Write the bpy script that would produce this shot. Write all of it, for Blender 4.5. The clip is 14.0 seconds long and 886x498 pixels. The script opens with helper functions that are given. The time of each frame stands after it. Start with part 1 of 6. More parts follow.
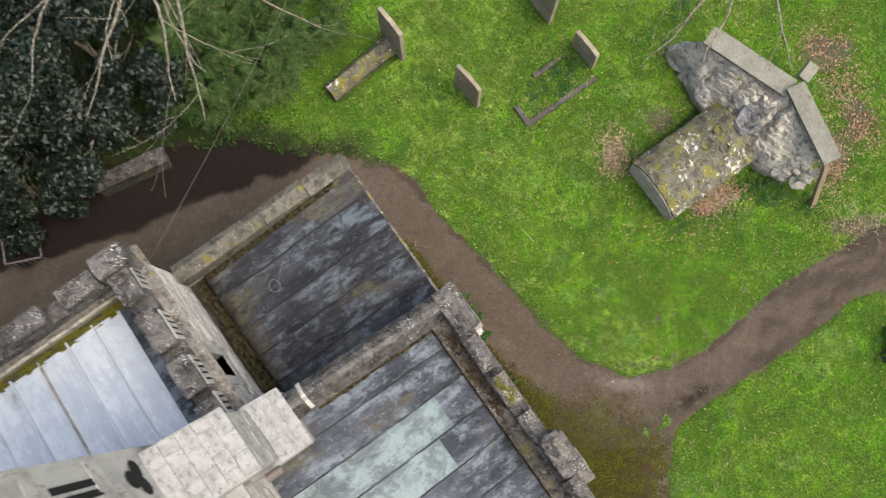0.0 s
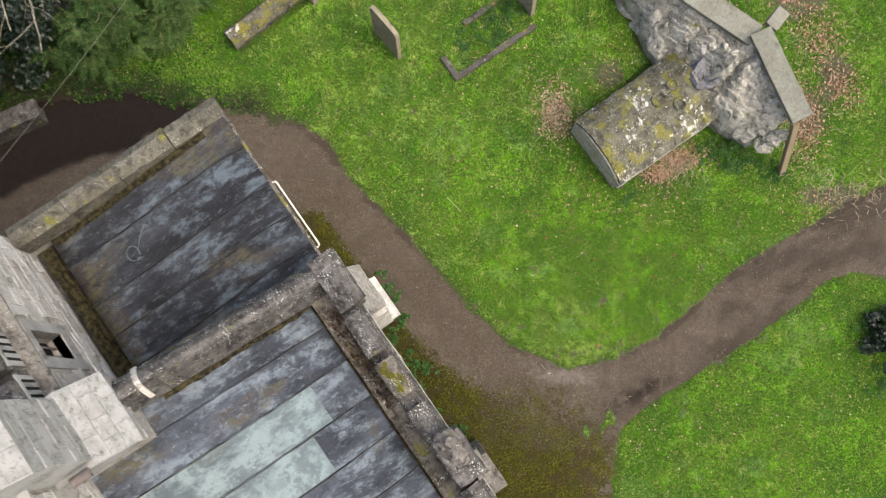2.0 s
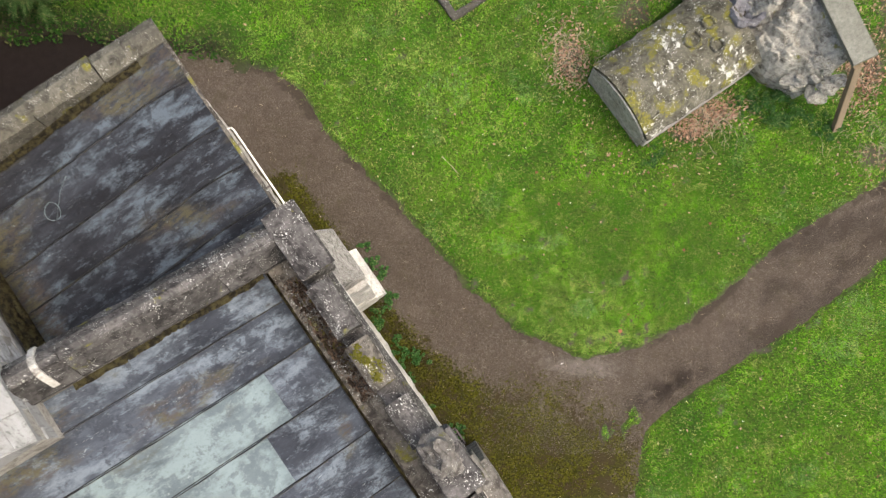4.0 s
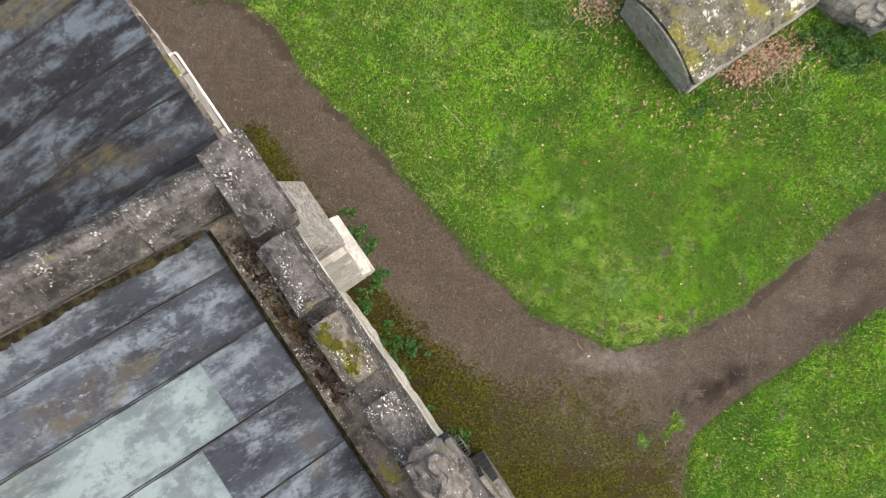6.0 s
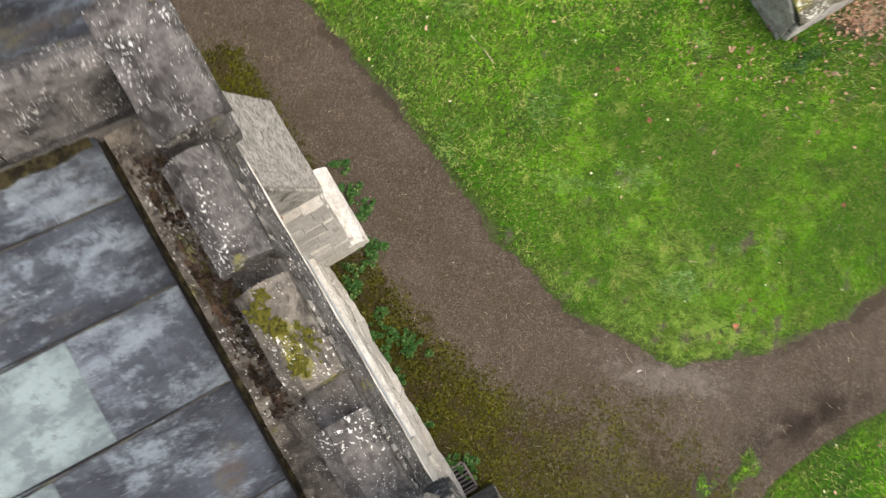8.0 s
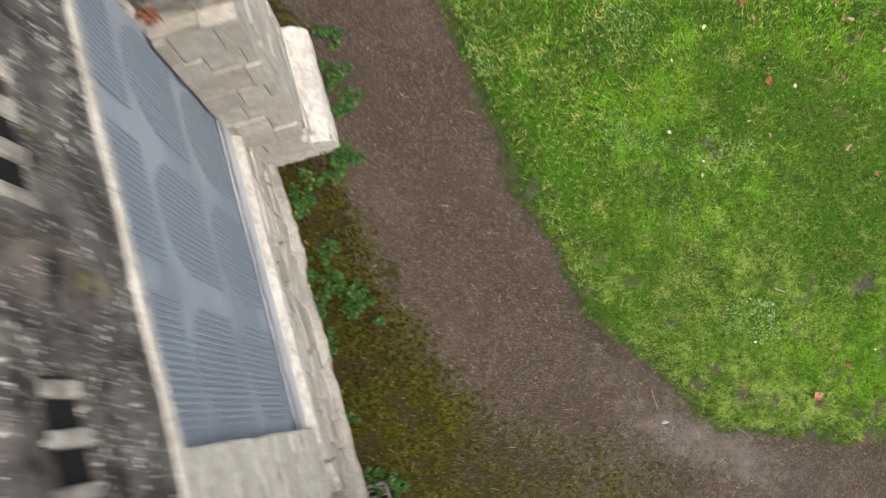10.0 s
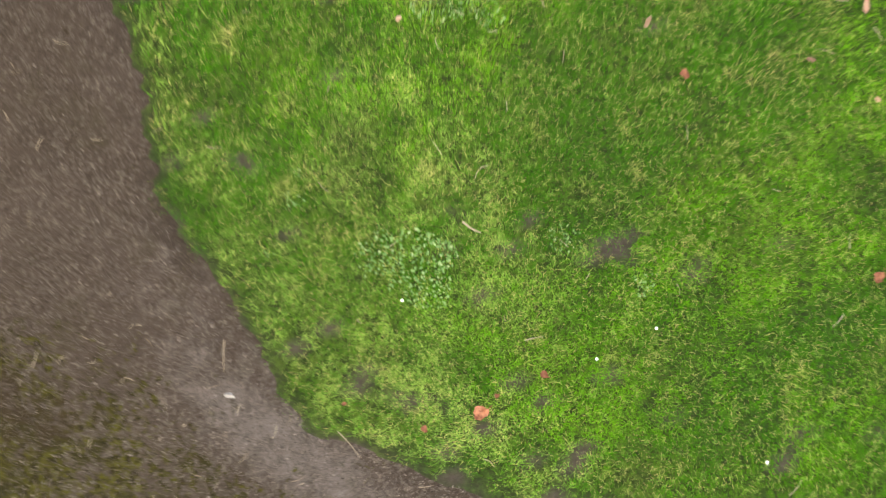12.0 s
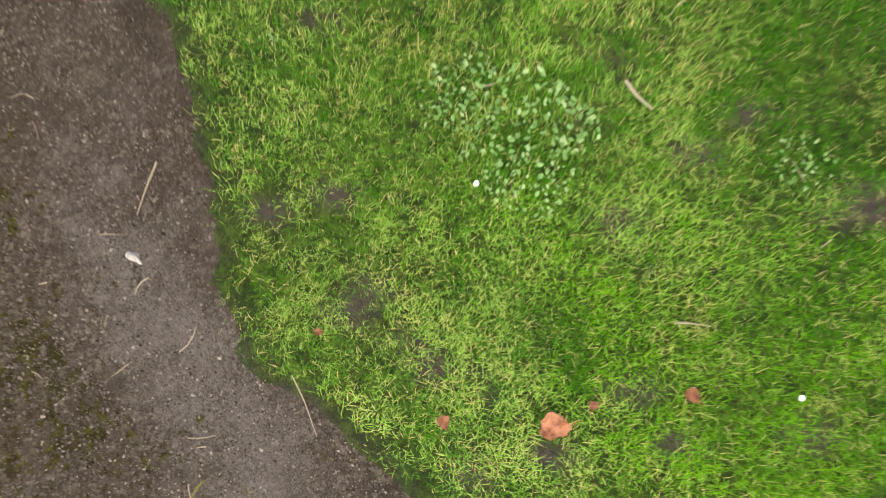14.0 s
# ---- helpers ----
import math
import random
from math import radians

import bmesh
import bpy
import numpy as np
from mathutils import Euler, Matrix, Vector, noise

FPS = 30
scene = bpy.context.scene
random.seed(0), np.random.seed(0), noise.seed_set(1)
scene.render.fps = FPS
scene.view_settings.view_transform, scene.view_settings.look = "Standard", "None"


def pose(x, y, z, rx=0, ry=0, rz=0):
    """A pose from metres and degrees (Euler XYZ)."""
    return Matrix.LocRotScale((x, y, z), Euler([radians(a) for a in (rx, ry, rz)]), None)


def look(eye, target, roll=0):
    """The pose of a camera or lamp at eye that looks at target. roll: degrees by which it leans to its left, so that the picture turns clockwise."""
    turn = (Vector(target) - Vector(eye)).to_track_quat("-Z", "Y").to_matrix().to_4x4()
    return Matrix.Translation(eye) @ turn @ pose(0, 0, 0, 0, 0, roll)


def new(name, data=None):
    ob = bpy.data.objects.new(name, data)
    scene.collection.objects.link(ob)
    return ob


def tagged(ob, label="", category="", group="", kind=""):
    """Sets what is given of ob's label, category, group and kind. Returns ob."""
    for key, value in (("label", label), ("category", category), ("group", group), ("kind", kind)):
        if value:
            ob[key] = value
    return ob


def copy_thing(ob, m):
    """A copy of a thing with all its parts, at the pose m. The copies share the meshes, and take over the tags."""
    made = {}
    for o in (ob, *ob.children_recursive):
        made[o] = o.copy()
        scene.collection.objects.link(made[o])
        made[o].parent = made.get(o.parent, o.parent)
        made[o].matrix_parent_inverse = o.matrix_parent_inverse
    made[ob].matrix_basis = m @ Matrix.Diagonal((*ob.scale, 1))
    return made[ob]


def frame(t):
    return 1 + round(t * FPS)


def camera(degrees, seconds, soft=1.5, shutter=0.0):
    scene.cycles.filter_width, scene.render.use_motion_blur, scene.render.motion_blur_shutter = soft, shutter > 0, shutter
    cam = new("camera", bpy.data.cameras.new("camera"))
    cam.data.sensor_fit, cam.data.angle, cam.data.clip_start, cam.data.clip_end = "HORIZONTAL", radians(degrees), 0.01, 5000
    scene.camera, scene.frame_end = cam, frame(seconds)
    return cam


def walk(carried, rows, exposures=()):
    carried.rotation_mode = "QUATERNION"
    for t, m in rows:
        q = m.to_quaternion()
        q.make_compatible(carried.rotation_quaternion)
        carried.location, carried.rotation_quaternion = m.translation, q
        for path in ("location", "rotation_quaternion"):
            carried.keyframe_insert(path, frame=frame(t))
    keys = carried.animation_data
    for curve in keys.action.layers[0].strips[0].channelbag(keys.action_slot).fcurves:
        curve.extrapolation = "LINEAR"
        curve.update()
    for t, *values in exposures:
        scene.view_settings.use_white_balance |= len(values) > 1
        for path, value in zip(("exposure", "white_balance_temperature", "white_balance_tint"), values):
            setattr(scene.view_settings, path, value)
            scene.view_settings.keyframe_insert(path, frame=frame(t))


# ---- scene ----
cam = camera(47.0, 14.0, soft=1.3, shutter=0.75)
METRES, EYE, TILT, LEAN, TURN = 20.0, 20.5, -82.0, 0.0, 0.0
ROWS = [
    (0.0, 0.0, 0.0, 0.0, 0.0, 0.0, -0.0),
    (0.5, 0.0217, 0.0342, -0.0065, -0.05, -0.02, -0.07),
    (1.0, 0.0546, 0.0674, -0.0114, -0.04, -0.03, -0.35),
    (1.5, 0.07, 0.0996, -0.0179, 0.1, 0.0, -0.46),
    (2.0, 0.0785, 0.1335, -0.0255, 0.12, -0.0, -0.47),
    (2.5, 0.0834, 0.1655, -0.032, 0.2, 0.01, -0.44),
    (3.0, 0.085, 0.2, -0.0391, 0.25, 0.02, -0.47),
    (5.5, 0.0861, 0.3689, -0.0645, 0.45, 0.04, -0.78),
    (6.0, 0.0862, 0.4031, -0.0698, 0.48, 0.06, -0.79),
    (6.5, 0.0855, 0.4384, -0.0737, 0.49, 0.1, -0.76),
    (7.0, 0.0847, 0.4732, -0.0772, 0.49, 0.12, -0.77),
    (9.5, 0.0947, 0.6512, -0.0989, 3.2, 0.01, -16.0),
    (10.0, 0.1053, 0.6855, -0.1027, 3.72, -0.14, -19.19),
    (10.5, 0.1316, 0.7195, -0.097, 5.43, -1.24, -22.59),
    (11.0, 0.1718, 0.7547, -0.0903, 8.03, -2.34, -26.06),
    (11.5, 0.2088, 0.7923, -0.0767, 10.26, -3.39, -29.37),
    (12.0, 0.2201, 0.8272, -0.0763, 10.97, -3.53, -31.91),
    (12.5, 0.2228, 0.8604, -0.0824, 14.38, -5.19, -39.24),
    (13.0, 0.2205, 0.884, -0.0857, 19.06, -8.65, -47.81),
    (13.5, 0.2167, 0.9011, -0.0901, 19.64, -9.07, -48.89),
    (14.0, 0.2134, 0.9152, -0.0944, 19.45, -9.45, -48.86),
]
EXPOSURES = [(0.0, 1.0, 6700, 8), (9.0, 1.0, 6700, 8), (10.4, 0.88, 6700, 8), (11.4, 1.14, 6700, 8), (12.2, 1.06, 6700, 8), (14.0, 0.96, 6700, 8)]
walk(cam, [(t, pose(0, 0, EYE, TILT, LEAN, TURN) @ pose(METRES * x, METRES * y, METRES * z, 90 + pitch, roll, yaw)) for t, x, y, z, yaw, pitch, roll in ROWS], EXPOSURES)

# ---- world and light: an overcast sky ----
world = bpy.data.worlds.new("overcast_sky")
scene.world = world
world.use_nodes = True
wn = world.node_tree.nodes
wl = world.node_tree.links
sky = wn.new("ShaderNodeTexSky")
sky.sky_type = "NISHITA"
sky.sun_disc = False
sky.sun_elevation = radians(62)
sky.sun_rotation = radians(106)
sky.air_density, sky.dust_density, sky.ozone_density = 1.0, 6.0, 1.0
wl.new(sky.outputs["Color"], wn["Background"].inputs["Color"])
wn["Background"].inputs["Strength"].default_value = 0.215
sun_data = bpy.data.lights.new("sun", "SUN")
sun_data.energy, sun_data.angle, sun_data.color = 0.85, radians(70), (1.0, 0.97, 0.92)
sun = new("sun", sun_data)
sun.matrix_world = look((8 * math.cos(radians(62)) * math.sin(radians(106)), 8 * math.cos(radians(62)) * math.cos(radians(106)), 8 * math.sin(radians(62))), (0, 0, 0))


# ---- materials ----
class Mat:
    """A small builder for procedural materials on object coordinates."""

    def __init__(self, name, rough=0.9, spec=0.3, metal=0.0):
        self.m = bpy.data.materials.new(name)
        self.m.use_nodes = True
        self.t = self.m.node_tree
        self.b = self.t.nodes["Principled BSDF"]
        self.b.inputs["Roughness"].default_value = rough
        self.b.inputs["Specular IOR Level"].default_value = spec
        self.b.inputs["Metallic"].default_value = metal
        self.co = self.t.nodes.new("ShaderNodeTexCoord").outputs["Object"]

    def link(self, a, b):
        self.t.links.new(a, b)

    def offset_by_object(self, amount=7.0):
        info = self.t.nodes.new("ShaderNodeObjectInfo")
        mul = self.t.nodes.new("ShaderNodeMath")
        mul.operation = "MULTIPLY"
        mul.inputs[1].default_value = amount
        self.link(info.outputs["Random"], mul.inputs[0])
        add = self.t.nodes.new("ShaderNodeVectorMath")
        add.operation = "ADD"
        self.link(self.co, add.inputs[0])
        self.link(mul.outputs[0], add.inputs[1])
        self.co = add.outputs[0]
        return self

    def stretch(self, x, y, z):
        n = self.t.nodes.new("ShaderNodeMapping")
        n.inputs["Scale"].default_value = (x, y, z)
        self.link(self.co, n.inputs["Vector"])
        return n.outputs["Vector"]

    def noise(self, scale, detail=4.0, rough=0.6, co=None, distort=0.0):
        n = self.t.nodes.new("ShaderNodeTexNoise")
        n.inputs["Scale"].default_value = scale
        n.inputs["Detail"].default_value = detail
        n.inputs["Roughness"].default_value = rough
        n.inputs["Distortion"].default_value = distort
        self.link(co or self.co, n.inputs["Vector"])
        return n.outputs["Fac"]

    def voronoi(self, scale, feature="F1", out="Distance", co=None):
        n = self.t.nodes.new("ShaderNodeTexVoronoi")
        n.feature = feature
        n.inputs["Scale"].default_value = scale
        self.link(co or self.co, n.inputs["Vector"])
        return n.outputs[out]

    def ramp(self, fac, lo, hi, a=0.0, b=1.0):
        n = self.t.nodes.new("ShaderNodeMapRange")
        n.interpolation_type = "SMOOTHSTEP"
        for key, value in zip(("From Min", "From Max", "To Min", "To Max"), (lo, hi, a, b)):
            n.inputs[key].default_value = value
        self.link(fac, n.inputs["Value"])
        return n.outputs["Result"]

    def warped(self, scale=30.0, amount=0.02):
        """The coordinates, pushed about by noise, so that spots get ragged edges."""
        n = self.t.nodes.new("ShaderNodeTexNoise")
        n.inputs["Scale"].default_value = scale
        n.inputs["Detail"].default_value = 3.0
        self.link(self.co, n.inputs["Vector"])
        mul = self.t.nodes.new("ShaderNodeVectorMath")
        mul.operation = "SCALE"
        mul.inputs["Scale"].default_value = amount
        self.link(n.outputs["Color"], mul.inputs[0])
        add = self.t.nodes.new("ShaderNodeVectorMath")
        add.operation = "ADD"
        self.link(self.co, add.inputs[0])
        self.link(mul.outputs[0], add.inputs[1])
        return add.outputs[0]

    def math(self, op, a, b):
        n = self.t.nodes.new("ShaderNodeMath")
        n.operation = op
        for k, value in ((0, a), (1, b)):
            if isinstance(value, (int, float)):
                n.inputs[k].default_value = value
            else:
                self.link(value, n.inputs[k])
        return n.outputs[0]

    def mix(self, fac, a, b, blend="MIX"):
        n = self.t.nodes.new("ShaderNodeMix")
        n.data_type = "RGBA"
        n.blend_type = blend
        if isinstance(fac, (int, float)):
            n.inputs[0].default_value = fac
        else:
            self.link(fac, n.inputs[0])
        for k, value in ((6, a), (7, b)):
            if isinstance(value, tuple):
                n.inputs[k].default_value = (*value, 1)
            else:
                self.link(value, n.inputs[k])
        return n.outputs[2]

    def attribute(self, name):
        n = self.t.nodes.new("ShaderNodeAttribute")
        n.attribute_name = name
        return n.outputs["Fac"]

    def island(self):
        return self.t.nodes.new("ShaderNodeNewGeometry").outputs["Random Per Island"]

    def object_random(self):
        return self.t.nodes.new("ShaderNodeObjectInfo").outputs["Random"]

    def colour(self, c):
        if isinstance(c, tuple):
            self.b.inputs["Base Color"].default_value = (*c, 1)
        else:
            self.link(c, self.b.inputs["Base Color"])
        return self

    def roughness(self, r):
        self.link(r, self.b.inputs["Roughness"])
        return self

    def bump(self, height, strength=0.5, distance=0.01):
        n = self.t.nodes.new("ShaderNodeBump")
        n.inputs["Strength"].default_value = strength
        n.inputs["Distance"].default_value = distance
        self.link(height, n.inputs["Height"])
        self.link(n.outputs["Normal"], self.b.inputs["Normal"])
        return self


def stone_material(name, pale, mid, dark, stain=0.5, lichen=0.5, moss=0.0, random_tone=0.0, blotch=0.0):
    """Weathered limestone: mottled, stained, with ragged white lichen and some moss."""
    k = Mat(name, rough=0.95, spec=0.08).offset_by_object()
    broad = k.noise(2.3, 5, 0.65)
    fine = k.noise(22, 5, 0.7)
    grit = k.noise(120, 3, 0.7)
    c = k.mix(k.ramp(broad, 0.35, 0.62), pale, mid)
    c = k.mix(k.ramp(k.noise(6.0, 6, 0.7, distort=0.6), 0.62 - 0.3 * stain, 0.78 - 0.2 * stain), c, dark)
    c = k.mix(k.ramp(k.noise(13.0, 6, 0.75, distort=0.8), 0.50, 0.62, 0.0, 0.75), c, k.mix(0.55, mid, pale))
    c = k.mix(k.ramp(fine, 0.36, 0.70, 0.0, 0.5), c, dark)
    c = k.mix(k.ramp(grit, 0.35, 0.7, 0.0, 0.35), c, (0.05, 0.045, 0.04))
    if random_tone:
        c = k.mix(k.ramp(k.object_random(), 0, 1, 0.0, random_tone), c, dark)
    if moss:
        spread = k.math("MULTIPLY", k.ramp(k.noise(3.5, 4, 0.6), 0.66 - 0.2 * moss, 0.74 - 0.16 * moss), k.ramp(k.noise(30, 4, 0.7), 0.3, 0.55))
        c = k.mix(spread, c, k.mix(k.noise(45, 3), (0.055, 0.058, 0.012), (0.19, 0.175, 0.03)))
    if lichen:
        where = k.ramp(k.noise(4.5, 4, 0.7), 0.62 - 0.16 * lichen, 0.74 - 0.12 * lichen, 0.0, 0.10 * max(1.0, lichen))
        specks = k.ramp(k.math("ADD", k.noise(52, 4, 0.6, distort=0.3), where), 0.672, 0.735)
        c = k.mix(k.math("MULTIPLY", specks, 0.85), c, (0.56, 0.56, 0.52))
        tiny = k.math("MULTIPLY", k.ramp(k.voronoi(75, co=k.warped(60, 0.012)), 0.26, 0.12), k.ramp(k.noise(7.5, 4, 0.7), 0.50, 0.60))
        c = k.mix(tiny, c, (0.52, 0.52, 0.48))
    if blotch:
        spot = k.math("ADD", k.noise(11, 5, 0.62, k.warped(8, 0.06)), k.math("MULTIPLY", k.math("SUBTRACT", k.noise(1.6, 3, 0.6), 0.5), 0.7 * blotch))
        c = k.mix(k.math("MULTIPLY", k.ramp(spot, 0.625, 0.70), k.ramp(k.noise(60, 4, 0.7), 0.30, 0.55, 0.25, 0.85)), c, (0.46, 0.46, 0.41))
    k.colour(c)
    height = k.math("ADD", k.math("MULTIPLY", fine, 0.7), k.math("MULTIPLY", grit, 0.3))
    return k.bump(height, 0.7, 0.02).m


def ashlar_material(name, pale, mid, dark):
    """Clean pale limestone: soft broad clouds, rain streaks and a few grey stains."""
    k = Mat(name, rough=0.95, spec=0.08).offset_by_object(3.0)
    c = k.mix(k.ramp(k.noise(1.3, 4, 0.6), 0.34, 0.66), pale, mid)
    c = k.mix(k.ramp(k.noise(3.2, 6, 0.7, k.stretch(1.3, 1.3, 0.45), 0.6), 0.50, 0.66, 0.0, 0.75), c, dark)
    c = k.mix(k.ramp(k.noise(9.0, 5, 0.7), 0.54, 0.70, 0.0, 0.45), c, pale)
    c = k.mix(k.ramp(k.noise(28, 4, 0.7), 0.45, 0.72, 0.0, 0.25), c, dark)
    c = k.mix(k.ramp(k.object_random(), 0, 1, 0.0, 0.2), c, mid)
    k.colour(c)
    return k.bump(k.noise(26, 4, 0.7), 0.4, 0.01).m


def lead_material(name, dark, mid, pale, cover=0.5, streak=(1.0, 1.0, 1.0), rough=0.55, stain=0.4):
    """Old lead sheet: dull blue-grey with clouds of chalky bloom, dark tarnish and brown stains."""
    k = Mat(name, spec=0.1, metal=0.0).offset_by_object(11)
    co = k.stretch(*streak)
    fleck = k.noise(9, 6, 0.75, co, 0.8)
    c = k.mix(k.ramp(k.noise(1.0, 6, 0.68, co, 0.15), 0.38, 0.60), dark, mid)
    bloom = k.noise(2.6, 8, 0.72, co, 0.15)
    c = k.mix(k.ramp(bloom, 0.56 - 0.16 * cover, 0.72 - 0.16 * cover, 0.0, 0.72), c, pale)
    c = k.mix(k.ramp(k.noise(4.6, 8, 0.75, None, 0.15), 0.50, 0.58, 0.0, 0.72), c, k.mix(0.25, dark, mid))
    c = k.mix(k.ramp(k.noise(10.5, 6, 0.75, co, 0.2), 0.55, 0.66, 0.0, 0.45), c, pale)
    rust = k.math("MULTIPLY", k.ramp(k.math("ADD", k.noise(1.2, 4, 0.6, co, 0.3), k.attribute("stain")), 0.60 - 0.2 * stain, 0.76 - 0.2 * stain), k.ramp(k.noise(11, 6, 0.78, co), 0.38, 0.60))
    c = k.mix(k.math("MULTIPLY", rust, 0.85), c, k.mix(k.ramp(k.noise(3.3, 3), 0.42, 0.58), (0.052, 0.042, 0.034), (0.072, 0.064, 0.034)))
    c = k.mix(k.ramp(k.noise(40, 5, 0.8), 0.54, 0.70, 0.0, 0.5), c, dark)
    c = k.mix(k.math("MULTIPLY", k.ramp(k.noise(24, 5, 0.75, co, 1.0), 0.60, 0.70), k.ramp(k.noise(2.4, 3, 0.6), 0.45, 0.62, 0.0, 0.8)), c, k.mix(0.5, pale, (0.40, 0.42, 0.40)))
    k.colour(c)
    k.roughness(k.ramp(fleck, 0.3, 0.7, rough - 0.05, rough + 0.25))
    return k.bump(k.math("ADD", k.noise(4, 3), k.math("MULTIPLY", k.noise(60, 3), 0.15)), 0.25, 0.03).m


GREY_STONE = stone_material("weathered_grey_stone", (0.23, 0.215, 0.19), (0.14, 0.13, 0.115), (0.045, 0.04, 0.036), 0.6, 0.8, 0.2)
COPING_STONE = stone_material("lichened_coping_stone", (0.143, 0.135, 0.128), (0.075, 0.071, 0.068), (0.021, 0.0193, 0.0190), 0.7, 1.1, 0.15)
# Darker coping tone with the side's shading in the colour; also the dark slab.
SHADED_DARK_STONE = stone_material("shaded_side_and_dark_slab", (0.100, 0.094, 0.088), (0.054, 0.051, 0.048), (0.016, 0.0148, 0.0140), 0.7, 0.6, 0.2)
MOSSY_STONE = stone_material("mossy_coping_stone", (0.20, 0.18, 0.15), (0.10, 0.09, 0.076), (0.03, 0.026, 0.022), 0.75, 1.0, 0.4)
PALE_STONE = stone_material("pale_limestone", (0.60, 0.58, 0.53), (0.46, 0.44, 0.395), (0.17, 0.155, 0.135), 0.3, 0.0)
TOWER_STONE = ashlar_material("weathered_tower_stone", (0.295, 0.295, 0.286), (0.212, 0.209, 0.200), (0.085, 0.082, 0.076))
SLOPE_STONE = stone_material("streaked_limestone", (0.44, 0.42, 0.38), (0.28, 0.265, 0.235), (0.075, 0.067, 0.058), 0.6, 0.3)
RUBBLE_STONE = stone_material("limestone_rubble", (0.60, 0.575, 0.52), (0.44, 0.42, 0.37), (0.13, 0.118, 0.10), 0.35, 0.1, 0.0, 0.4)
NAVE_STONE = stone_material("grey_limestone_rubble", (0.64, 0.63, 0.60), (0.50, 0.49, 0.46), (0.12, 0.11, 0.10), 0.42, 0.2, 0.0, 0.4)
ASHLAR = stone_material("dressed_limestone", (0.60, 0.575, 0.53), (0.46, 0.44, 0.395), (0.16, 0.147, 0.125), 0.3, 0.0, 0.0, 0.22)
MORTAR = stone_material("old_mortar", (0.40, 0.38, 0.335), (0.29, 0.27, 0.235), (0.10, 0.09, 0.075), 0.45, 0.0)
TOMB_STONE = stone_material("mossy_tomb_stone", (0.150, 0.143, 0.108), (0.082, 0.078, 0.054), (0.028, 0.026, 0.018), 0.62, 1.0, 0.75, 0.0, 1.0)
NORTH_COPING = stone_material("dark_mossy_coping", (0.150, 0.142, 0.112), (0.085, 0.080, 0.062), (0.030, 0.028, 0.022), 0.55, 0.6, 0.35)
ROCK = stone_material("broken_rock", (0.44, 0.42, 0.36), (0.31, 0.295, 0.245), (0.075, 0.068, 0.055), 0.55, 0.6, 0.2)
PALE_ROCK = stone_material("pale_lichened_rock", (0.50, 0.48, 0.42), (0.36, 0.34, 0.28), (0.10, 0.09, 0.07), 0.45, 0.6, 0.1, 0.0, 0.7)
SLATE_ROCK = stone_material("purple_grey_rock", (0.25, 0.245, 0.25), (0.17, 0.165, 0.175), (0.06, 0.057, 0.06), 0.45, 0.4)
SLAB_STONE = stone_material("smooth_grey_slab", (0.215, 0.213, 0.178), (0.165, 0.163, 0.130), (0.09, 0.09, 0.068), 0.3, 0.0)
PANEL_STONE = stone_material("worn_panel_stone", (0.50, 0.48, 0.44), (0.35, 0.33, 0.30), (0.07, 0.063, 0.057), 0.45, 0.2)
KERB_STONE = stone_material("dark_kerb_stone", (0.09, 0.085, 0.07), (0.055, 0.052, 0.042), (0.025, 0.024, 0.018), 0.4, 0.3, 0.5)
HEAD_STONE = stone_material("headstone_stone", (0.32, 0.28, 0.20), (0.225, 0.195, 0.135), (0.10, 0.086, 0.06), 0.35, 0.3, 0.3)
LEAD_NORTH = lead_material("dark_lead", (0.013, 0.013, 0.015), (0.034, 0.037, 0.044), (0.100, 0.123, 0.143), 0.5, (1.5, 0.5, 1.0), 0.6, 0.1)
LEAD_SOUTH = lead_material("weathered_lead", (0.017, 0.019, 0.024), (0.052, 0.060, 0.074), (0.140, 0.166, 0.190), 0.6, (1.5, 0.5, 1.0), 0.6, 0.05)
LEAD_PALE = lead_material("chalky_patinated_lead", (0.062, 0.077, 0.084), (0.115, 0.143, 0.150), (0.175, 0.218, 0.220), 0.9, (1.4, 0.6, 1.0), 0.6, 0.1)
LEAD_DARK = lead_material("dirty_lead", (0.02, 0.02, 0.022), (0.04, 0.04, 0.042), (0.08, 0.085, 0.09), 0.2)
SHEET_METAL = lead_material("pale_roof_sheet", (0.27, 0.305, 0.345), (0.345, 0.385, 0.43), (0.42, 0.455, 0.49), 0.7, (0.4, 1.6, 1.0), 0.6, 0.0)

k = Mat("lead_roll", rough=0.7, spec=0.3)
LEAD_ROLL = k.colour(k.mix(k.ramp(k.noise(5, 4), 0.4, 0.65), (0.008, 0.008, 0.009), k.mix(k.ramp(k.noise(14, 4, 0.7), 0.45, 0.6), (0.035, 0.036, 0.038), (0.038, 0.036, 0.022)))).m

k = Mat("moss_and_debris", rough=1.0, spec=0.1)
c = k.mix(k.ramp(k.noise(9, 5, 0.7), 0.4, 0.62), (0.034, 0.024, 0.017), (0.16, 0.108, 0.076))
c = k.mix(k.ramp(k.noise(5, 4, 0.7), 0.55, 0.68), c, (0.11, 0.10, 0.02))
DEBRIS = k.colour(c).bump(k.noise(60, 5, 0.8), 1.0, 0.04).m

k = Mat("dark_leaf_litter", rough=1.0, spec=0.1)
LITTER = k.colour(k.mix(k.ramp(k.noise(12, 5, 0.7), 0.4, 0.62), (0.02, 0.017, 0.012), (0.075, 0.065, 0.03))).bump(k.noise(60, 5, 0.8), 1.0, 0.04).m

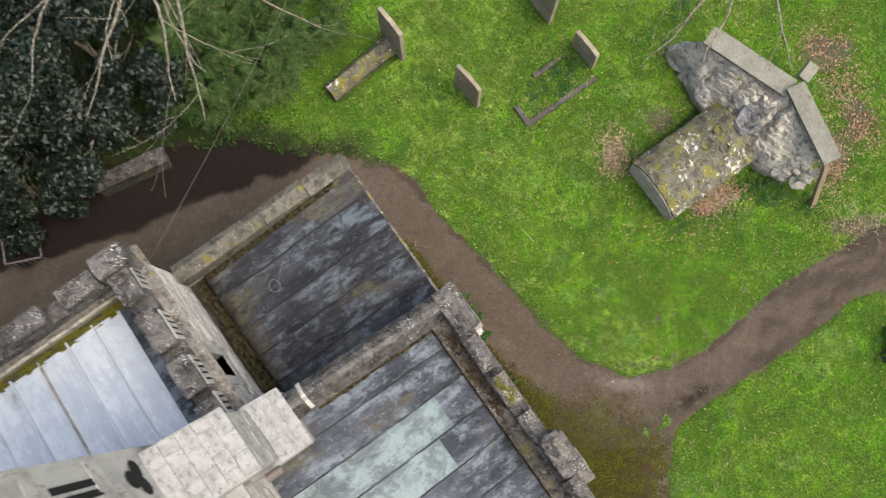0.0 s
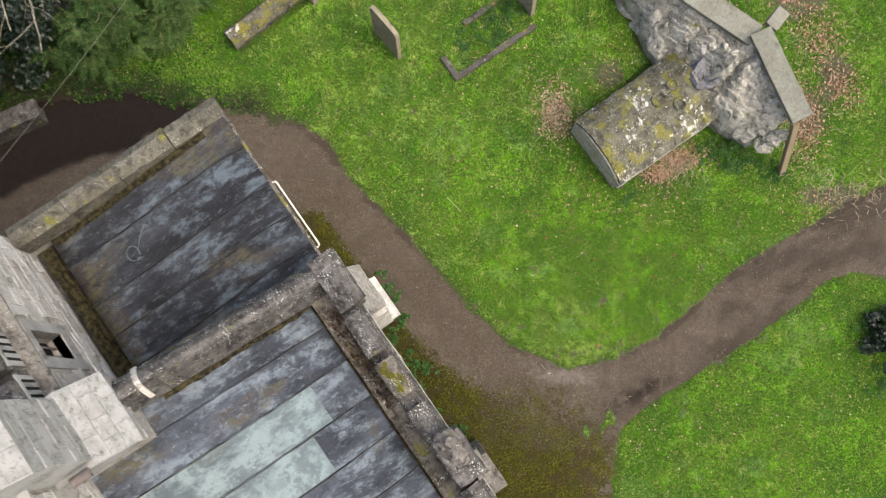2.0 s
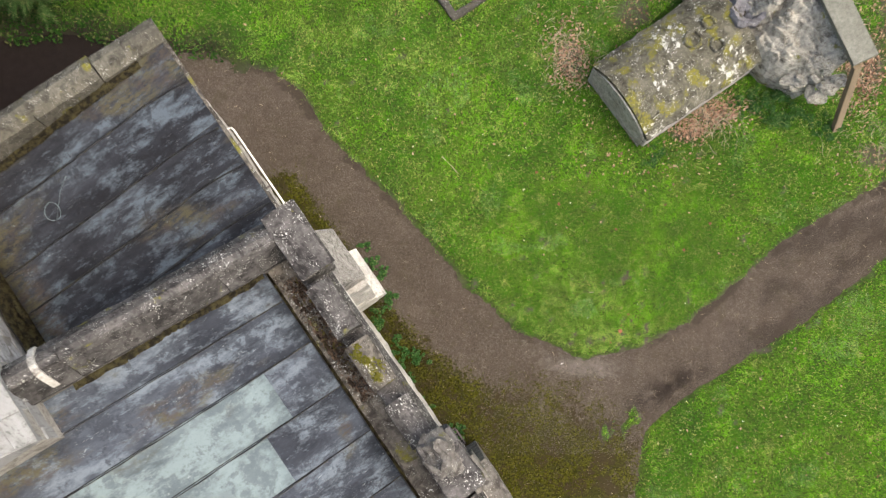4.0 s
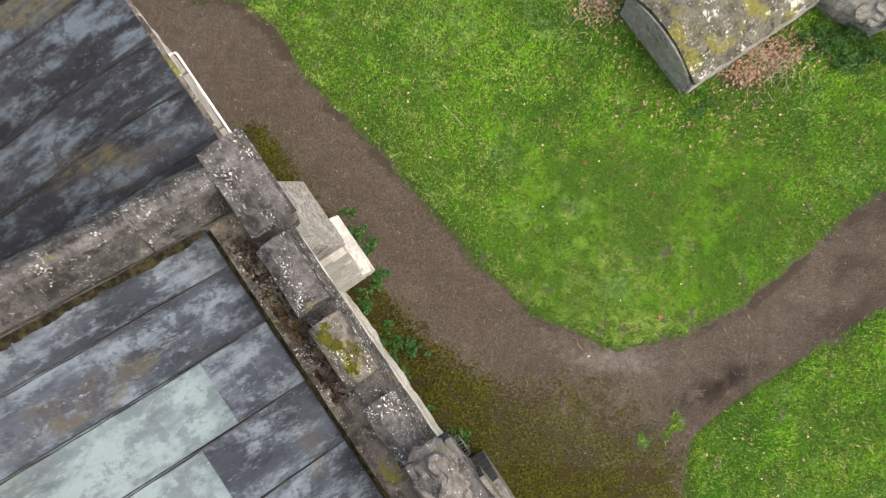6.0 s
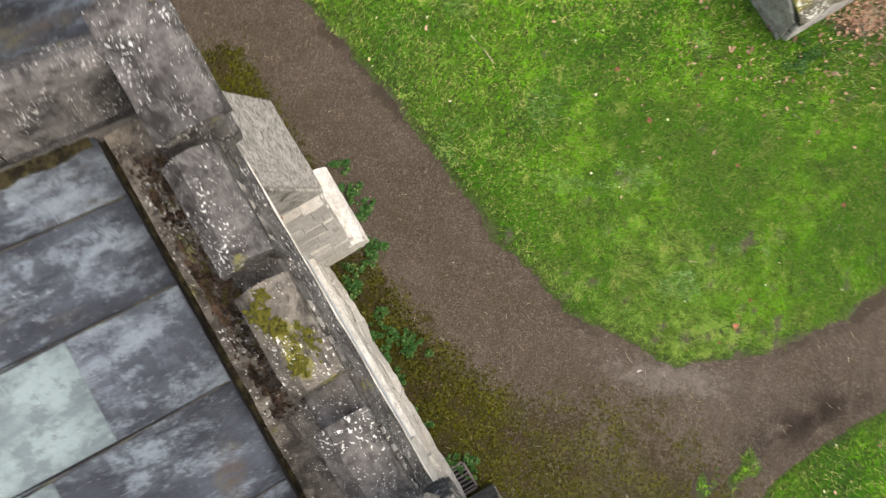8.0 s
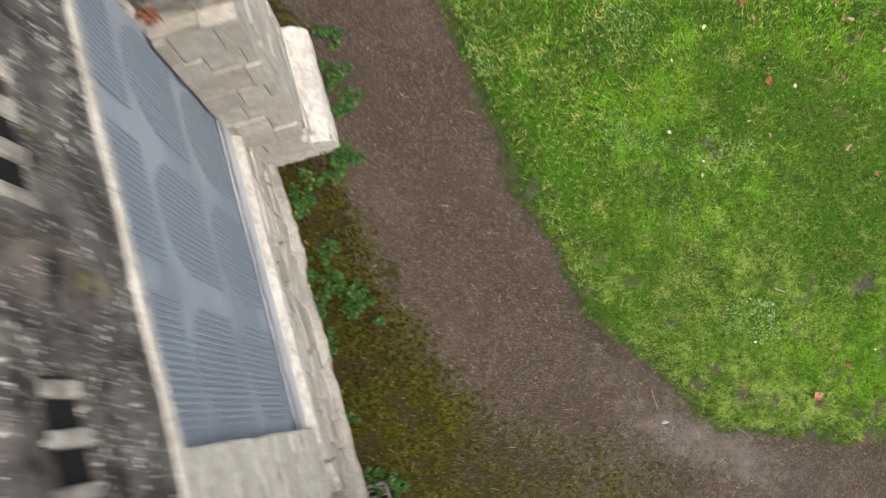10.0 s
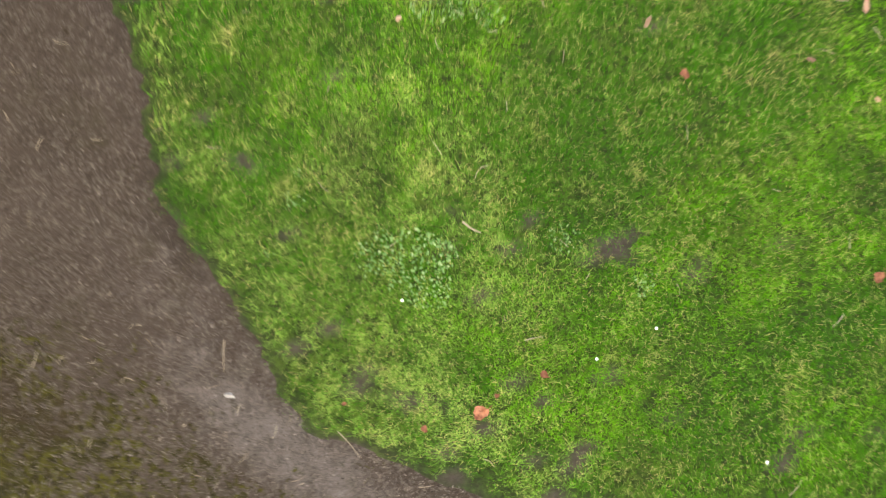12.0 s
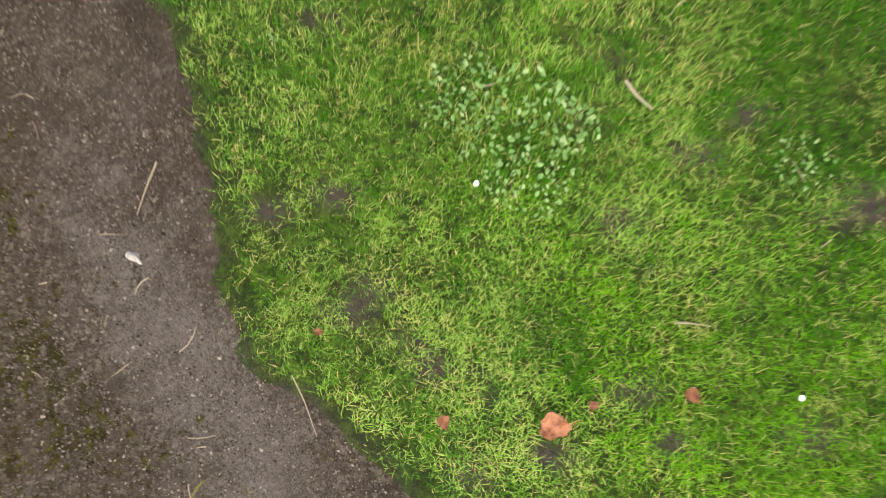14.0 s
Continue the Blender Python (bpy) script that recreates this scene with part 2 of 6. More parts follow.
k = Mat("moss_cushion", rough=1.0, spec=0.1)
MOSS = k.colour(k.mix(k.noise(40, 4, 0.7), (0.04, 0.045, 0.008), (0.15, 0.135, 0.02))).bump(k.noise(90, 4, 0.8), 1.0, 0.02).m

k = Mat("window_guard_sheet", rough=0.32, spec=0.5)
c = k.mix(k.ramp(k.noise(2.2, 4, 0.6), 0.35, 0.65), (0.27, 0.315, 0.37), (0.39, 0.435, 0.49))
c = k.mix(k.ramp(k.noise(14, 5, 0.7, k.stretch(1, 1, 0.4)), 0.55, 0.72, 0.0, 0.35), c, (0.46, 0.49, 0.52))
GUARD_BLUE = k.colour(c).bump(k.noise(5, 3), 0.35, 0.04).m
k = Mat("upper_guard_sheet", rough=0.4, spec=0.4)
GUARD_MID = k.colour(k.mix(k.ramp(k.noise(1.6, 4, 0.6), 0.38, 0.62), (0.170, 0.207, 0.260), (0.245, 0.285, 0.340))).bump(k.noise(5, 3), 0.35, 0.04).m
k = Mat("guard_wire", rough=0.45, spec=0.4)
GUARD_WIRE = k.colour(k.mix(k.noise(3, 3), (0.155, 0.192, 0.247), (0.215, 0.255, 0.312))).m
k = Mat("dark_glass_behind_guard", rough=0.3, spec=0.5)
GUARD_DARK = k.colour(k.mix(k.noise(4, 3), (0.130, 0.162, 0.212), (0.202, 0.240, 0.296))).m
# Near-black colour that stands in for the shade inside openings and gaps.
SHADE_BLACK = Mat("opening_shade", rough=1.0, spec=0.1).colour((0.012, 0.012, 0.013)).m
k = Mat("white_gutter_plastic", rough=0.45, spec=0.5)
WHITE_PAINT = k.colour(k.mix(k.ramp(k.noise(12, 4), 0.45, 0.7), (0.74, 0.73, 0.68), (0.5, 0.48, 0.42))).m
k = Mat("weathered_timber", rough=0.9, spec=0.2)
TIMBER = k.colour(k.mix(k.noise(30, 5, 0.7, k.stretch(1, 1, 0.08)), (0.10, 0.075, 0.045), (0.23, 0.18, 0.12))).m
k = Mat("iron", rough=0.7, spec=0.3)
IRON = k.colour(k.mix(k.noise(20, 4), (0.05, 0.045, 0.045), (0.16, 0.13, 0.12))).m
CABLE = Mat("cable", rough=0.6).colour((0.11, 0.095, 0.08)).m

k = Mat("gravel_path", rough=0.95, spec=0.08)
grain = k.noise(260, 4, 0.75)
peb = k.voronoi(170, out="Color")
sep = k.t.nodes.new("ShaderNodeSeparateColor")
k.link(peb, sep.inputs[0])
c = k.mix(k.ramp(k.noise(0.9, 4, 0.6), 0.36, 0.64), (0.094, 0.074, 0.057), (0.150, 0.122, 0.099))
c = k.mix(k.ramp(k.noise(7, 5, 0.7), 0.40, 0.72, 0, 0.5), c, (0.052, 0.042, 0.030))
c = k.mix(k.ramp(grain, 0.36, 0.62, 0.0, 0.75), (0.028, 0.021, 0.013), c)
c = k.mix(k.ramp(k.noise(30, 6, 0.8), 0.42, 0.62, 0.38, 0.0), c, (0.036, 0.028, 0.020))
c = k.mix(k.ramp(k.noise(62, 5, 0.8), 0.54, 0.68, 0.0, 0.5), c, (0.165, 0.135, 0.095))
big = k.voronoi(95, out="Color")
sep2 = k.t.nodes.new("ShaderNodeSeparateColor")
k.link(big, sep2.inputs[0])
c = k.mix(k.ramp(sep2.outputs[0], 0.0, 0.5, 0.28, 0.0), c, (0.024, 0.018, 0.014))
c = k.mix(k.ramp(sep2.outputs[1], 0.72, 1.0, 0.0, 0.34), c, (0.18, 0.16, 0.13))
c = k.mix(k.ramp(sep.outputs[0], 0.90, 0.98, 0, 0.4), c, (0.22, 0.19, 0.16))
c = k.mix(k.ramp(k.noise(1.9, 6, 0.72, distort=0.6), 0.50, 0.66, 0, 0.55), c, (0.050, 0.038, 0.028))
worn = k.math("ADD", k.attribute("pale"), k.math("MULTIPLY", k.math("SUBTRACT", k.noise(9, 6, 0.75), 0.5), 2.6))
c = k.mix(k.math("MULTIPLY", k.ramp(worn, 0.4, 1.4, 0, 0.65), k.ramp(grain, 0.3, 0.6, 0.3, 1.0)), c, (0.175, 0.158, 0.142))
c = k.mix(k.ramp(k.noise(3.1, 5, 0.7, distort=0.5), 0.54, 0.70, 0, 0.45), c, (0.046, 0.040, 0.020))
mossy = k.math("ADD", k.attribute("moss"), k.math("MULTIPLY", k.math("SUBTRACT", k.noise(6, 6, 0.75), 0.5), 1.7))
mossy = k.math("ADD", mossy, k.math("MULTIPLY", k.math("SUBTRACT", k.noise(24, 5, 0.8), 0.5), 1.5))
mcol = k.mix(k.ramp(k.noise(30, 6, 0.8), 0.40, 0.62), (0.012, 0.010, 0.003), (0.076, 0.076, 0.007))
mcol = k.mix(k.ramp(k.noise(4.5, 4, 0.7), 0.45, 0.62, 0, 0.8), mcol, k.mix(k.noise(70, 4, 0.8), (0.014, 0.012, 0.005), (0.034, 0.034, 0.007)))
mcol = k.mix(k.ramp(k.noise(2.4, 5, 0.7), 0.48, 0.60, 0, 0.85), mcol, k.mix(k.noise(40, 5, 0.8), (0.010, 0.007, 0.004), (0.055, 0.040, 0.020)))
c = k.mix(k.ramp(mossy, 0.36, 0.62, 0, 0.95), c, mcol)
soil = k.math("ADD", k.attribute("soil"), k.math("MULTIPLY", k.math("SUBTRACT", k.noise(11, 6, 0.75), 0.5), 1.5))
c = k.mix(k.ramp(soil, 0.35, 0.7), c, k.mix(k.noise(60, 5, 0.7), (0.026, 0.020, 0.014), k.mix(k.ramp(k.noise(150, 4, 0.8), 0.42, 0.66), (0.040, 0.031, 0.023), (0.105, 0.086, 0.066))))
# Near-black for damp patches and for tree shade painted onto the path.
c = k.mix(k.attribute("wet_and_shade"), c, k.mix(k.noise(9, 4), (0.008, 0.006, 0.0055), (0.019, 0.014, 0.012)))
k.colour(c)
PATH = k.bump(k.math("ADD", grain, k.math("MULTIPLY", k.noise(35, 4), 0.8)), 0.9, 0.012).m

k = Mat("turf_soil", rough=0.95, spec=0.15)
c = k.mix(k.ramp(k.noise(0.9, 5, 0.65), 0.36, 0.62), (0.030, 0.080, 0.007), (0.080, 0.135, 0.012))
c = k.mix(k.ramp(k.noise(26, 6, 0.8), 0.38, 0.66), (0.020, 0.036, 0.006), c)
c = k.mix(k.ramp(k.noise(33, 4, 0.8), 0.50, 0.64, 0.0, 0.3), c, (0.040, 0.038, 0.016))
c = k.mix(k.attribute("bare"), c, k.mix(k.noise(50, 5, 0.7), (0.030, 0.024, 0.018), (0.120, 0.098, 0.078)))
# Wet soil with the trees' shade mixed into its colour.
c = k.mix(k.attribute("shaded_wet_soil"), c, k.mix(k.noise(50, 5, 0.7), (0.008, 0.007, 0.005), (0.034, 0.026, 0.018)))
TURF = k.colour(c).bump(k.noise(70, 5, 0.8), 1.0, 0.03).m

k = Mat("far_ground_grass", rough=0.95, spec=0.15)
c = k.mix(k.noise(0.15, 5, 0.7), (0.05, 0.09, 0.02), (0.10, 0.13, 0.035))
c = k.mix(k.ramp(k.noise(6, 5, 0.7), 0.4, 0.65), c, (0.05, 0.05, 0.022))
FAR_GROUND = k.colour(c).m


def blade_material(name, deep, fresh, dry, pale, dryness=0.8):
    """Grass blades: tone by tuft, by blade and by broad patches of the lawn."""
    k = Mat(name, rough=0.9, spec=0.0)
    broad = k.noise(0.75, 4, 0.6, distort=0.7)
    patch = k.noise(2.6, 4, 0.65, distort=0.4)
    clump = k.noise(11, 4, 0.7)
    one = k.island()
    c = k.mix(k.ramp(broad, 0.44, 0.60), deep, fresh)
    worn = k.math("ADD", k.attribute("worn"), k.math("MULTIPLY", k.math("SUBTRACT", patch, 0.52), 2.8))
    c = k.mix(k.ramp(k.math("ADD", worn, k.math("MULTIPLY", k.math("SUBTRACT", clump, 0.5), 2.4)), 0.05, 1.0, 0, 0.8), c, pale)
    c = k.mix(k.ramp(k.noise(7.0, 5, 0.75, distort=0.5), 0.48, 0.60, 0.0, 0.85), c, deep)
    c = k.mix(k.ramp(k.noise(21, 3, 0.7), 0.54, 0.66, 0.0, 0.45), c, pale)
    c = k.mix(k.ramp(one, 0.0, 0.4, 0.7, 0.0), c, deep)
    c = k.mix(k.ramp(one, 0.66, 0.98, 0, 0.4), c, pale)
    thatch = k.ramp(k.math("ADD", k.noise(4.6, 4, 0.7), k.math("MULTIPLY", one, 0.16)), 0.66, 0.76)
    c = k.mix(k.math("MULTIPLY", thatch, dryness), c, k.mix(0.55, fresh, dry))
    c = k.mix(k.math("MULTIPLY", k.ramp(k.math("ADD", one, k.math("MULTIPLY", patch, 0.35)), 1.02, 1.12), dryness), c, dry)
    k.colour(c)
    return k.m


GRASS = blade_material("grass_blades", (0.029, 0.120, 0.004), (0.108, 0.280, 0.007), (0.42, 0.33, 0.14), (0.255, 0.395, 0.072), 0.7)
CLOVER = blade_material("clover_leaves", (0.105, 0.195, 0.055), (0.165, 0.275, 0.090), (0.30, 0.33, 0.17), (0.27, 0.38, 0.165), 0.3)
WEED = blade_material("weed_leaves", (0.026, 0.070, 0.017), (0.054, 0.122, 0.030), (0.20, 0.22, 0.07), (0.11, 0.19, 0.078), 0.4)
MOSS_TUFT = blade_material("moss_tufts", (0.016, 0.017, 0.002), (0.046, 0.048, 0.004), (0.095, 0.075, 0.02), (0.090, 0.090, 0.009), 0.5)
HOLLY = blade_material("holly_leaves", (0.003, 0.008, 0.004), (0.006, 0.014, 0.007), (0.06, 0.065, 0.04), (0.013, 0.024, 0.015), 0.4)
HOLLY.node_tree.nodes["Principled BSDF"].inputs["Roughness"].default_value = 0.45
HOLLY.node_tree.nodes["Principled BSDF"].inputs["Specular IOR Level"].default_value = 0.3
YEW = blade_material("yew_needles", (0.017, 0.038, 0.011), (0.042, 0.076, 0.021), (0.10, 0.095, 0.04), (0.088, 0.118, 0.046), 0.6)
IVY = blade_material("undergrowth", (0.014, 0.036, 0.008), (0.032, 0.070, 0.013), (0.10, 0.095, 0.04), (0.048, 0.086, 0.024), 0.6)
k = Mat("bark", rough=0.95, spec=0.15)
BARK = k.colour(k.mix(k.ramp(k.noise(14, 5, 0.7), 0.35, 0.65), (0.075, 0.065, 0.048), (0.20, 0.185, 0.145))).bump(k.noise(50, 4), 0.7, 0.02).m
k = Mat("dead_leaf", rough=0.8, spec=0.25)
c = k.mix(k.island(), (0.090, 0.042, 0.026), (0.40, 0.27, 0.18))
c = k.mix(k.ramp(k.noise(70, 4, 0.7), 0.48, 0.65, 0, 0.6), c, (0.21, 0.095, 0.045))
DEAD_LEAF = k.colour(c).m
k = Mat("pale_leaf", rough=0.8, spec=0.2)
PALE_LEAF = k.colour(k.mix(k.island(), (0.30, 0.27, 0.10), (0.52, 0.50, 0.36))).m
k = Mat("orange_leaf", rough=0.7, spec=0.3)
c = k.mix(k.ramp(k.noise(60, 5, 0.7), 0.35, 0.65), (0.13, 0.042, 0.018), (0.31, 0.145, 0.070))
ORANGE_LEAF = k.colour(k.mix(k.ramp(k.noise(120, 3), 0.55, 0.7), c, (0.20, 0.055, 0.022))).m
k = Mat("russet_leaf", rough=0.8, spec=0.25)
c = k.mix(k.ramp(k.noise(60, 5, 0.7), 0.35, 0.65), (0.10, 0.038, 0.018), (0.19, 0.082, 0.040))
RUSSET_LEAF = k.colour(c).m
k = Mat("straw", rough=0.8)
STRAW = k.colour(k.mix(k.island(), (0.15, 0.115, 0.07), (0.36, 0.31, 0.22))).m
k = Mat("stone_chip", rough=0.9, spec=0.1)
CHIP = k.colour(k.mix(k.ramp(k.island(), 0.60, 1.0), k.mix(k.ramp(k.island(), 0.0, 0.7), (0.022, 0.018, 0.013), (0.115, 0.097, 0.077)), (0.23, 0.20, 0.165))).m
PETAL = Mat("white_petals", rough=0.6).colour((0.8, 0.8, 0.78)).m
YELLOW = Mat("yellow_flower_centre", rough=0.7).colour((0.6, 0.42, 0.04)).m


# ---- mesh helpers ----
def mesh_from(name, verts, faces):
    """verts: an (n, 3) array; faces: an (m, 3 or 4) array of indices."""
    verts, faces = np.asarray(verts, np.float32), np.asarray(faces, np.int32)
    m = bpy.data.meshes.new(name)
    side = faces.shape[1]
    m.vertices.add(len(verts))
    m.vertices.foreach_set("co", verts.ravel())
    m.loops.add(faces.size)
    m.loops.foreach_set("vertex_index", faces.ravel())
    m.polygons.add(len(faces))
    m.polygons.foreach_set("loop_start", np.arange(0, faces.size, side, dtype=np.int32))
    m.update(calc_edges=True)
    return m


def part(name, shape, material, parent=None, label="", smooth=False):
    """Links a bmesh or a mesh as one object, under a thing or under a part."""
    if isinstance(shape, bmesh.types.BMesh):
        data = bpy.data.meshes.new(name)
        bmesh.ops.recalc_face_normals(shape, faces=shape.faces)
        shape.to_mesh(data)
        shape.free()
    else:
        data = shape
    if material and not data.materials:
        data.materials.append(material)
    if smooth:
        data.polygons.foreach_set("use_smooth", np.ones(len(data.polygons), bool))
    ob = new(name, data)
    ob.parent = parent
    return tagged(ob, label)


def empty(name, label, category, m=None, group="", kind=""):
    ob = new(name)
    ob.empty_display_size = 0.2
    if m is not None:
        ob.matrix_world = m
    return tagged(ob, label, category, group, kind)


def add_box(bm, x0, x1, y0, y1, z0, z1, bevel=0.0, cuts=0):
    made = bmesh.ops.create_cube(bm, size=1.0)["verts"]
    for v in made:
        v.co = ((x0 + x1) / 2 + v.co.x * (x1 - x0), (y0 + y1) / 2 + v.co.y * (y1 - y0), (z0 + z1) / 2 + v.co.z * (z1 - z0))
    edges = list({e for v in made for e in v.link_edges})
    if bevel:
        bmesh.ops.bevel(bm, geom=edges, offset=bevel, segments=2, affect="EDGES", profile=0.6)
    return bm


def box(*a, **k):
    return add_box(bmesh.new(), *a, **k)


def roughen(bm, amp, scale, seed=0.0):
    for v in bm.verts:
        p = v.co * scale + Vector((seed, seed * 1.7, seed * 0.6))
        v.co += Vector((noise.noise(p), noise.noise(p + Vector((31, 0, 0))), noise.noise(p + Vector((0, 47, 0))))) * amp
    return bm


def rough_block(x0, x1, y0, y1, z0, z1, amp=0.012, cell=0.09, seed=0.0, bevel=0.015):
    """A worn stone block: bevelled, cut into cells, and pushed about."""
    bm = box(x0, x1, y0, y1, z0, z1, bevel=bevel)
    for axis, a, b in ((0, x0, x1), (1, y0, y1), (2, z0, z1)):
        n = max(1, min(40, int((b - a) / cell)))
        for i in range(1, n):
            at, no = [0, 0, 0], [0, 0, 0]
            at[axis], no[axis] = a + (b - a) * i / n, 1
            bmesh.ops.bisect_plane(bm, geom=bm.verts[:] + bm.edges[:] + bm.faces[:], plane_co=at, plane_no=no)
    return roughen(roughen(bm, amp, 6.0, seed), amp * 0.5, 19.0, seed + 9)


def profile_bar(profile, a0, a1, axis="x", step=0.1, amp=0.0, seed=0.0, rise=0.0):
    """A bar with a closed profile (p, z) drawn along x (p is y) or y (p is x); rise: metres that z gains per metre."""
    bm = bmesh.new()
    n = max(1, int(abs(a1 - a0) / step))
    rings = []
    for i in range(n + 1):
        a = a0 + (a1 - a0) * i / n
        rings.append([bm.verts.new((a, p, z + rise * (a - a0)) if axis == "x" else (p, a, z + rise * (a - a0))) for p, z in profile])
    k = len(profile)
    for one, two in zip(rings, rings[1:]):
        for j in range(k):
            bm.faces.new((one[j], one[(j + 1) % k], two[(j + 1) % k], two[j]))
    bm.faces.new(rings[0])
    bm.faces.new(rings[-1])
    if amp:
        roughen(roughen(bm, amp, 5.0, seed), amp * 0.5, 17.0, seed + 5)
    return bm


def tube(points, radii, sides=6):
    """A tapering limb along points, as arrays of vertices and quads."""
    pts = [Vector(p) for p in points]
    verts, faces = [], []
    for i, p in enumerate(pts):
        way = (pts[min(i + 1, len(pts) - 1)] - pts[max(i - 1, 0)]).normalized()
        a = way.orthogonal().normalized()
        b = way.cross(a)
        for j in range(sides):
            ang = 2 * math.pi * j / sides
            verts.append(p + (a * math.cos(ang) + b * math.sin(ang)) * radii[i])
    for i in range(len(pts) - 1):
        for j in range(sides):
            faces.append((i * sides + j, i * sides + (j + 1) % sides, (i + 1) * sides + (j + 1) % sides, (i + 1) * sides + j))
    return verts, faces


def joined(pieces, name):
    verts, faces = [], []
    for v, f in pieces:
        n = len(verts)
        verts += [tuple(p) for p in v]
        faces += [tuple(n + i for i in q) for q in f]
    return mesh_from(name, verts, faces)


rng = np.random.default_rng(7)


def value_noise(x, y, scale, seed=0):
    """Smooth noise in 0..1 over arrays of places."""
    table = np.random.default_rng(seed).random((64, 64))
    x, y = x * scale + 1000, y * scale + 1000
    i, j = np.floor(x).astype(int), np.floor(y).astype(int)
    a, b = x - i, y - j
    a, b = a * a * (3 - 2 * a), b * b * (3 - 2 * b)
    g = lambda p, q: table[p % 64, q % 64]
    return (g(i, j) * (1 - a) + g(i + 1, j) * a) * (1 - b) + (g(i, j + 1) * (1 - a) + g(i + 1, j + 1) * a) * b


def fractal(x, y, scale, seed=0, octaves=4):
    out, total = np.zeros_like(x), 0
    for k in range(octaves):
        out += value_noise(x, y, scale * 2**k, seed + k) / 1.7**k
        total += 1 / 1.7**k
    return out / total


def inside(px, py, poly):
    hit = np.zeros(px.shape, bool)
    for (x0, y0), (x1, y1) in zip(poly, poly[1:] + poly[:1]):
        cross = ((y0 > py) != (y1 > py)) & (px < (x1 - x0) * (py - y0) / (y1 - y0 + 1e-12) + x0)
        hit ^= cross
    return hit


def signed_distance(px, py, poly):
    """Metres inside (plus) or outside (minus) a polygon."""
    best = np.full(px.shape, 1e9)
    for (x0, y0), (x1, y1) in zip(poly, poly[1:] + poly[:1]):
        dx, dy = x1 - x0, y1 - y0
        s = np.clip(((px - x0) * dx + (py - y0) * dy) / (dx * dx + dy * dy), 0, 1)
        best = np.minimum(best, np.hypot(px - x0 - s * dx, py - y0 - s * dy))
    return np.where(inside(px, py, poly), best, -best)


def smooth(x, a, b):
    s = np.clip((x - a) / (b - a), 0, 1)
    return s * s * (3 - 2 * s)


# ---- the plan of the churchyard ----
# Church axes: u runs along its east side, v points outwards to the east.
CHURCH = pose(0, 0, 0, 0, 0, -54.5)
LAWN_NORTH = [(-30, 12), (-12, 4.2), (-9.0, 3.3), (-7.0, 4.4), (-5.6, 5.0), (-4.1, 5.15), (-2.9, 4.85), (-1.9, 4.85), (-1.0, 4.55), (-0.55, 4.25),
              (-0.15, 3.62), (0.63, 2.86), (1.24, 2.2), (2.0, 1.28), (2.43, 0.92), (2.72, 0.64), (3.02, 0.52), (3.35, 0.41), (3.58, 0.33),
              (3.85, 0.27), (4.2, 0.34), (4.62, 0.49), (5.27, 0.84), (5.8, 1.28), (6.1, 1.52), (6.75, 2.05), (7.4, 2.45), (9.0, 3.4), (14, 5.6), (30, 12), (30, 40), (-30, 40)]
LAWN_SOUTH = [(30, -6), (14, 0.2), (11, 1.2), (9.44, 1.84), (9.16, 1.96), (8.75, 2.06), (8.34, 1.93), (7.7, 1.45), (7.3, 1.1), (6.66, 0.66), (5.88, 0.2), (5.11, -0.27), (4.72, -0.62), (4.52, -0.9), (4.46, -1.4), (4.42, -2.1), (4.3, -4), (4, -30), (30, -30)]


def lawn_distance(x, y):
    blob = np.maximum(0.15 - np.hypot((x - 4.10) * 1.5, y + 0.78), 0.17 - np.hypot((x - 4.42) * 1.2, y + 0.60)) + 0.5 * (fractal(x, y, 7, 61, 3) - 0.56)
    wob = (fractal(x, y, 2.2, 3) - 0.5) * 0.08 + (fractal(x, y, 9, 5, 3) - 0.5) * 0.10 + 0.03
    return np.maximum(np.maximum(signed_distance(x, y, LAWN_NORTH), signed_distance(x, y, LAWN_SOUTH)), blob) + wob


SCRAPES = [(3.525, 0.50, 0.055), (4.0, 1.05, 0.04), (3.80, 0.535, 0.05), (4.113, 0.615, 0.05), (4.276, 0.64, 0.05), (3.62, 1.22, 0.04), (3.86, 0.80, 0.025), (3.22, 0.82, 0.05), (2.9, 1.0, 0.06)]
LITTER_BEDS = [(8.0, 4.75, 0.35, 0.55), (8.55, 5.6, 0.4, 0.5), (3.52, 4.85, 0.27, 0.42), (5.75, 4.0, 0.34, 0.2), (5.3, 3.68, 0.28, 0.16), (8.4, 3.35, 0.7, 0.25), (8.0, 7.0, 0.7, 0.45), (4.5, 5.6, 0.3, 0.4)]


def bareness(x, y):
    """Bare soil between the grass: worn scrapes, more of them near the path."""
    d = lawn_distance(x, y)
    worn = fractal(x, y, 9.5, 21, 4) + 0.11 * smooth(d, 0.9, 0.05)
    out = smooth(worn - 0.06 * smooth(np.hypot(x - 3.6, y - 0.9), 1.1, 2.0), 0.74, 0.80)
    for cx, cy, rad in SCRAPES:
        out = np.maximum(out, smooth(np.hypot(x - cx, (y - cy) * 1.3) / rad + 1.6 * (fractal(x, y, 16, 23, 3) - 0.5), 1.1, 0.6))
    return out


def litter_ground(x, y):
    """Where dead leaves and dry stems smother the grass."""
    out = np.zeros_like(x)
    for cx, cy, sx, sy in LITTER_BEDS:
        out = np.maximum(out, np.exp(-(((x - cx) / sx) ** 2) - ((y - cy) / sy) ** 2))
    return smooth(out + 0.9 * (fractal(x, y, 4.0, 73, 4) - 0.5), 0.35, 0.75)


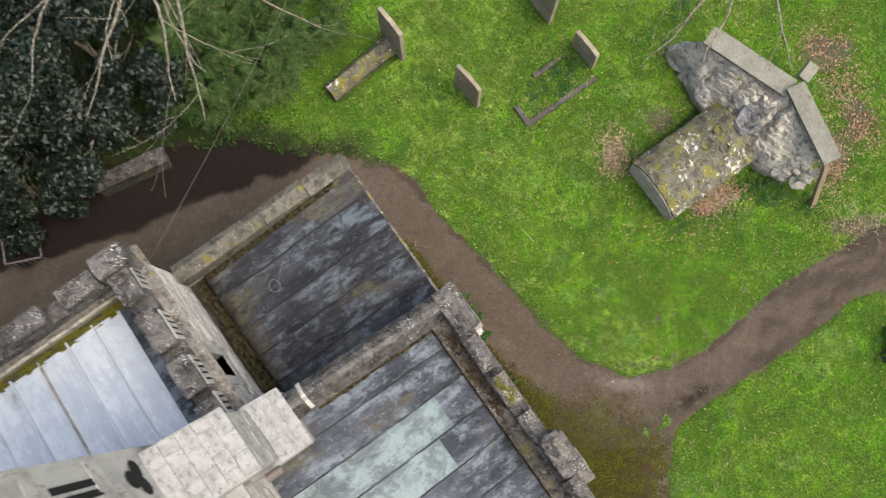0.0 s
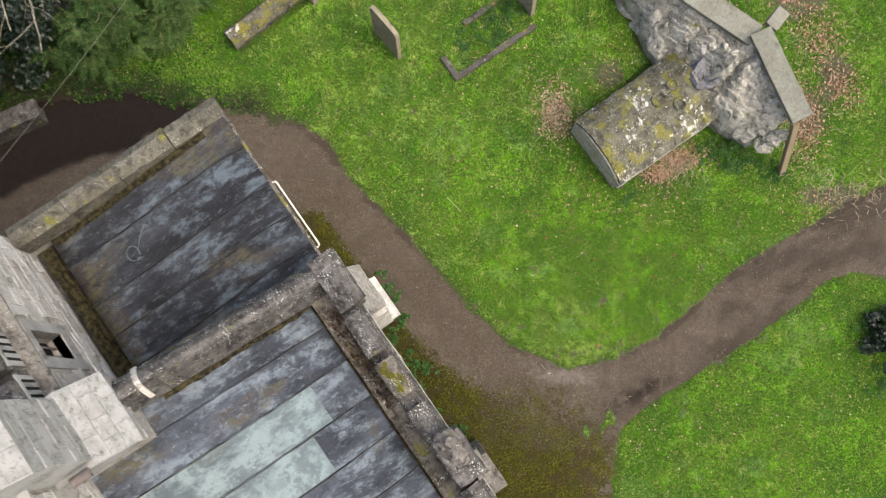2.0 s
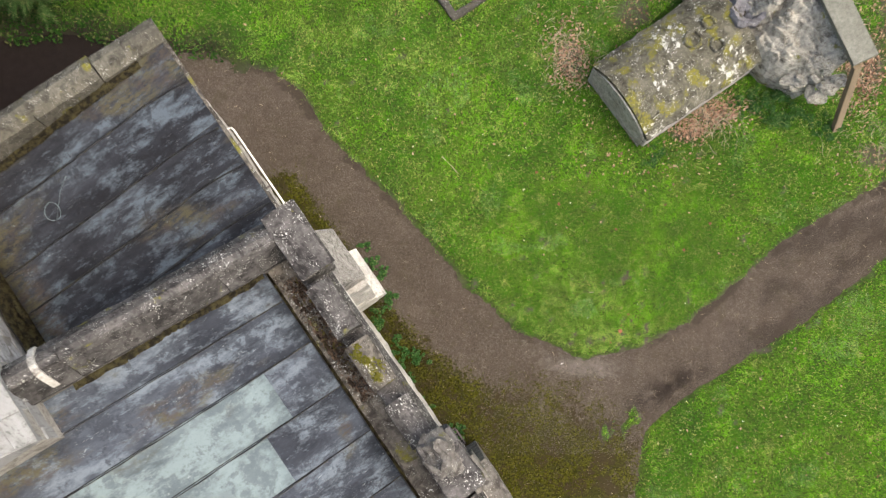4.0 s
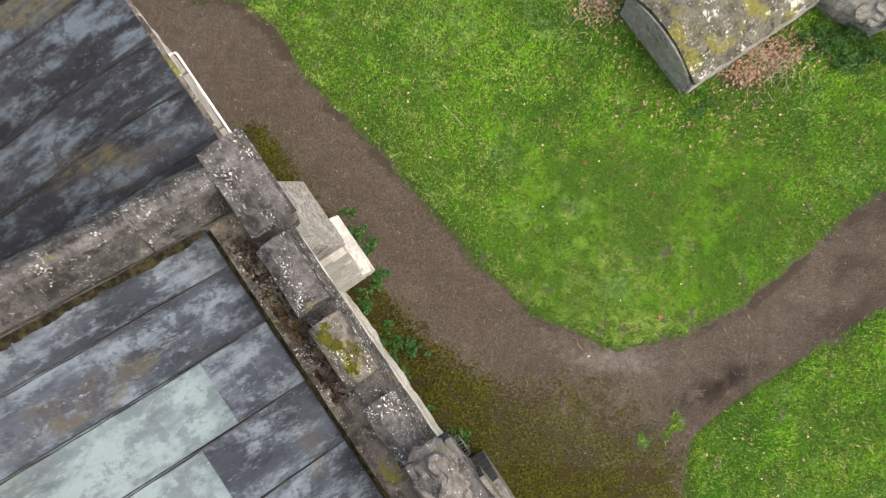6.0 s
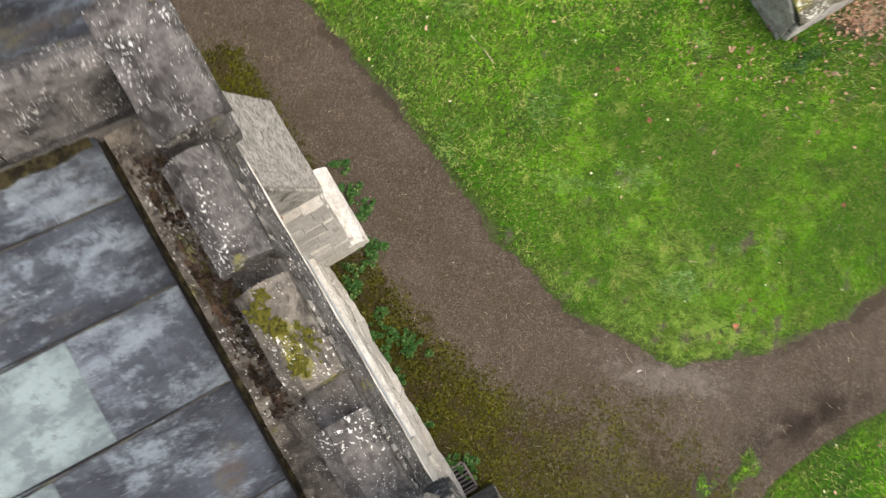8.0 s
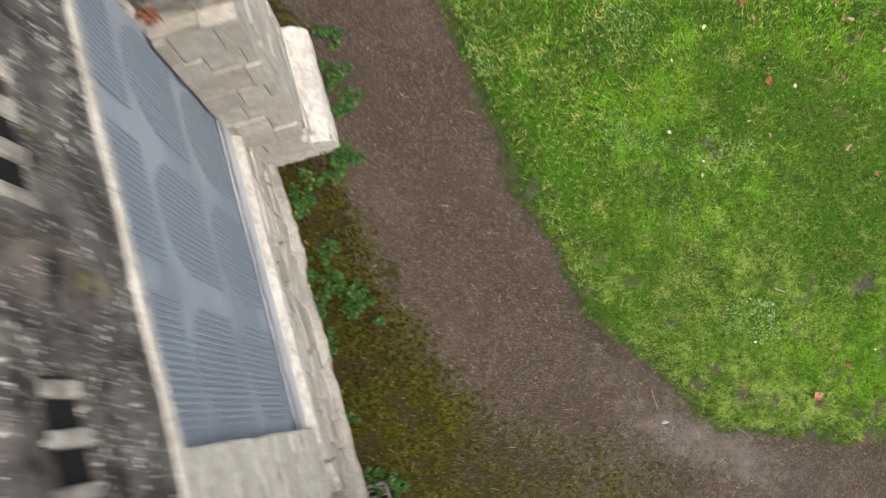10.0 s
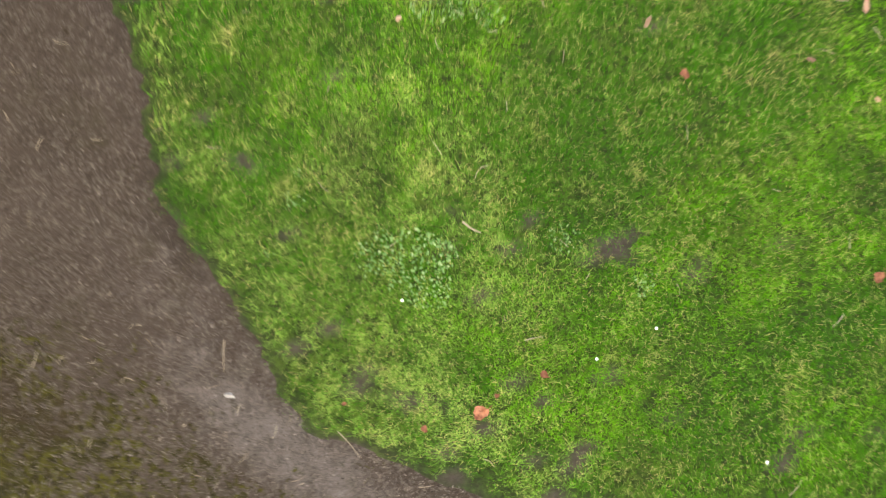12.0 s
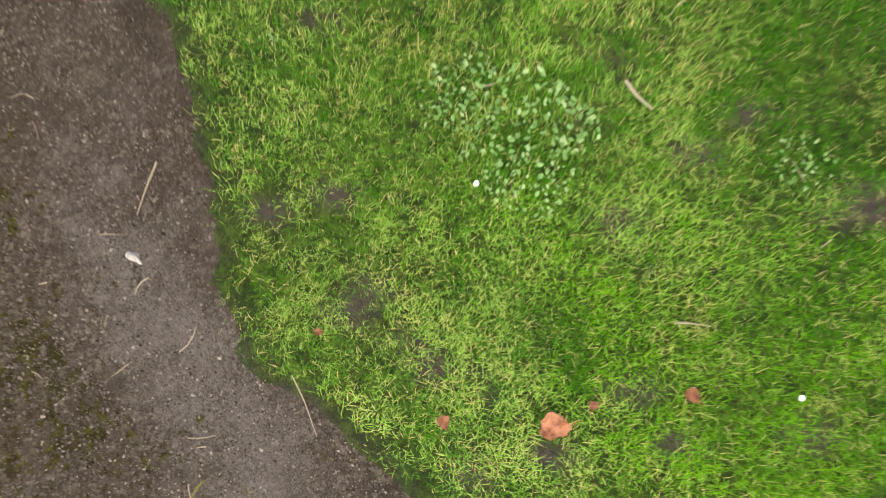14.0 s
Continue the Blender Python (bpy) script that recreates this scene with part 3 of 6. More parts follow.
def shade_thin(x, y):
    """Where the turf thins out to wet soil, darkened for shade, beside the path under the trees."""
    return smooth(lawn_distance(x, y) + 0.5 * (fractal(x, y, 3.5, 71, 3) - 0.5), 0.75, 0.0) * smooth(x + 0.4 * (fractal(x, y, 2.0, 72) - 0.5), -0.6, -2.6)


def turf_height(x, y):
    return -0.012 + 0.045 * smooth(lawn_distance(x, y), 0.0, 0.16) + 0.03 * (fractal(x, y, 1.3, 11) - 0.5) + 0.012 * (fractal(x, y, 9, 12, 2) - 0.5)


def grid_mesh(name, x0, x1, y0, y1, cell, keep, height):
    nx, ny = int((x1 - x0) / cell) + 1, int((y1 - y0) / cell) + 1
    gx, gy = np.meshgrid(np.linspace(x0, x1, nx), np.linspace(y0, y1, ny))
    x, y = gx.ravel(), gy.ravel()
    idx = np.arange(nx * ny).reshape(ny, nx)
    quads = np.stack([idx[:-1, :-1], idx[:-1, 1:], idx[1:, 1:], idx[1:, :-1]], -1).reshape(-1, 4)
    quads = quads[keep(x, y)[quads].any(1)]
    used = np.unique(quads)
    back = np.zeros(nx * ny, int)
    back[used] = np.arange(len(used))
    x, y = x[used], y[used]
    m = mesh_from(name, np.stack([x, y, height(x, y)], -1), back[quads])
    return m, x, y


def give(mesh, name, values):
    a = mesh.attributes.new(name, "FLOAT", "POINT")
    a.data.foreach_set("value", np.asarray(values, np.float32))


# ---- ground ----
bm = bmesh.new()
bmesh.ops.create_grid(bm, x_segments=60, y_segments=60, size=400)
for v in bm.verts:
    v.co.z = -0.06 + (0.6 * noise.noise(v.co * 0.02) if v.co.length > 40 else 0)
tagged(part("ground", bm, FAR_GROUND), "rough grassy ground round the churchyard", "ground", kind="structure")

lawn_mesh, lx, ly = grid_mesh("lawn", -14, 15, -7, 15, 0.07, lambda x, y: lawn_distance(x, y) > -0.1, turf_height)
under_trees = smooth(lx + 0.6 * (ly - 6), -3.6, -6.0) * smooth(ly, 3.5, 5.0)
give(lawn_mesh, "bare", np.maximum(np.maximum(bareness(lx, ly), 0.9 * litter_ground(lx, ly)), smooth(lawn_distance(lx, ly), 0.12, 0.02) * (0.35 + 0.65 * smooth(fractal(lx, ly, 1.9, 49, 3), 0.4, 0.6)) * (1 - 0.6 * smooth(signed_distance(lx, ly, LAWN_SOUTH), -0.1, 0.0))))
# Mask for dark wet soil that also paints the shade under the trees.
give(lawn_mesh, "shaded_wet_soil", np.maximum(0.75 * under_trees, shade_thin(lx, ly)))
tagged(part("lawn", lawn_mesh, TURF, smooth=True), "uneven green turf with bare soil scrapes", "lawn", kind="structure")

CU, SU = math.cos(radians(54.5)), math.sin(radians(54.5))
path_mesh, px, py = grid_mesh("path", -14, 15, -7, 8, 0.06, lambda x, y: (lawn_distance(x, y) < 0.2) & ((SU * x + CU * y > 0.3) | ((CU * x - SU * y < -3.9) & (SU * x + CU * y > -9.0) & (CU * x - SU * y > -11.0))),
                              lambda x, y: 0.012 * (fractal(x, y, 1.1, 31) - 0.5) + 0.004 * (fractal(x, y, 12, 33, 2) - 0.5))
pu, pv = CU * px - SU * py, SU * px + CU * py
edge = lawn_distance(px, py)
wall_moss = 0.92 * smooth(pv, 1.68 + 0.29 * np.clip(pu, -0.35, 3), 1.0 + 0.14 * np.clip(pu, -0.35, 3)) * smooth(pu, -3.5, -2.5)
corner_moss = 0.75 * np.exp(-(((px - 3.9) / 0.85) ** 2 + ((py + 1.15) / 0.75) ** 2)) + 0.5 * smooth(py, 0.3, -1.2) * smooth(pv, 3.2, 1.6) + 0.42 * np.exp(-(((px - 3.0) / 0.9) ** 2 + ((py + 0.25) / 0.45) ** 2))
give(path_mesh, "moss", np.clip(wall_moss + corner_moss, 0, 1))
pale = np.exp(-(((px - 3.6) / 0.55) ** 2 + ((py - 0.17) / 0.18) ** 2)) + 0.5 * np.exp(-(((px - 4.3) / 0.8) ** 2 + ((py - 0.08) / 0.3) ** 2)) + 0.55 * np.exp(-(((px - 2.95) / 0.5) ** 2 + ((py - 0.50) / 0.32) ** 2))
south_side = smooth(signed_distance(px, py, LAWN_SOUTH), -0.5, -0.3)
give(path_mesh, "soil", (1 - 0.8 * south_side) * (0.5 + 0.65 * smooth(fractal(px, py, 1.9, 49, 3), 0.4, 0.6)) * (1 - 0.7 * np.clip(pale, 0, 1)) * (0.62 * smooth(edge, -0.10, -0.02) + 0.25 * smooth(edge, -0.3, -0.05)))
give(path_mesh, "pale", pale)
damp = 0.9 * np.exp(-(((px - 4.95) / 0.65) ** 2 + ((py + 0.12 - 0.55 * (px - 4.95)) / 0.20) ** 2)) * smooth(fractal(px, py, 4.5, 43), 0.25, 0.5) + 0.38 * smooth(px, 5.4, 6.4) * smooth(fractal(px + py, 2.5 * (py - 0.6 * px), 1.4, 47), 0.42, 0.66)
# Damp patches, plus a strip under the trees darkened for their shade.
give(path_mesh, "wet_and_shade", damp + smooth(px * 0.363 - py + 5.57 + 0.5 * (fractal(px, py, 1.6, 40) - 0.5), 0.02, -0.12) * smooth(px, -2.3, -2.9))
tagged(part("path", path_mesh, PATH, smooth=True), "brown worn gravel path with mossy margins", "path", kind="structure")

# ---- the church ----
church = empty("church", "old limestone church with lead roofs and battlemented parapets", "church", CHURCH)


def wall_round_hole(u0, u1, v0, v1, z0, z1, hu0, hu1, hz0, hz1):
    bm = bmesh.new()
    add_box(bm, u0, u1, v0, v1, z0, hz0)
    add_box(bm, u0, u1, v0, v1, hz1, z1)
    add_box(bm, u0, hu0, v0, v1, hz0, hz1)
    add_box(bm, hu1, u1, v0, v1, hz0, hz1)
    return bm


def block_set(name, material, amp, bevel, count, step):
    """A few worn unit blocks that many stones of a wall share."""
    made = []
    for i in range(count):
        bm = rough_block(-0.5, 0.5, -0.5, 0.5, -0.5, 0.5, amp=amp, cell=0.55, seed=step * i, bevel=bevel)
        m = bpy.data.meshes.new(name)
        bmesh.ops.recalc_face_normals(bm, faces=bm.faces)
        bm.to_mesh(m)
        bm.free()
        m.materials.append(material)
        made.append(m)
    return made


STONES = []
for i in range(7):
    bm = rough_block(-0.5, 0.5, -0.5, 0.5, -0.5, 0.5, amp=0.10, cell=0.5, seed=3.1 * i, bevel=0.12)
    m = bpy.data.meshes.new("wall_stone")
    bmesh.ops.recalc_face_normals(bm, faces=bm.faces)
    bm.to_mesh(m)
    bm.free()
    m.materials.append(RUBBLE_STONE)
    STONES.append(m)
NAVE_STONES = []
for m in STONES:
    m = m.copy()
    m.materials[0] = NAVE_STONE
    NAVE_STONES.append(m)
DRESSED = []
for i in range(5):
    bm = rough_block(-0.5, 0.5, -0.5, 0.5, -0.5, 0.5, amp=0.03, cell=0.6, seed=5.7 * i, bevel=0.05)
    m = bpy.data.meshes.new("ashlar_block")
    bmesh.ops.recalc_face_normals(bm, faces=bm.faces)
    bm.to_mesh(m)
    bm.free()
    m.materials.append(ASHLAR)
    DRESSED.append(m)


TOWER_BLOCKS = block_set("ashlar_block", TOWER_STONE, 0.03, 0.04, 5, 4.3)
SLOPE_BLOCKS = block_set("ashlar_block", SLOPE_STONE, 0.04, 0.05, 5, 6.1)


def stone_at(name, data, parent, at, size, turn=(0, 0, 0)):
    ob = new(name, data)
    ob.parent = parent
    ob.matrix_basis = Matrix.LocRotScale(at, Euler(turn), size)
    return ob


def lay_stones(parent, axis, face, a0, a1, z0, z1, course=0.16, length=0.26, meshes=None, name="stone", skip=None, proud=0.012, depth=0.09):
    """Courses of stones on a wall face. axis 'v': the wall faces v (stones run along u); axis 'u': it faces u."""
    pick = random.Random(int(1000 * (face + a0 + z0)) + 5)
    z = z0
    while z < z1 - 0.04:
        h = min(course * pick.uniform(0.75, 1.3), z1 - z)
        a = a0 - pick.uniform(0, length * 0.6)
        while a < a1 - 0.03:
            w = length * pick.uniform(0.5, 1.5)
            b0, b1 = max(a, a0), min(a + w, a1)
            a += w
            if b1 - b0 < 0.05 or (skip and skip((b0 + b1) / 2, z + h / 2)):
                continue
            out = face - math.copysign(depth / 2 - proud - pick.uniform(-0.012, 0.014), 1 if axis in "vu" else -1)
            gap = 0.010 if meshes in (None, NAVE_STONES) else 0.004
            size = (b1 - b0 - gap, depth, h - gap)
            at = ((b0 + b1) / 2, out, z + h / 2)
            if axis == "u":
                size, at = (depth, size[0], size[2]), (2 * face - out, at[0], at[2])
            slant = 0.008 if name == "block" else 0.07
            stone_at(name, pick.choice(meshes or STONES), parent, at, size, (pick.uniform(-slant, slant), pick.uniform(-slant, slant), pick.uniform(-slant, slant)))
        z += h


def slope_stones(parent, u0, u1, v0, z0, v1, z1, rows, cols, meshes, thick=0.1, proud=0.012):
    """Dressed stones bedded on a sloping set-off; v0, z0 is its foot."""
    pick = random.Random(int(100 * (u0 + v0 + z0)) + 3)
    turn, run = math.atan2(z1 - z0, v1 - v0), math.hypot(v1 - v0, z1 - z0)
    up = Vector((0, (z1 - z0), -(v1 - v0))) / run
    if up.z < 0:
        up = -up
    for j in range(rows):
        f, half = (j + 0.5) / rows, 0.5 * (j % 2)
        edges = [u0] + [u0 + (u1 - u0) * (i + half + pick.uniform(-0.12, 0.12)) / cols for i in range(0 if half else 1, cols)] + [u1]
        for a, b in zip(edges, edges[1:]):
            at = Vector(((a + b) / 2, v0 + (v1 - v0) * f, z0 + (z1 - z0) * f)) + up * (proud + pick.uniform(-0.003, 0.003) - thick / 2)
            stone_at("block", pick.choice(meshes), parent, at, (b - a - 0.004, run / rows - 0.004, thick), (turn, 0, 0))


# South chapel: the east wall with its window.
WIN_U0, WIN_U1, WIN_Z0, WIN_Z1 = -0.56, 1.26, 1.10, 4.0
chapel_wall = part("east_wall", wall_round_hole(-1.3, 4.6, 0.35, 0.80, -0.1, 4.2, WIN_U0, WIN_U1, WIN_Z0, WIN_Z1), MORTAR, church, "pale limestone rubble wall")
part("plinth", profile_bar([(0.80, -0.1), (0.935, -0.1), (0.925, 0.08), (0.885, 0.14), (0.80, 0.17)], -0.5, 4.6, "x", 0.06, 0.03, 4.0), RUBBLE_STONE, church, "low rubble footing")
lay_stones(chapel_wall, "v", 0.80, -0.5, WIN_U0, 0.15, 4.1)
lay_stones(chapel_wall, "v", 0.845, -0.5, 1.6, 0.14, 0.98, 0.20, 0.24, proud=0.035, depth=0.13)
lay_stones(chapel_wall, "v", 0.80, WIN_U1 + 0.22, 3.4, 0.80, 4.1, 0.2, 0.3)

window = part("window", profile_bar([(0.66, 1.0), (0.66, 1.16), (0.80, 1.15), (0.872, 1.05), (0.870, 0.96), (0.79, 0.96)], WIN_U0 - 0.06, WIN_U1 + 0.06, "x", 0.2, 0.006, 2.0), PALE_STONE, church,
              "wide traceried window behind blue-grey guards")
for name, a, b in (("jamb", WIN_U0 - 0.02, WIN_U0 + 0.05), ("jamb", WIN_U1 - 0.03, WIN_U1 + 0.34)):
    for i in range(7):
        z = 1.08 + i * 0.42
        part(name, rough_block(a, b + (0.05 if i % 2 and a > 0 else 0), 0.50, 0.832 if a < 0 else 0.862, z, z + 0.415, 0.006, 0.12, i * 2.0 + a, 0.012), PALE_STONE, window, "pale dressed jamb stone" if i == 0 else "")
part("glass", box(WIN_U0, WIN_U1, 0.64, 0.66, WIN_Z0, WIN_Z1), GUARD_DARK, window, "dark leaded glass")
part("guard_sheet", box(WIN_U0 + 0.05, WIN_U1 - 0.03, 0.812, 0.832, 1.13, 1.37), GUARD_BLUE, window, "blue-grey sheet along the foot")
part("guard_sheet", box(WIN_U0 + 0.05, WIN_U1 - 0.03, 0.792, 0.802, 1.30, WIN_Z1), GUARD_MID, window)
light_w = (WIN_U1 - WIN_U0 - 0.08) / 3


def wire_guard(mid, half, z0, z1):
    """An arched panel of darker glass, crossed by fine upright wires."""
    rise = 0.32

    def top(q):
        return z1 - rise * (1 - math.sqrt(max(0.0, 1 - q * q)))

    n = 16
    bm = bmesh.new()
    qs = [-1 + 2 * j / n for j in range(n + 1)]
    low = [bm.verts.new((mid + half * q, 0.8045, z0)) for q in qs]
    high = [bm.verts.new((mid + half * q, 0.8045, top(q))) for q in qs]
    for j in range(n):
        bm.faces.new((low[j], low[j + 1], high[j + 1], high[j]))
    part("dark_light", bm, GUARD_DARK, window)
    wires = bmesh.new()
    q = -0.95
    while q < 0.96:
        add_box(wires, mid + half * q - 0.006, mid + half * q + 0.006, 0.8055, 0.8100, z0 + 0.01, top(q) - 0.01)
        q += 0.026 / half
    tagged(part("wire_guard", wires, GUARD_WIRE, window, "fine upright wire guard"), kind="stuff")


for i in range(3):
    mid = WIN_U0 + 0.05 + (i + 0.5) * light_w
    for z0, z1 in ((1.42, 2.22), (2.31, 3.06), (3.14, 3.88)):
        wire_guard(mid, 0.40 * light_w, z0, z1)
joint = profile_bar([(0.825, 1.365), (0.833, 1.365), (0.833, 1.378), (0.825, 1.378)], WIN_U0 + 0.06, WIN_U1 - 0.04, "x", 0.06, 0.004, 3.0)
part("sheet_joint", joint, IRON, window, "thin dark joint in the sheet")

# Parapet: string course, merlons with pierced panels, coping stones.
string = part("string_course", profile_bar([(0.68, 4.06), (0.80, 4.06), (0.93, 4.14), (0.965, 4.19), (0.985, 4.30), (0.98, 4.42), (0.945, 4.50), (0.68, 4.50)], -1.30, 4.6, "x", 0.08, 0.006, 7.0), COPING_STONE, church,
              "lichen-covered sloping string course")
part("drip_edge", profile_bar([(0.93, 4.12), (0.968, 4.12), (0.99, 4.20), (0.988, 4.26), (0.962, 4.275)], -0.48, 4.6, "x", 0.09, 0.005, 3.0), PALE_STONE, string, "pale worn edge")
parapet = part("parapet", rough_block(-1.30, 4.6, 0.68, 0.91, 4.30, 4.62, 0.008, 0.16, 1.0), COPING_STONE, church, "low battlemented parapet with lichen")
MERLONS = [(-0.41, 0.13), (0.28, 0.77), (0.98, 1.44), (2.15, 2.62), (2.80, 3.3)]
for i, (a, b) in enumerate(MERLONS):
    mat = MOSSY_STONE if i == 1 else COPING_STONE
    body = part("merlon", rough_block(a, b, 0.68, 0.88, 4.60, 4.90, 0.007, 0.09, 4.0 * i + 2), COPING_STONE, parapet, "merlon topped with yellow moss" if i == 1 else "lichened merlon")
    part("coping_stone", profile_bar([(0.66, 4.88), (0.67, 4.98), (0.75, 5.04), (0.84, 5.03), (0.935, 4.95), (0.94, 4.88)], a - 0.015, b + 0.015, "x", 0.07, 0.010, 6.0 * i), mat, parapet)
    mid = (a + b) / 2 + 0.03
    def leaned(bm, amp, scale):
        for v in bm.verts:
            v.co.y += 0.06 * (4.885 - v.co.z)
        return roughen(bm, amp, scale, i)

    for j in range(4):
        x = mid - 0.15 + j * 0.10
        part("panel_bar", leaned(box(x - 0.019, x + 0.019, 0.89, 0.921, 4.52, 4.85, bevel=0.008), 0.008, 30), PANEL_STONE, parapet, "pale bar between dark slots")
    for a0, a1, v1, z0, z1 in ((a, b, 0.924, 4.46, 4.63), (a, b, 0.922, 4.81, 4.885), (a, mid - 0.17, 0.926, 4.535, 4.845), (mid + 0.17, b, 0.926, 4.535, 4.845)):
        part("panel_surround", leaned(box(a0, a1, 0.88, v1, z0, z1), 0.004, 12), COPING_STONE, parapet)
    # Thin near-black boxes paint the shade within the slots.
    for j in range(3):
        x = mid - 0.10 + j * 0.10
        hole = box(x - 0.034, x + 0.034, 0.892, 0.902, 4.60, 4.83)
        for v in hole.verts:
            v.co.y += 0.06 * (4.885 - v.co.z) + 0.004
        part("slot", hole, SHADE_BLACK, parapet)
corner = part("corner_block", rough_block(-1.25, -0.53, 0.71, 1.05, 4.42, 4.92, 0.010, 0.09, 8.0, 0.03), COPING_STONE, parapet, "broad lichened corner block")
part("coping_stone", profile_bar([(0.69, 4.86), (0.70, 4.93), (0.82, 4.965), (1.06, 4.92), (1.085, 4.86)], -1.30, -0.54, "x", 0.08, 0.009, 12.0), COPING_STONE, parapet)
# moss cushions on the first merlon
bm = bmesh.new()
for i in range(420):
    f = i / 420
    x, y = 0.31 + 0.40 * f + rng.normal(0, 0.02), 0.80 - 0.06 * math.sin(f * 7) + rng.normal(0, 0.024)
    made = bmesh.ops.create_icosphere(bm, subdivisions=1, radius=1.0)["verts"]
    s = rng.uniform(0.005, 0.013)
    for v in made:
        v.co = (x + v.co.x * s, y + v.co.y * s, 5.045 - 0.5 * max(0, y - 0.80) + v.co.z * s * 0.4)
part("moss", roughen(bm, 0.008, 40), MOSS, parapet, "yellow-green moss cushions", smooth=True)

# Buttress at the chapel's corner and its pinnacle further along.
buttress = part("buttress", rough_block(-1.24, -0.55, 0.5, 1.20, 0.0, 1.0, 0.008, 0.2, 3.0), MORTAR, church, "stepped limestone buttress")
part("buttress_base", profile_bar([(0.8, -0.1), (1.36, -0.1), (1.355, 0.20), (1.33, 0.26), (1.26, 0.34), (0.8, 0.36)], -1.30, -0.51, "x", 0.1, 0.006, 5.0), PALE_STONE, buttress, "pale chamfered base")
part("buttress_core", box(-1.23, -0.56, 0.5, 1.19, 0.9, 2.7), ASHLAR, buttress)
part("weathering", profile_bar([(0.8, 2.6), (1.24, 2.6), (1.23, 2.68), (0.90, 3.55), (0.8, 3.55)], -1.27, -0.53, "x", 0.09, 0.010, 15.0), SLOPE_STONE, buttress, "sloping weathered capping")
slope_stones(buttress, -1.26, -0.54, 1.235, 2.68, 0.90, 3.55, 5, 3, SLOPE_BLOCKS)
part("upper_stage", rough_block(-1.20, -0.58, 0.5, 0.90, 3.4, 4.2, 0.008, 0.15, 6.0), SLOPE_STONE, buttress)
lay_stones(buttress, "v", 1.20, -1.24, -0.55, 0.34, 2.6, 0.23, 0.3, DRESSED, "block", None, 0.005, 0.1)
lay_stones(buttress, "u", -0.55, 0.82, 1.20, 0.34, 2.62, 0.23, 0.22, DRESSED, "block", None, 0.005, 0.1)
far_butt = part("buttress", rough_block(1.98, 2.5, 0.5, 1.20, -0.1, 4.0, 0.008, 0.2, 13.0), GREY_STONE, church, "grey stone buttress with a capped head")
pinn = part("pinnacle", rough_block(1.44, 2.08, 0.70, 1.09, 4.40, 5.36, 0.022, 0.07, 23.0, 0.05), COPING_STONE, parapet, "broad worn buttress head with lichen")
bm = bmesh.new()
bmesh.ops.create_cone(bm, segments=8, radius1=0.22, radius2=0.13, depth=0.18, cap_ends=True)
bmesh.ops.triangulate(bm, faces=bm.faces[:])
bmesh.ops.subdivide_edges(bm, edges=bm.edges[:], cuts=4, use_grid_fill=True)
for v in bm.verts:
    v.co = (1.63 + v.co.x * 1.1, 0.90 + v.co.y * 0.85, 5.40 + v.co.z)
part("pinnacle_cap", roughen(roughen(bm, 0.09, 5.0), 0.04, 15.0), GREY_STONE, parapet, "broken grey stone stump with pale edges")
part("pinnacle_face", rough_block(1.80, 2.14, 0.95, 1.13, 4.1, 5.1, 0.014, 0.1, 33.0), GREY_STONE, parapet)

# Cross coping between the two roofs, climbing to the tower.
RISE = -0.40
cross = part("cross_wall", profile_bar([(-1.24, 3.0), (-0.91, 3.0), (-0.91, 4.62), (-1.24, 4.62)], 0.70, -2.2, "y", 0.2, 0, 0, RISE), GREY_STONE, church)
for i in range(4):
    a = 0.80 - i * 0.75
    # The south side takes a darker copy of the stone that paints in its shading.
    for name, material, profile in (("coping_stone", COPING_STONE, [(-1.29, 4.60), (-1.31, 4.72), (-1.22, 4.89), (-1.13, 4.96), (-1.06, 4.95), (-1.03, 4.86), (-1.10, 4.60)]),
                                    ("coping_side", SHADED_DARK_STONE, [(-1.10, 4.58), (-1.05, 4.90), (-1.01, 4.88), (-0.93, 4.68), (-0.885, 4.62), (-0.89, 4.52)])):
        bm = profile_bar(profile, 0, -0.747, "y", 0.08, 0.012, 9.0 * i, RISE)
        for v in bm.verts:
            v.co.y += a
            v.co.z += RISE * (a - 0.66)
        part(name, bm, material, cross)


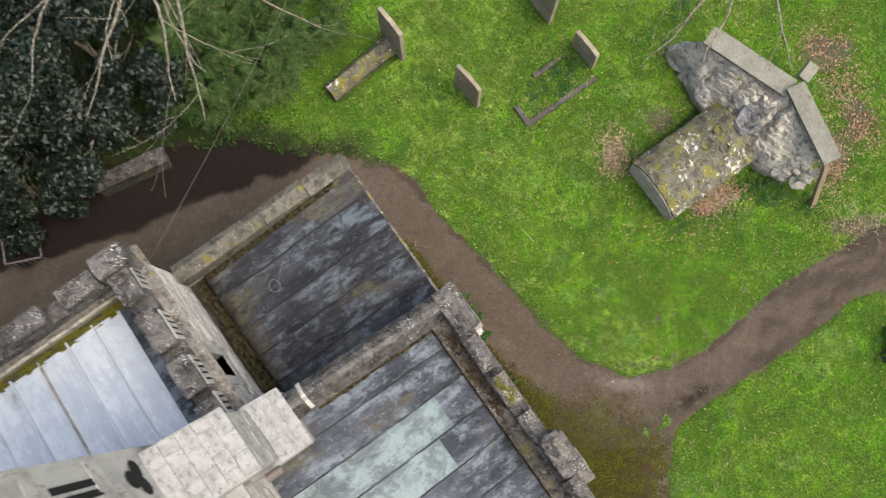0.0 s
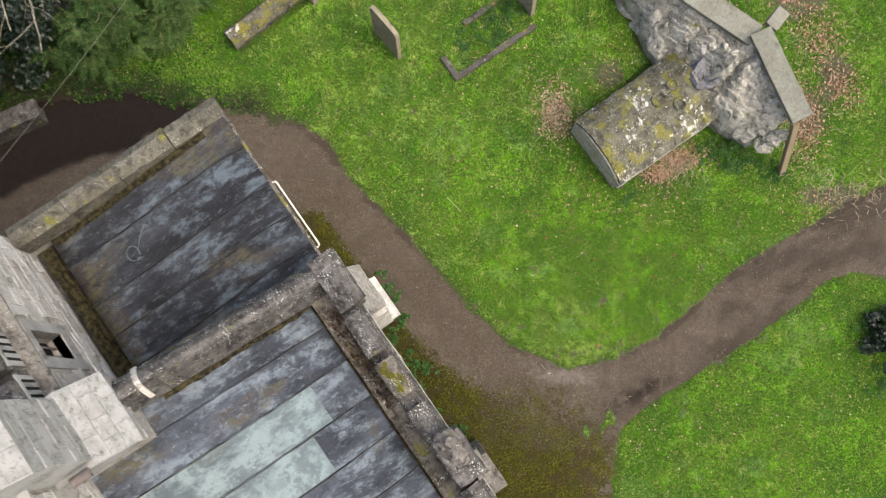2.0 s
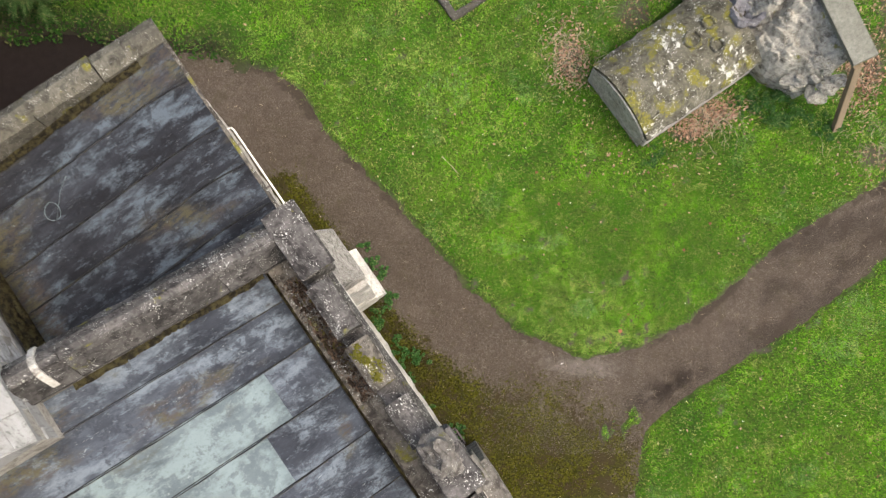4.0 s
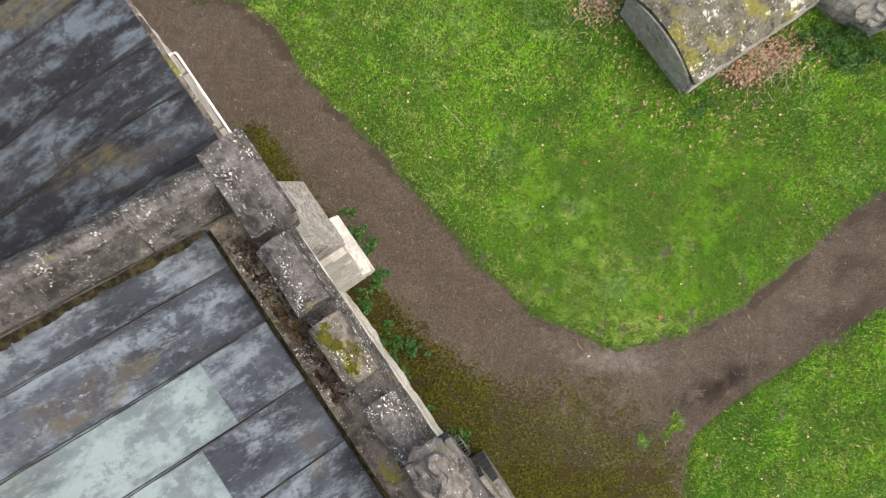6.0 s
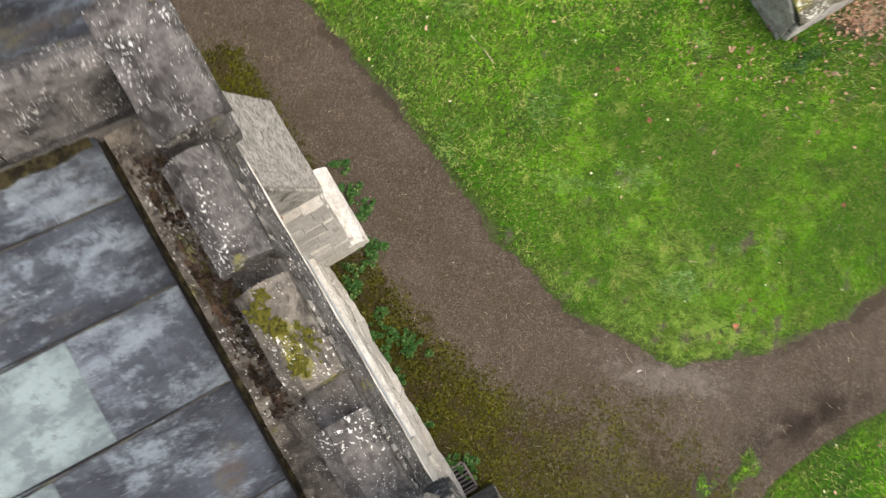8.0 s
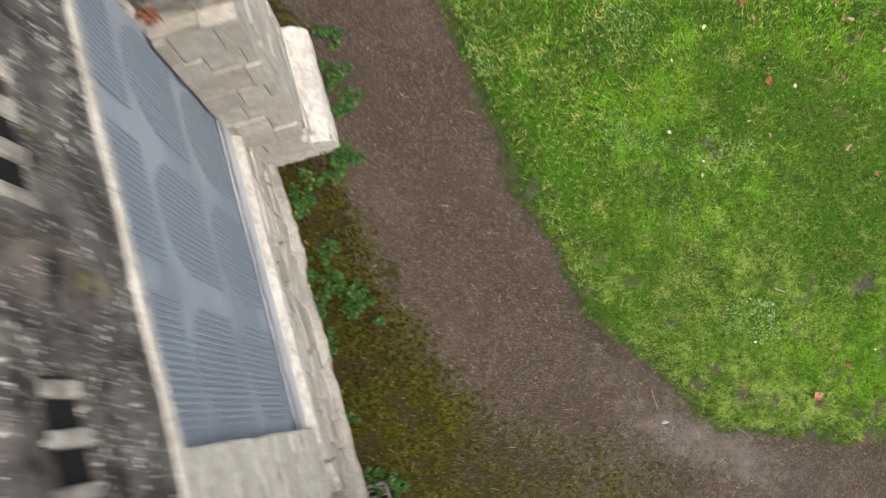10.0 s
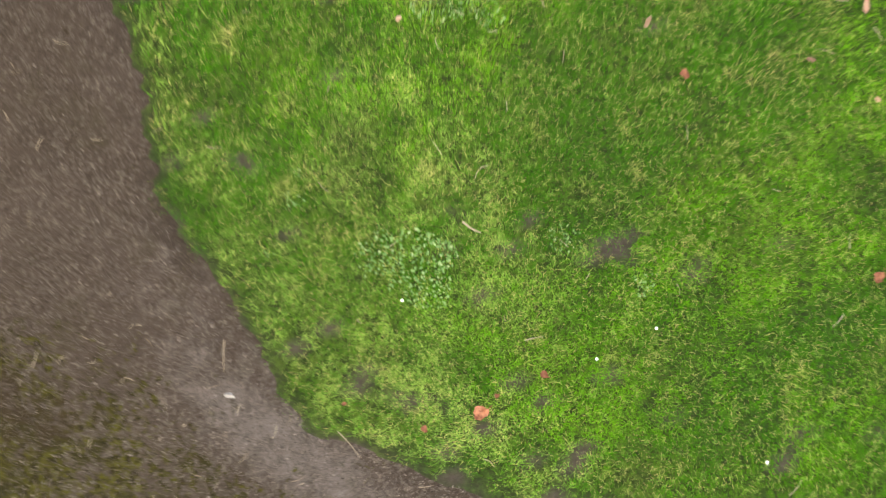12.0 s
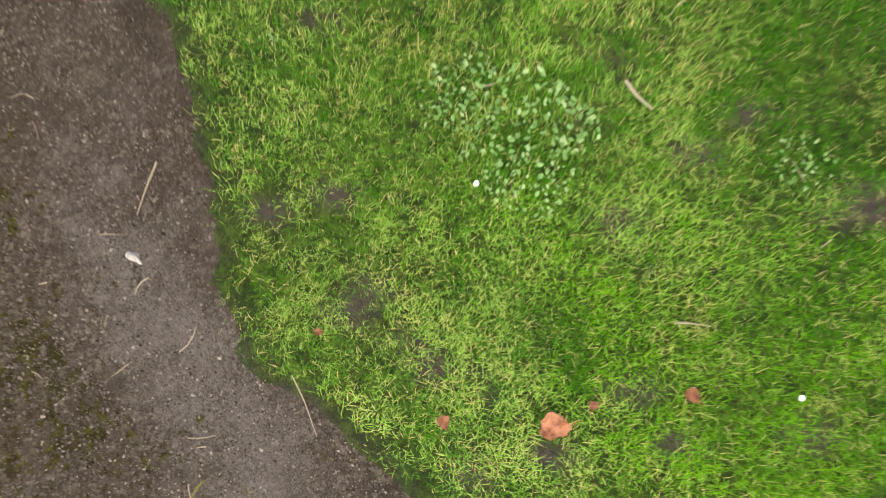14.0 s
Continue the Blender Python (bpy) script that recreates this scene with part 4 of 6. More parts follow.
def lead_roof(name, label, u_edges, v0, z0, v1, z1, material, parent, laps, roll_height=0.016, other=None, swing=0.0, stains=()):
    """Lead bays between rolls; v0, z0 is the low edge, v1, z1 the high one. Each sheet is a piece of its own."""
    roof = part(name, profile_bar([(v0, z0 - 0.14), (v0, z0 - 0.02), (v1, z1 - 0.02), (v1, z1 - 0.14)], u_edges[0], u_edges[-1], "x", 3.0), LEAD_DARK, parent, label)
    slope = (z1 - z0) / (v1 - v0)
    for i, (a, b) in enumerate(zip(u_edges, u_edges[1:])):
        cuts = [0.0] + sorted(laps[i % len(laps)]) + [1.0]
        for f, g in zip(cuts, cuts[1:]):
            va, vb = v0 + (v1 - v0) * f, v0 + (v1 - v0) * g
            bm = bmesh.new()
            n = 14
            rows = []
            for j in range(n + 1):
                v = va + (vb - va) * j / n
                lift = 0.010 * (1 - j / n)
                rows.append([bm.verts.new((a + 0.005 + (b - a - 0.010) * q, v, z0 + slope * (v - v0) + lift + 0.007 * noise.noise(Vector((a + q, v * 3, i * 3.0))))) for q in (0, 0.25, 0.5, 0.75, 1.0)])
            for r, s in zip(rows, rows[1:]):
                for q in range(4):
                    bm.faces.new((r[q], r[q + 1], s[q + 1], s[q]))
            low = rows[0]
            foot = [bm.verts.new(v.co - Vector((0, 0, 0.014))) for v in low]
            for q in range(4):
                bm.faces.new((low[q], foot[q], foot[q + 1], low[q + 1]))
            sheet = part("lead_sheet", bm, other(i, f) if other else material, roof, smooth=True)
            give(sheet.data, "stain", [sum(w * math.exp(-(((p.co.x - su) / ru) ** 2) - ((p.co.y - sv) / rv) ** 2) for su, sv, ru, rv, w in stains) for p in sheet.data.vertices])
        if i:
            wob = random.Random(i * 7 + int(10 * z0))
            pts, rad = [], []
            for j in range(25):
                v = v0 + (v1 - v0) * (0.004 + 0.99 * j / 24)
                pts.append((a + wob.uniform(-0.004, 0.004) + (0.02 * math.sin(3 * j / 24)) + swing * max(0.0, (j - 18) / 6) ** 2, v, z0 + slope * (v - v0) + 0.009 + 0.006 * wob.random()))
                rad.append(roll_height * wob.uniform(0.18, 0.5))
            part("lead_roll", joined([tube(pts, rad, 6)], "lead_roll"), LEAD_ROLL, roof, smooth=True)
    return roof


south_roof = lead_roof("south_roof", "patinated lead roof in rolled bays", [-1.0, -0.56, -0.04, 0.51, 1.05, 1.6, 2.15, 2.7, 3.25, 3.8, 4.4], 0.40, 4.50, -2.9, 5.72, LEAD_SOUTH, church,
                       [[], [], [0.167], [0.26], [], []], other=lambda i, f: LEAD_PALE if (i == 2 and f > 0.1) or (i in (3, 4) and f > 0.2) else LEAD_SOUTH, stains=((-0.3, -0.9, 0.18, 0.7, 0.25), (-0.6, -2.3, 0.4, 0.5, 0.2), (0.9, 0.2, 0.25, 0.12, 0.3)))
# A near-black box darkens the gap below the roof's edge as shade would.
part("gutter", box(-1.0, 4.4, 0.30, 0.46, 4.26, 4.30), SHADE_BLACK, church, "near-black strip of painted shade at the roof's edge")
part("gutter_ledge", rough_block(-1.0, 4.4, 0.432, 0.69, 4.30, 4.445, 0.008, 0.12, 17.0, 0.01), MOSSY_STONE, church, "stained mossy ledge behind the parapet")
bm = bmesh.new()
bmesh.ops.create_grid(bm, x_segments=170, y_segments=8, size=1)
for v in bm.verts:
    v.co = (0.05 + v.co.x * 0.72, 0.575 + v.co.y * 0.095, 4.44 + 0.05 * max(0, noise.noise(v.co * 6)) + 0.02 * noise.noise(v.co * 33))
part("gutter_debris", roughen(bm, 0.012, 30), DEBRIS, south_roof, "brown moss and leaf litter in the gutter")

bm = bmesh.new()
bmesh.ops.create_grid(bm, x_segments=220, y_segments=3, size=1)
for v in bm.verts:
    q = 1.0 + v.co.x * 2.0
    v.co = (q, 0.417 + v.co.y * 0.022, 4.40 + 0.075 * noise.noise(Vector((q * 3.1, 2.0, 0))) + 0.03 * noise.noise(Vector((q * 17, v.co.y, 4))))
part("gutter_moss", roughen(bm, 0.01, 40), LITTER, south_roof, "dark moss choking the gutter")
bm = bmesh.new()
bmesh.ops.create_grid(bm, x_segments=10, y_segments=70, size=1)
for v in bm.verts:
    q = -0.62 + v.co.y * 1.0
    wide = 0.034 + 0.034 * noise.noise(Vector((q * 4, 4.0, 0)))
    v.co = (-0.90 + (v.co.x + 0.6) * wide, q, 4.50 - 0.3697 * (q - 0.40) + 0.012 + 0.02 * (1 - v.co.x) + 0.02 * noise.noise(Vector((v.co.x * 4, q * 14, 2))))
part("roof_moss", roughen(bm, 0.015, 25), LITTER, south_roof, "dark moss and litter along the coping")

# North chapel: a lower lead roof that falls to a valley beside the nave.
part("north_chapel_wall", box(-4.12, -1.2, 0.45, 0.80, -0.1, 3.82), MORTAR, church)
nc_wall = part("north_wall", box(-4.12, -3.92, -2.6, 0.80, -0.1, 3.88), MORTAR, church, "rubble wall under the north coping")
lay_stones(nc_wall, "v", 0.80, -4.1, -1.3, 0.0, 3.7, 0.24, 0.42)
north_roof = lead_roof("north_roof", "dark stained lead roof in rolled bays", [-3.95, -3.42, -2.76, -2.25, -1.72, -1.22], -2.15, 3.48, 0.86, 3.93, LEAD_NORTH, church,
                       [[], [], [], [], []], roll_height=0.030, swing=0.07, stains=((-3.9, 0.5, 0.55, 0.75, 0.4), (-3.9, -1.6, 0.3, 0.8, 0.3), (-2.6, -2.1, 1.4, 0.25, 0.35), (-1.9, -0.4, 0.5, 0.5, 0.12)))
part("eave_board", profile_bar([(0.80, 3.74), (0.895, 3.78), (0.905, 3.89), (0.87, 3.905), (0.80, 3.89)], -4.12, -1.26, "x", 0.1, 0.010, 2.0), MOSSY_STONE, north_roof, "stone eaves slab")
part("valley_gutter", box(-3.95, -1.25, -2.46, -2.14, 3.22, 3.30), LEAD_DARK, north_roof, "dark valley gutter with leaf litter")
bm = bmesh.new()
bmesh.ops.create_grid(bm, x_segments=90, y_segments=8, size=1)
for v in bm.verts:
    v.co = (-2.6 + v.co.x * 1.3, -2.24 + v.co.y * 0.18, 3.31 + 0.16 * max(0, 0.25 + noise.noise(v.co * 3)))
part("valley_litter", roughen(bm, 0.02, 25), LITTER, north_roof, "leaf litter and moss")
bm = bmesh.new()
bmesh.ops.create_grid(bm, x_segments=10, y_segments=60, size=1)
for v in bm.verts:
    v.co = (-3.84 + v.co.x * 0.06, -0.8 + v.co.y * 1.3, 3.50 + 0.149 * (-0.8 + v.co.y * 1.3 + 2.15) + 0.04 * noise.noise(v.co * 6) + 0.03)
part("roof_moss", roughen(bm, 0.015, 25), LITTER, north_roof, "moss along the coping")
for i in range(3):
    a = -2.45 + i * 0.84
    part("coping_stone", profile_bar([(-4.22, 3.90), (-4.22, 4.02), (-4.10, 4.12), (-3.98, 4.11), (-3.90, 4.02), (-3.88, 3.6), (-4.1, 3.6)], a, a + 0.834, "y", 0.09, 0.012, 5.0 * i, -0.02), NORTH_COPING, nc_wall, "weathered coping stone" if i == 0 else "")
part("kneeler", profile_bar([(-4.2, 3.70), (-4.2, 3.97), (-4.08, 4.04), (-3.96, 4.03), (-3.88, 3.95), (-3.88, 3.70)], 0.075, 0.90, "y", 0.09, 0.010, 3.0), NORTH_COPING, nc_wall, "lower mossy end stone")
pipe_line = [(-2.99, 0.79, 2.85), (-2.99, 0.89, 2.85), (-2.975, 0.925, 2.86), (-2.94, 0.935, 2.86)] + [(-2.94 + 0.18 * i, 0.935, 2.86) for i in range(1, 7)] + [(-1.83, 0.935, 2.86), (-1.805, 0.925, 2.86), (-1.795, 0.90, 2.85), (-1.795, 0.79, 2.85)]
pipe = part("rain_pipe", joined([tube(pipe_line, [0.012] * len(pipe_line), 8)], "rain_pipe"), WHITE_PAINT, church, "thin white pipe along the wall", smooth=True)
for x in (-2.75, -2.1):
    part("bracket", box(x - 0.012, x + 0.012, 0.80, 0.95, 2.835, 2.848, bevel=0.003), IRON, pipe)

# A scratched loop on the north roof's lead.
loop = [(-3.05 + 0.11 * math.cos(a), -1.25 + 0.08 * math.sin(a) * (1.3 if a > 3 else 1)) for a in np.linspace(0, 6.1, 22)] + [(-3.2, -1.05), (-3.3, -0.9)]
part("loose_wire", joined([tube([(x, y, 3.49 + 0.1495 * (y + 2.15) + 0.018) for x, y in loop], [0.004] * len(loop), 5)], "loose_wire"), LEAD_PALE, north_roof, "pale loose loop of wire")

# Nave: higher east wall with pierced parapet, pale sheet roof.
nave_wall = part("nave_wall", wall_round_hole(-4.1, -1.4, -2.9, -2.48, -0.1, 6.15, -2.46, -2.06, 4.48, 5.50), MORTAR, church, "pale limestone rubble nave wall")
part("nave_north_wall", box(-4.1, -3.75, -9.0, -2.9, -0.1, 6.15), MORTAR, church)
lay_stones(nave_wall, "v", -2.48, -4.1, -1.35, 3.3, 6.0, 0.17, 0.26, NAVE_STONES, skip=lambda a, z: -2.64 < a < -1.88 and 4.2 < z < 5.66)
small = part("window", wall_round_hole(-2.62, -1.90, -2.60, -2.455, 4.22, 5.64, -2.46, -2.06, 4.48, 5.50), TOWER_STONE, church, "small square window in a pale stone surround")
part("void", box(-2.47, -2.05, -2.8, -2.68, 4.47, 5.51), SHADE_BLACK, small)
for x in (-2.33, -2.19):
    part("window_bar", box(x - 0.012, x + 0.012, -2.62, -2.60, 4.48, 5.50), IRON, small)
part("string_course", profile_bar([(-2.9, 5.95), (-2.48, 5.95), (-2.36, 6.02), (-2.35, 6.09), (-2.44, 6.2), (-2.9, 6.2)], -4.25, -1.35, "x", 0.1, 0.012, 40.0), GREY_STONE, nave_wall)
part("string_course", profile_bar([(-4.1, 5.95), (-4.2, 6.02), (-4.22, 6.09), (-4.12, 6.2), (-3.8, 6.2), (-3.8, 5.95)], -2.4, -9.0, "y", 0.15, 0.012, 44.0), GREY_STONE, nave_wall)
nave_parapet = part("nave_parapet", rough_block(-4.12, -1.4, -2.84, -2.52, 6.15, 6.45, 0.012, 0.15, 51.0), COPING_STONE, church, "crumbling pierced parapet of the nave")
for i, (a, b) in enumerate(((-4.14, -3.42), (-3.22, -2.62), (-2.44, -1.9), (-1.75, -1.4))):
    part("merlon", rough_block(a, b, -2.84, -2.52, 6.40, 6.80, 0.018, 0.09, 60.0 + i, 0.03), COPING_STONE, nave_parapet)
    mid = (a + b) / 2
    if i:
        mid -= 0.0
    for j in range(5):
        x = mid - 0.2 + j * 0.1
        part("panel_bar", box(x - 0.028, x + 0.028, -2.53, -2.497, 6.22, 6.60, bevel=0.006), TOWER_STONE, nave_parapet)
    part("panel_head", box(mid - 0.24, mid + 0.24, -2.53, -2.499, 6.60, 6.66), TOWER_STONE, nave_parapet)
    # The shade in these slots is painted too, as near-black boxes.
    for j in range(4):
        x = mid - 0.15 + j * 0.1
        part("slot", box(x - 0.025, x + 0.025, -2.515, -2.505, 6.22, 6.6), SHADE_BLACK, nave_parapet)
part("north_parapet", rough_block(-4.14, -3.86, -9.0, -2.84, 6.15, 6.45, 0.012, 0.2, 71.0), COPING_STONE, nave_parapet)
for i in range(7):
    a = -2.95 - 0.86 * i
    part("merlon", rough_block(-4.16, -3.86, a - 0.58, a, 6.40, 6.78, 0.02, 0.1, 80.0 + i, 0.04), COPING_STONE, nave_parapet)
part("corner_stone", rough_block(-4.22, -3.86, -2.9, -2.42, 6.2, 6.95, 0.03, 0.1, 91.0, 0.05), COPING_STONE, nave_parapet, "broken corner stone")
nave_roof = part("nave_roof", profile_bar([(-3.75, 5.85), (-3.75, 5.98), (-1.4, 6.40), (-1.4, 6.27)], -2.86, -9.0, "y", 3.0), LEAD_DARK, church, "pale blue-grey sheet metal roof with standing seams")
edges = [-2.90, -3.08, -3.52, -3.95, -4.42, -4.88, -5.35, -5.8, -6.3, -6.8, -7.3, -7.8, -8.4]
for i, (a, b) in enumerate(zip(edges, edges[1:])):
    bm = profile_bar([(-3.62, 5.99), (-3.62, 6.015), (-1.4, 6.41), (-1.4, 6.385)], a - 0.006, b + 0.006, "y", 0.12, 0.004, i * 3.0)
    part("roof_sheet", bm, LEAD_SOUTH if i == 0 else SHEET_METAL, nave_roof)
    if i > 1:
        part("standing_seam", profile_bar([(a - 0.016, 6.02), (a - 0.012, 6.055), (a + 0.012, 6.055), (a + 0.016, 6.02)], -3.66, -1.4, "x", 0.3, 0.003, i, 0.178), MORTAR if i == 4 else SHEET_METAL, nave_roof)
bm = bmesh.new()
bmesh.ops.create_grid(bm, x_segments=8, y_segments=90, size=1)
for v in bm.verts:
    v.co = (-3.70 + v.co.x * 0.12, -5.8 + v.co.y * 2.9, 6.0 + 0.02 * v.co.x + 0.04 * noise.noise(v.co * 14))
part("roof_moss", roughen(bm, 0.02, 20), MOSS, nave_roof, "yellow-green moss along the gutter")

# Tower: tall pale walls with an angle buttress that steps down to the cross coping.
tower = part("tower", box(-1.45, 4.6, -8.5, -3.05, -0.1, 13.5), TOWER_STONE, church, "tall pale limestone tower")
part("tower_buttress", box(-1.36, -0.52, -3.2, -1.92, -0.1, 6.15), MORTAR, tower)
part("setoff", profile_bar([(-3.2, 6.1), (-1.86, 6.1), (-1.85, 6.2), (-2.28, 6.72), (-3.2, 6.72)], -1.40, -0.48, "x", 0.1, 0.010, 8.0), TOWER_STONE, tower, "pale sloping set-off")
slope_stones(tower, -1.39, -0.49, -1.85, 6.2, -2.28, 6.72, 3, 3, TOWER_BLOCKS)
part("buttress_stage", box(-1.33, -0.55, -3.2, -2.28, 6.6, 8.5), TOWER_STONE, tower)
part("setoff", profile_bar([(-3.2, 8.4), (-2.22, 8.4), (-2.21, 8.5), (-3.05, 9.4), (-3.2, 9.4)], -1.37, -0.5, "x", 0.1, 0.010, 18.0), TOWER_STONE, tower)
lay_stones(tower, "v", -2.28, -1.33, -0.55, 6.7, 8.4, 0.27, 0.34, TOWER_BLOCKS, "block", None, 0.01, 0.1)
lay_stones(tower, "v", -1.92, -1.36, -0.52, 4.9, 6.1, 0.25, 0.34, TOWER_BLOCKS, "block", None, 0.01, 0.1)
slope_stones(tower, -1.36, -0.51, -2.21, 8.5, -3.05, 9.4, 5, 3, TOWER_BLOCKS)
lay_stones(tower, "v", -3.05, -1.45, 0.6, 9.4, 13.4, 0.30, 0.42, TOWER_BLOCKS, "block", lambda a, z: z > 9.5 and a < -0.8 and (9.55 < z < 10.3 or 10.9 < z < 12.2), 0.006, 0.1)
chancel_wall = part("upper_wall", box(-0.6, 4.6, -3.1, -2.75, 4.0, 7.6), MORTAR, tower)
lay_stones(chancel_wall, "v", -2.75, -0.5, 1.2, 5.5, 7.4, 0.2, 0.3, NAVE_STONES)
part("coping_stone", profile_bar([(-3.15, 7.55), (-2.68, 7.55), (-2.68, 7.62), (-2.9, 7.74), (-3.15, 7.7)], -0.6, 4.6, "x", 0.12, 0.012, 28.0), TOWER_STONE, tower)
part("spout", joined([tube([(-0.42, -2.5, 7.0), (-0.42, -2.28, 6.98)], [0.06, 0.06], 10)], "spout"), IRON, tower, "dark iron water spout")
# Slots and trefoil are near-black shapes on the wall, painted for inner shade.
for i in range(2):
    part("louvre_slot", box(-1.22 + i * 0.11, -1.15 + i * 0.11, -3.06, -3.04, 11.0, 12.1), SHADE_BLACK, tower, "dark louvred slot" if i == 0 else "")
bm = bmesh.new()
foil = [bm.verts.new((-1.10 + (0.10 + 0.13 * abs(math.cos(1.5 * t))) * math.sin(t), -3.036, 9.88 + 1.5 * (0.10 + 0.13 * abs(math.cos(1.5 * t))) * math.cos(t))) for t in np.linspace(0, 2 * math.pi, 36, endpoint=False)]
bm.faces.new(foil)
part("trefoil_opening", bm, SHADE_BLACK, tower, "dark trefoil opening")
bm = profile_bar([(-1.30, 4.50), (-1.325, 4.74), (-1.225, 4.912), (-1.13, 4.985), (-1.045, 4.975), (-0.99, 4.87), (-0.91, 4.69), (-0.92, 4.50)], 0, -0.06, "y", 0.03, 0.006, 3.0, RISE)
for v in bm.verts:
    v.co += Vector((0, -1.62, RISE * (-1.62 - 0.66)))
part("coping_stop", bm, PALE_STONE, tower, "pale strip of stone across the coping")

# ---- cable from the nave corner to the trees ----
a, b = CHURCH @ Vector((-4.0, -2.35, 5.9)), Vector((-3.1, 7.6, 1.3))
pts = [a.lerp(b, f) - Vector((0, 0, 0.5 * f * (1 - f))) for f in np.linspace(0, 1, 12)]
tagged(part("cable", joined([tube(pts, [0.0035] * 12, 6)], "cable"), CABLE), "thin brown cable strung from the church", "cable")


# ---- graves ----
TOMB = pose(0, 0, 0, 0, 0, -54.5)
tomb = empty("chest_tomb", "large coped stone tomb with yellow moss and white lichen", "tomb", TOMB)
T_U0, T_U1, T_V0, T_V1 = -1.50, -0.14, 5.76, 7.85
bm = rough_block(T_U0, T_U1, T_V0, T_V1, -0.05, 0.55, 0.012, 0.16, 100.0, 0.03)
part("chest", bm, PANEL_STONE, tomb, "grey stained sides")
lid = part("lid", profile_bar([(T_U0 - 0.01, 0.50), (T_U0 - 0.01, 0.56), (-1.42, 0.66), (-1.26, 0.79), (-1.05, 0.87), (-0.82, 0.90), (-0.60, 0.86), (-0.40, 0.77), (-0.22, 0.64), (T_U1 + 0.01, 0.54), (T_U1 + 0.01, 0.48)], T_V0 - 0.02, T_V1, "y", 0.07, 0.022, 104.0), TOMB_STONE, tomb,
           "coped lid under moss and lichen")
part("end_panel", profile_bar([(-1.46, 0.0), (-1.46, 0.52), (-1.38, 0.61), (-1.24, 0.72), (-1.05, 0.79), (-0.82, 0.82), (-0.60, 0.78), (-0.42, 0.70), (-0.26, 0.58), (-0.19, 0.50), (-0.19, 0.0)], T_V0 - 0.045, T_V0 - 0.02, "y", 0.025, 0.02, 108.0), PALE_ROCK, tomb, "pale lichen-blotched end panel")
bm = bmesh.new()
for (u, v, r) in ((-0.92, 7.05, 0.12), (-0.66, 7.3, 0.10), (-1.0, 7.4, 0.09)):
    n = 16
    ring, fs = tube([(u + r * math.cos(t), v + r * math.sin(t), 0.90) for t in np.linspace(0, 2 * math.pi, n)], [0.025] * n, 6)
    vs = [bm.verts.new(p) for p in ring]
    for f in fs:
        bm.faces.new([vs[i] for i in f])
part("carved_rings", bm, TOMB_STONE, lid, "worn carved rings")

ruin = empty("ruined_monument", "collapsed rock monument with leaning grey slabs", "monument", TOMB)
part("slab", rough_block(-0.95, 0.95, -0.20, 0.20, -0.07, 0.07, 0.006, 0.25, 110.0, 0.012), SLAB_STONE, ruin, "long smooth grey coping slab")
ruin.children[-1].matrix_basis = Matrix.Translation((-1.71, 8.53, 1.42)) @ Euler((radians(8), radians(2), radians(20))).to_matrix().to_4x4()
part("slab", rough_block(-0.82, 0.80, -0.18, 0.18, -0.07, 0.07, 0.006, 0.25, 114.0, 0.012), SLAB_STONE, ruin, "long smooth grey coping slab")
ruin.children[-1].matrix_basis = Matrix.Translation((-0.02, 8.74, 1.50)) @ Euler((radians(10), radians(3), radians(-11))).to_matrix().to_4x4()
part("slab_end", rough_block(-0.12, 0.12, -0.19, 0.19, -0.09, 0.09, 0.008, 0.1, 118.0, 0.02), SLAB_STONE, ruin)
ruin.children[-1].matrix_basis = Matrix.Translation((0.80, 8.50, 1.42)) @ Euler((radians(10), 0, radians(-16))).to_matrix().to_4x4()
pick = random.Random(9)
ROCKS = []
for i in range(7):
    # rough, broken lumps
    bm = bmesh.new()
    bmesh.ops.create_icosphere(bm, subdivisions=3, radius=0.5)
    for j in range(6):
        no = Vector((pick.gauss(0, 1), pick.gauss(0, 1), pick.gauss(0, 0.8))).normalized()
        reach = pick.uniform(0.26, 0.42)
        for v in bm.verts:
            over = v.co.dot(no) - reach
            if over > 0:
                v.co -= no * over
    roughen(roughen(bm, 0.14, 3.0, i * 3.0), 0.07, 9.0, i * 5.0)
    bmesh.ops.recalc_face_normals(bm, faces=bm.faces)
    m = bpy.data.meshes.new("rock")
    bm.to_mesh(m)
    bm.free()
    m.materials.append(ROCK)
    ROCKS.append(m)
WHITE_ROCKS = []
for m in ROCKS:
    m = m.copy()
    m.materials[0] = PALE_ROCK
    WHITE_ROCKS.append(m)


def heap(parent, a, b, c, d, za, zb, n, size):
    """Rocks bedded on a sloping face: a to b (u, v pairs) is its foot at height za, d to c its head at zb."""
    for i in range(n):
        f, g = pick.random(), pick.random()
        low, high = Vector(a).lerp(Vector(b), f), Vector(d).lerp(Vector(c), f)
        at = low.lerp(high, g)
        s = size * pick.uniform(0.55, 1.3)
        stone_at("rock", pick.choice(ROCKS), parent, (at.x, at.y, za + (zb - za) * g - 0.10 + pick.uniform(-0.05, 0.05)), (s * pick.uniform(0.9, 1.7), s * pick.uniform(0.7, 1.2), s * pick.uniform(0.3, 0.6)),
                 (pick.gauss(0.55, 0.22), pick.gauss(0, 0.22), pick.gauss(0.3, 0.6)))


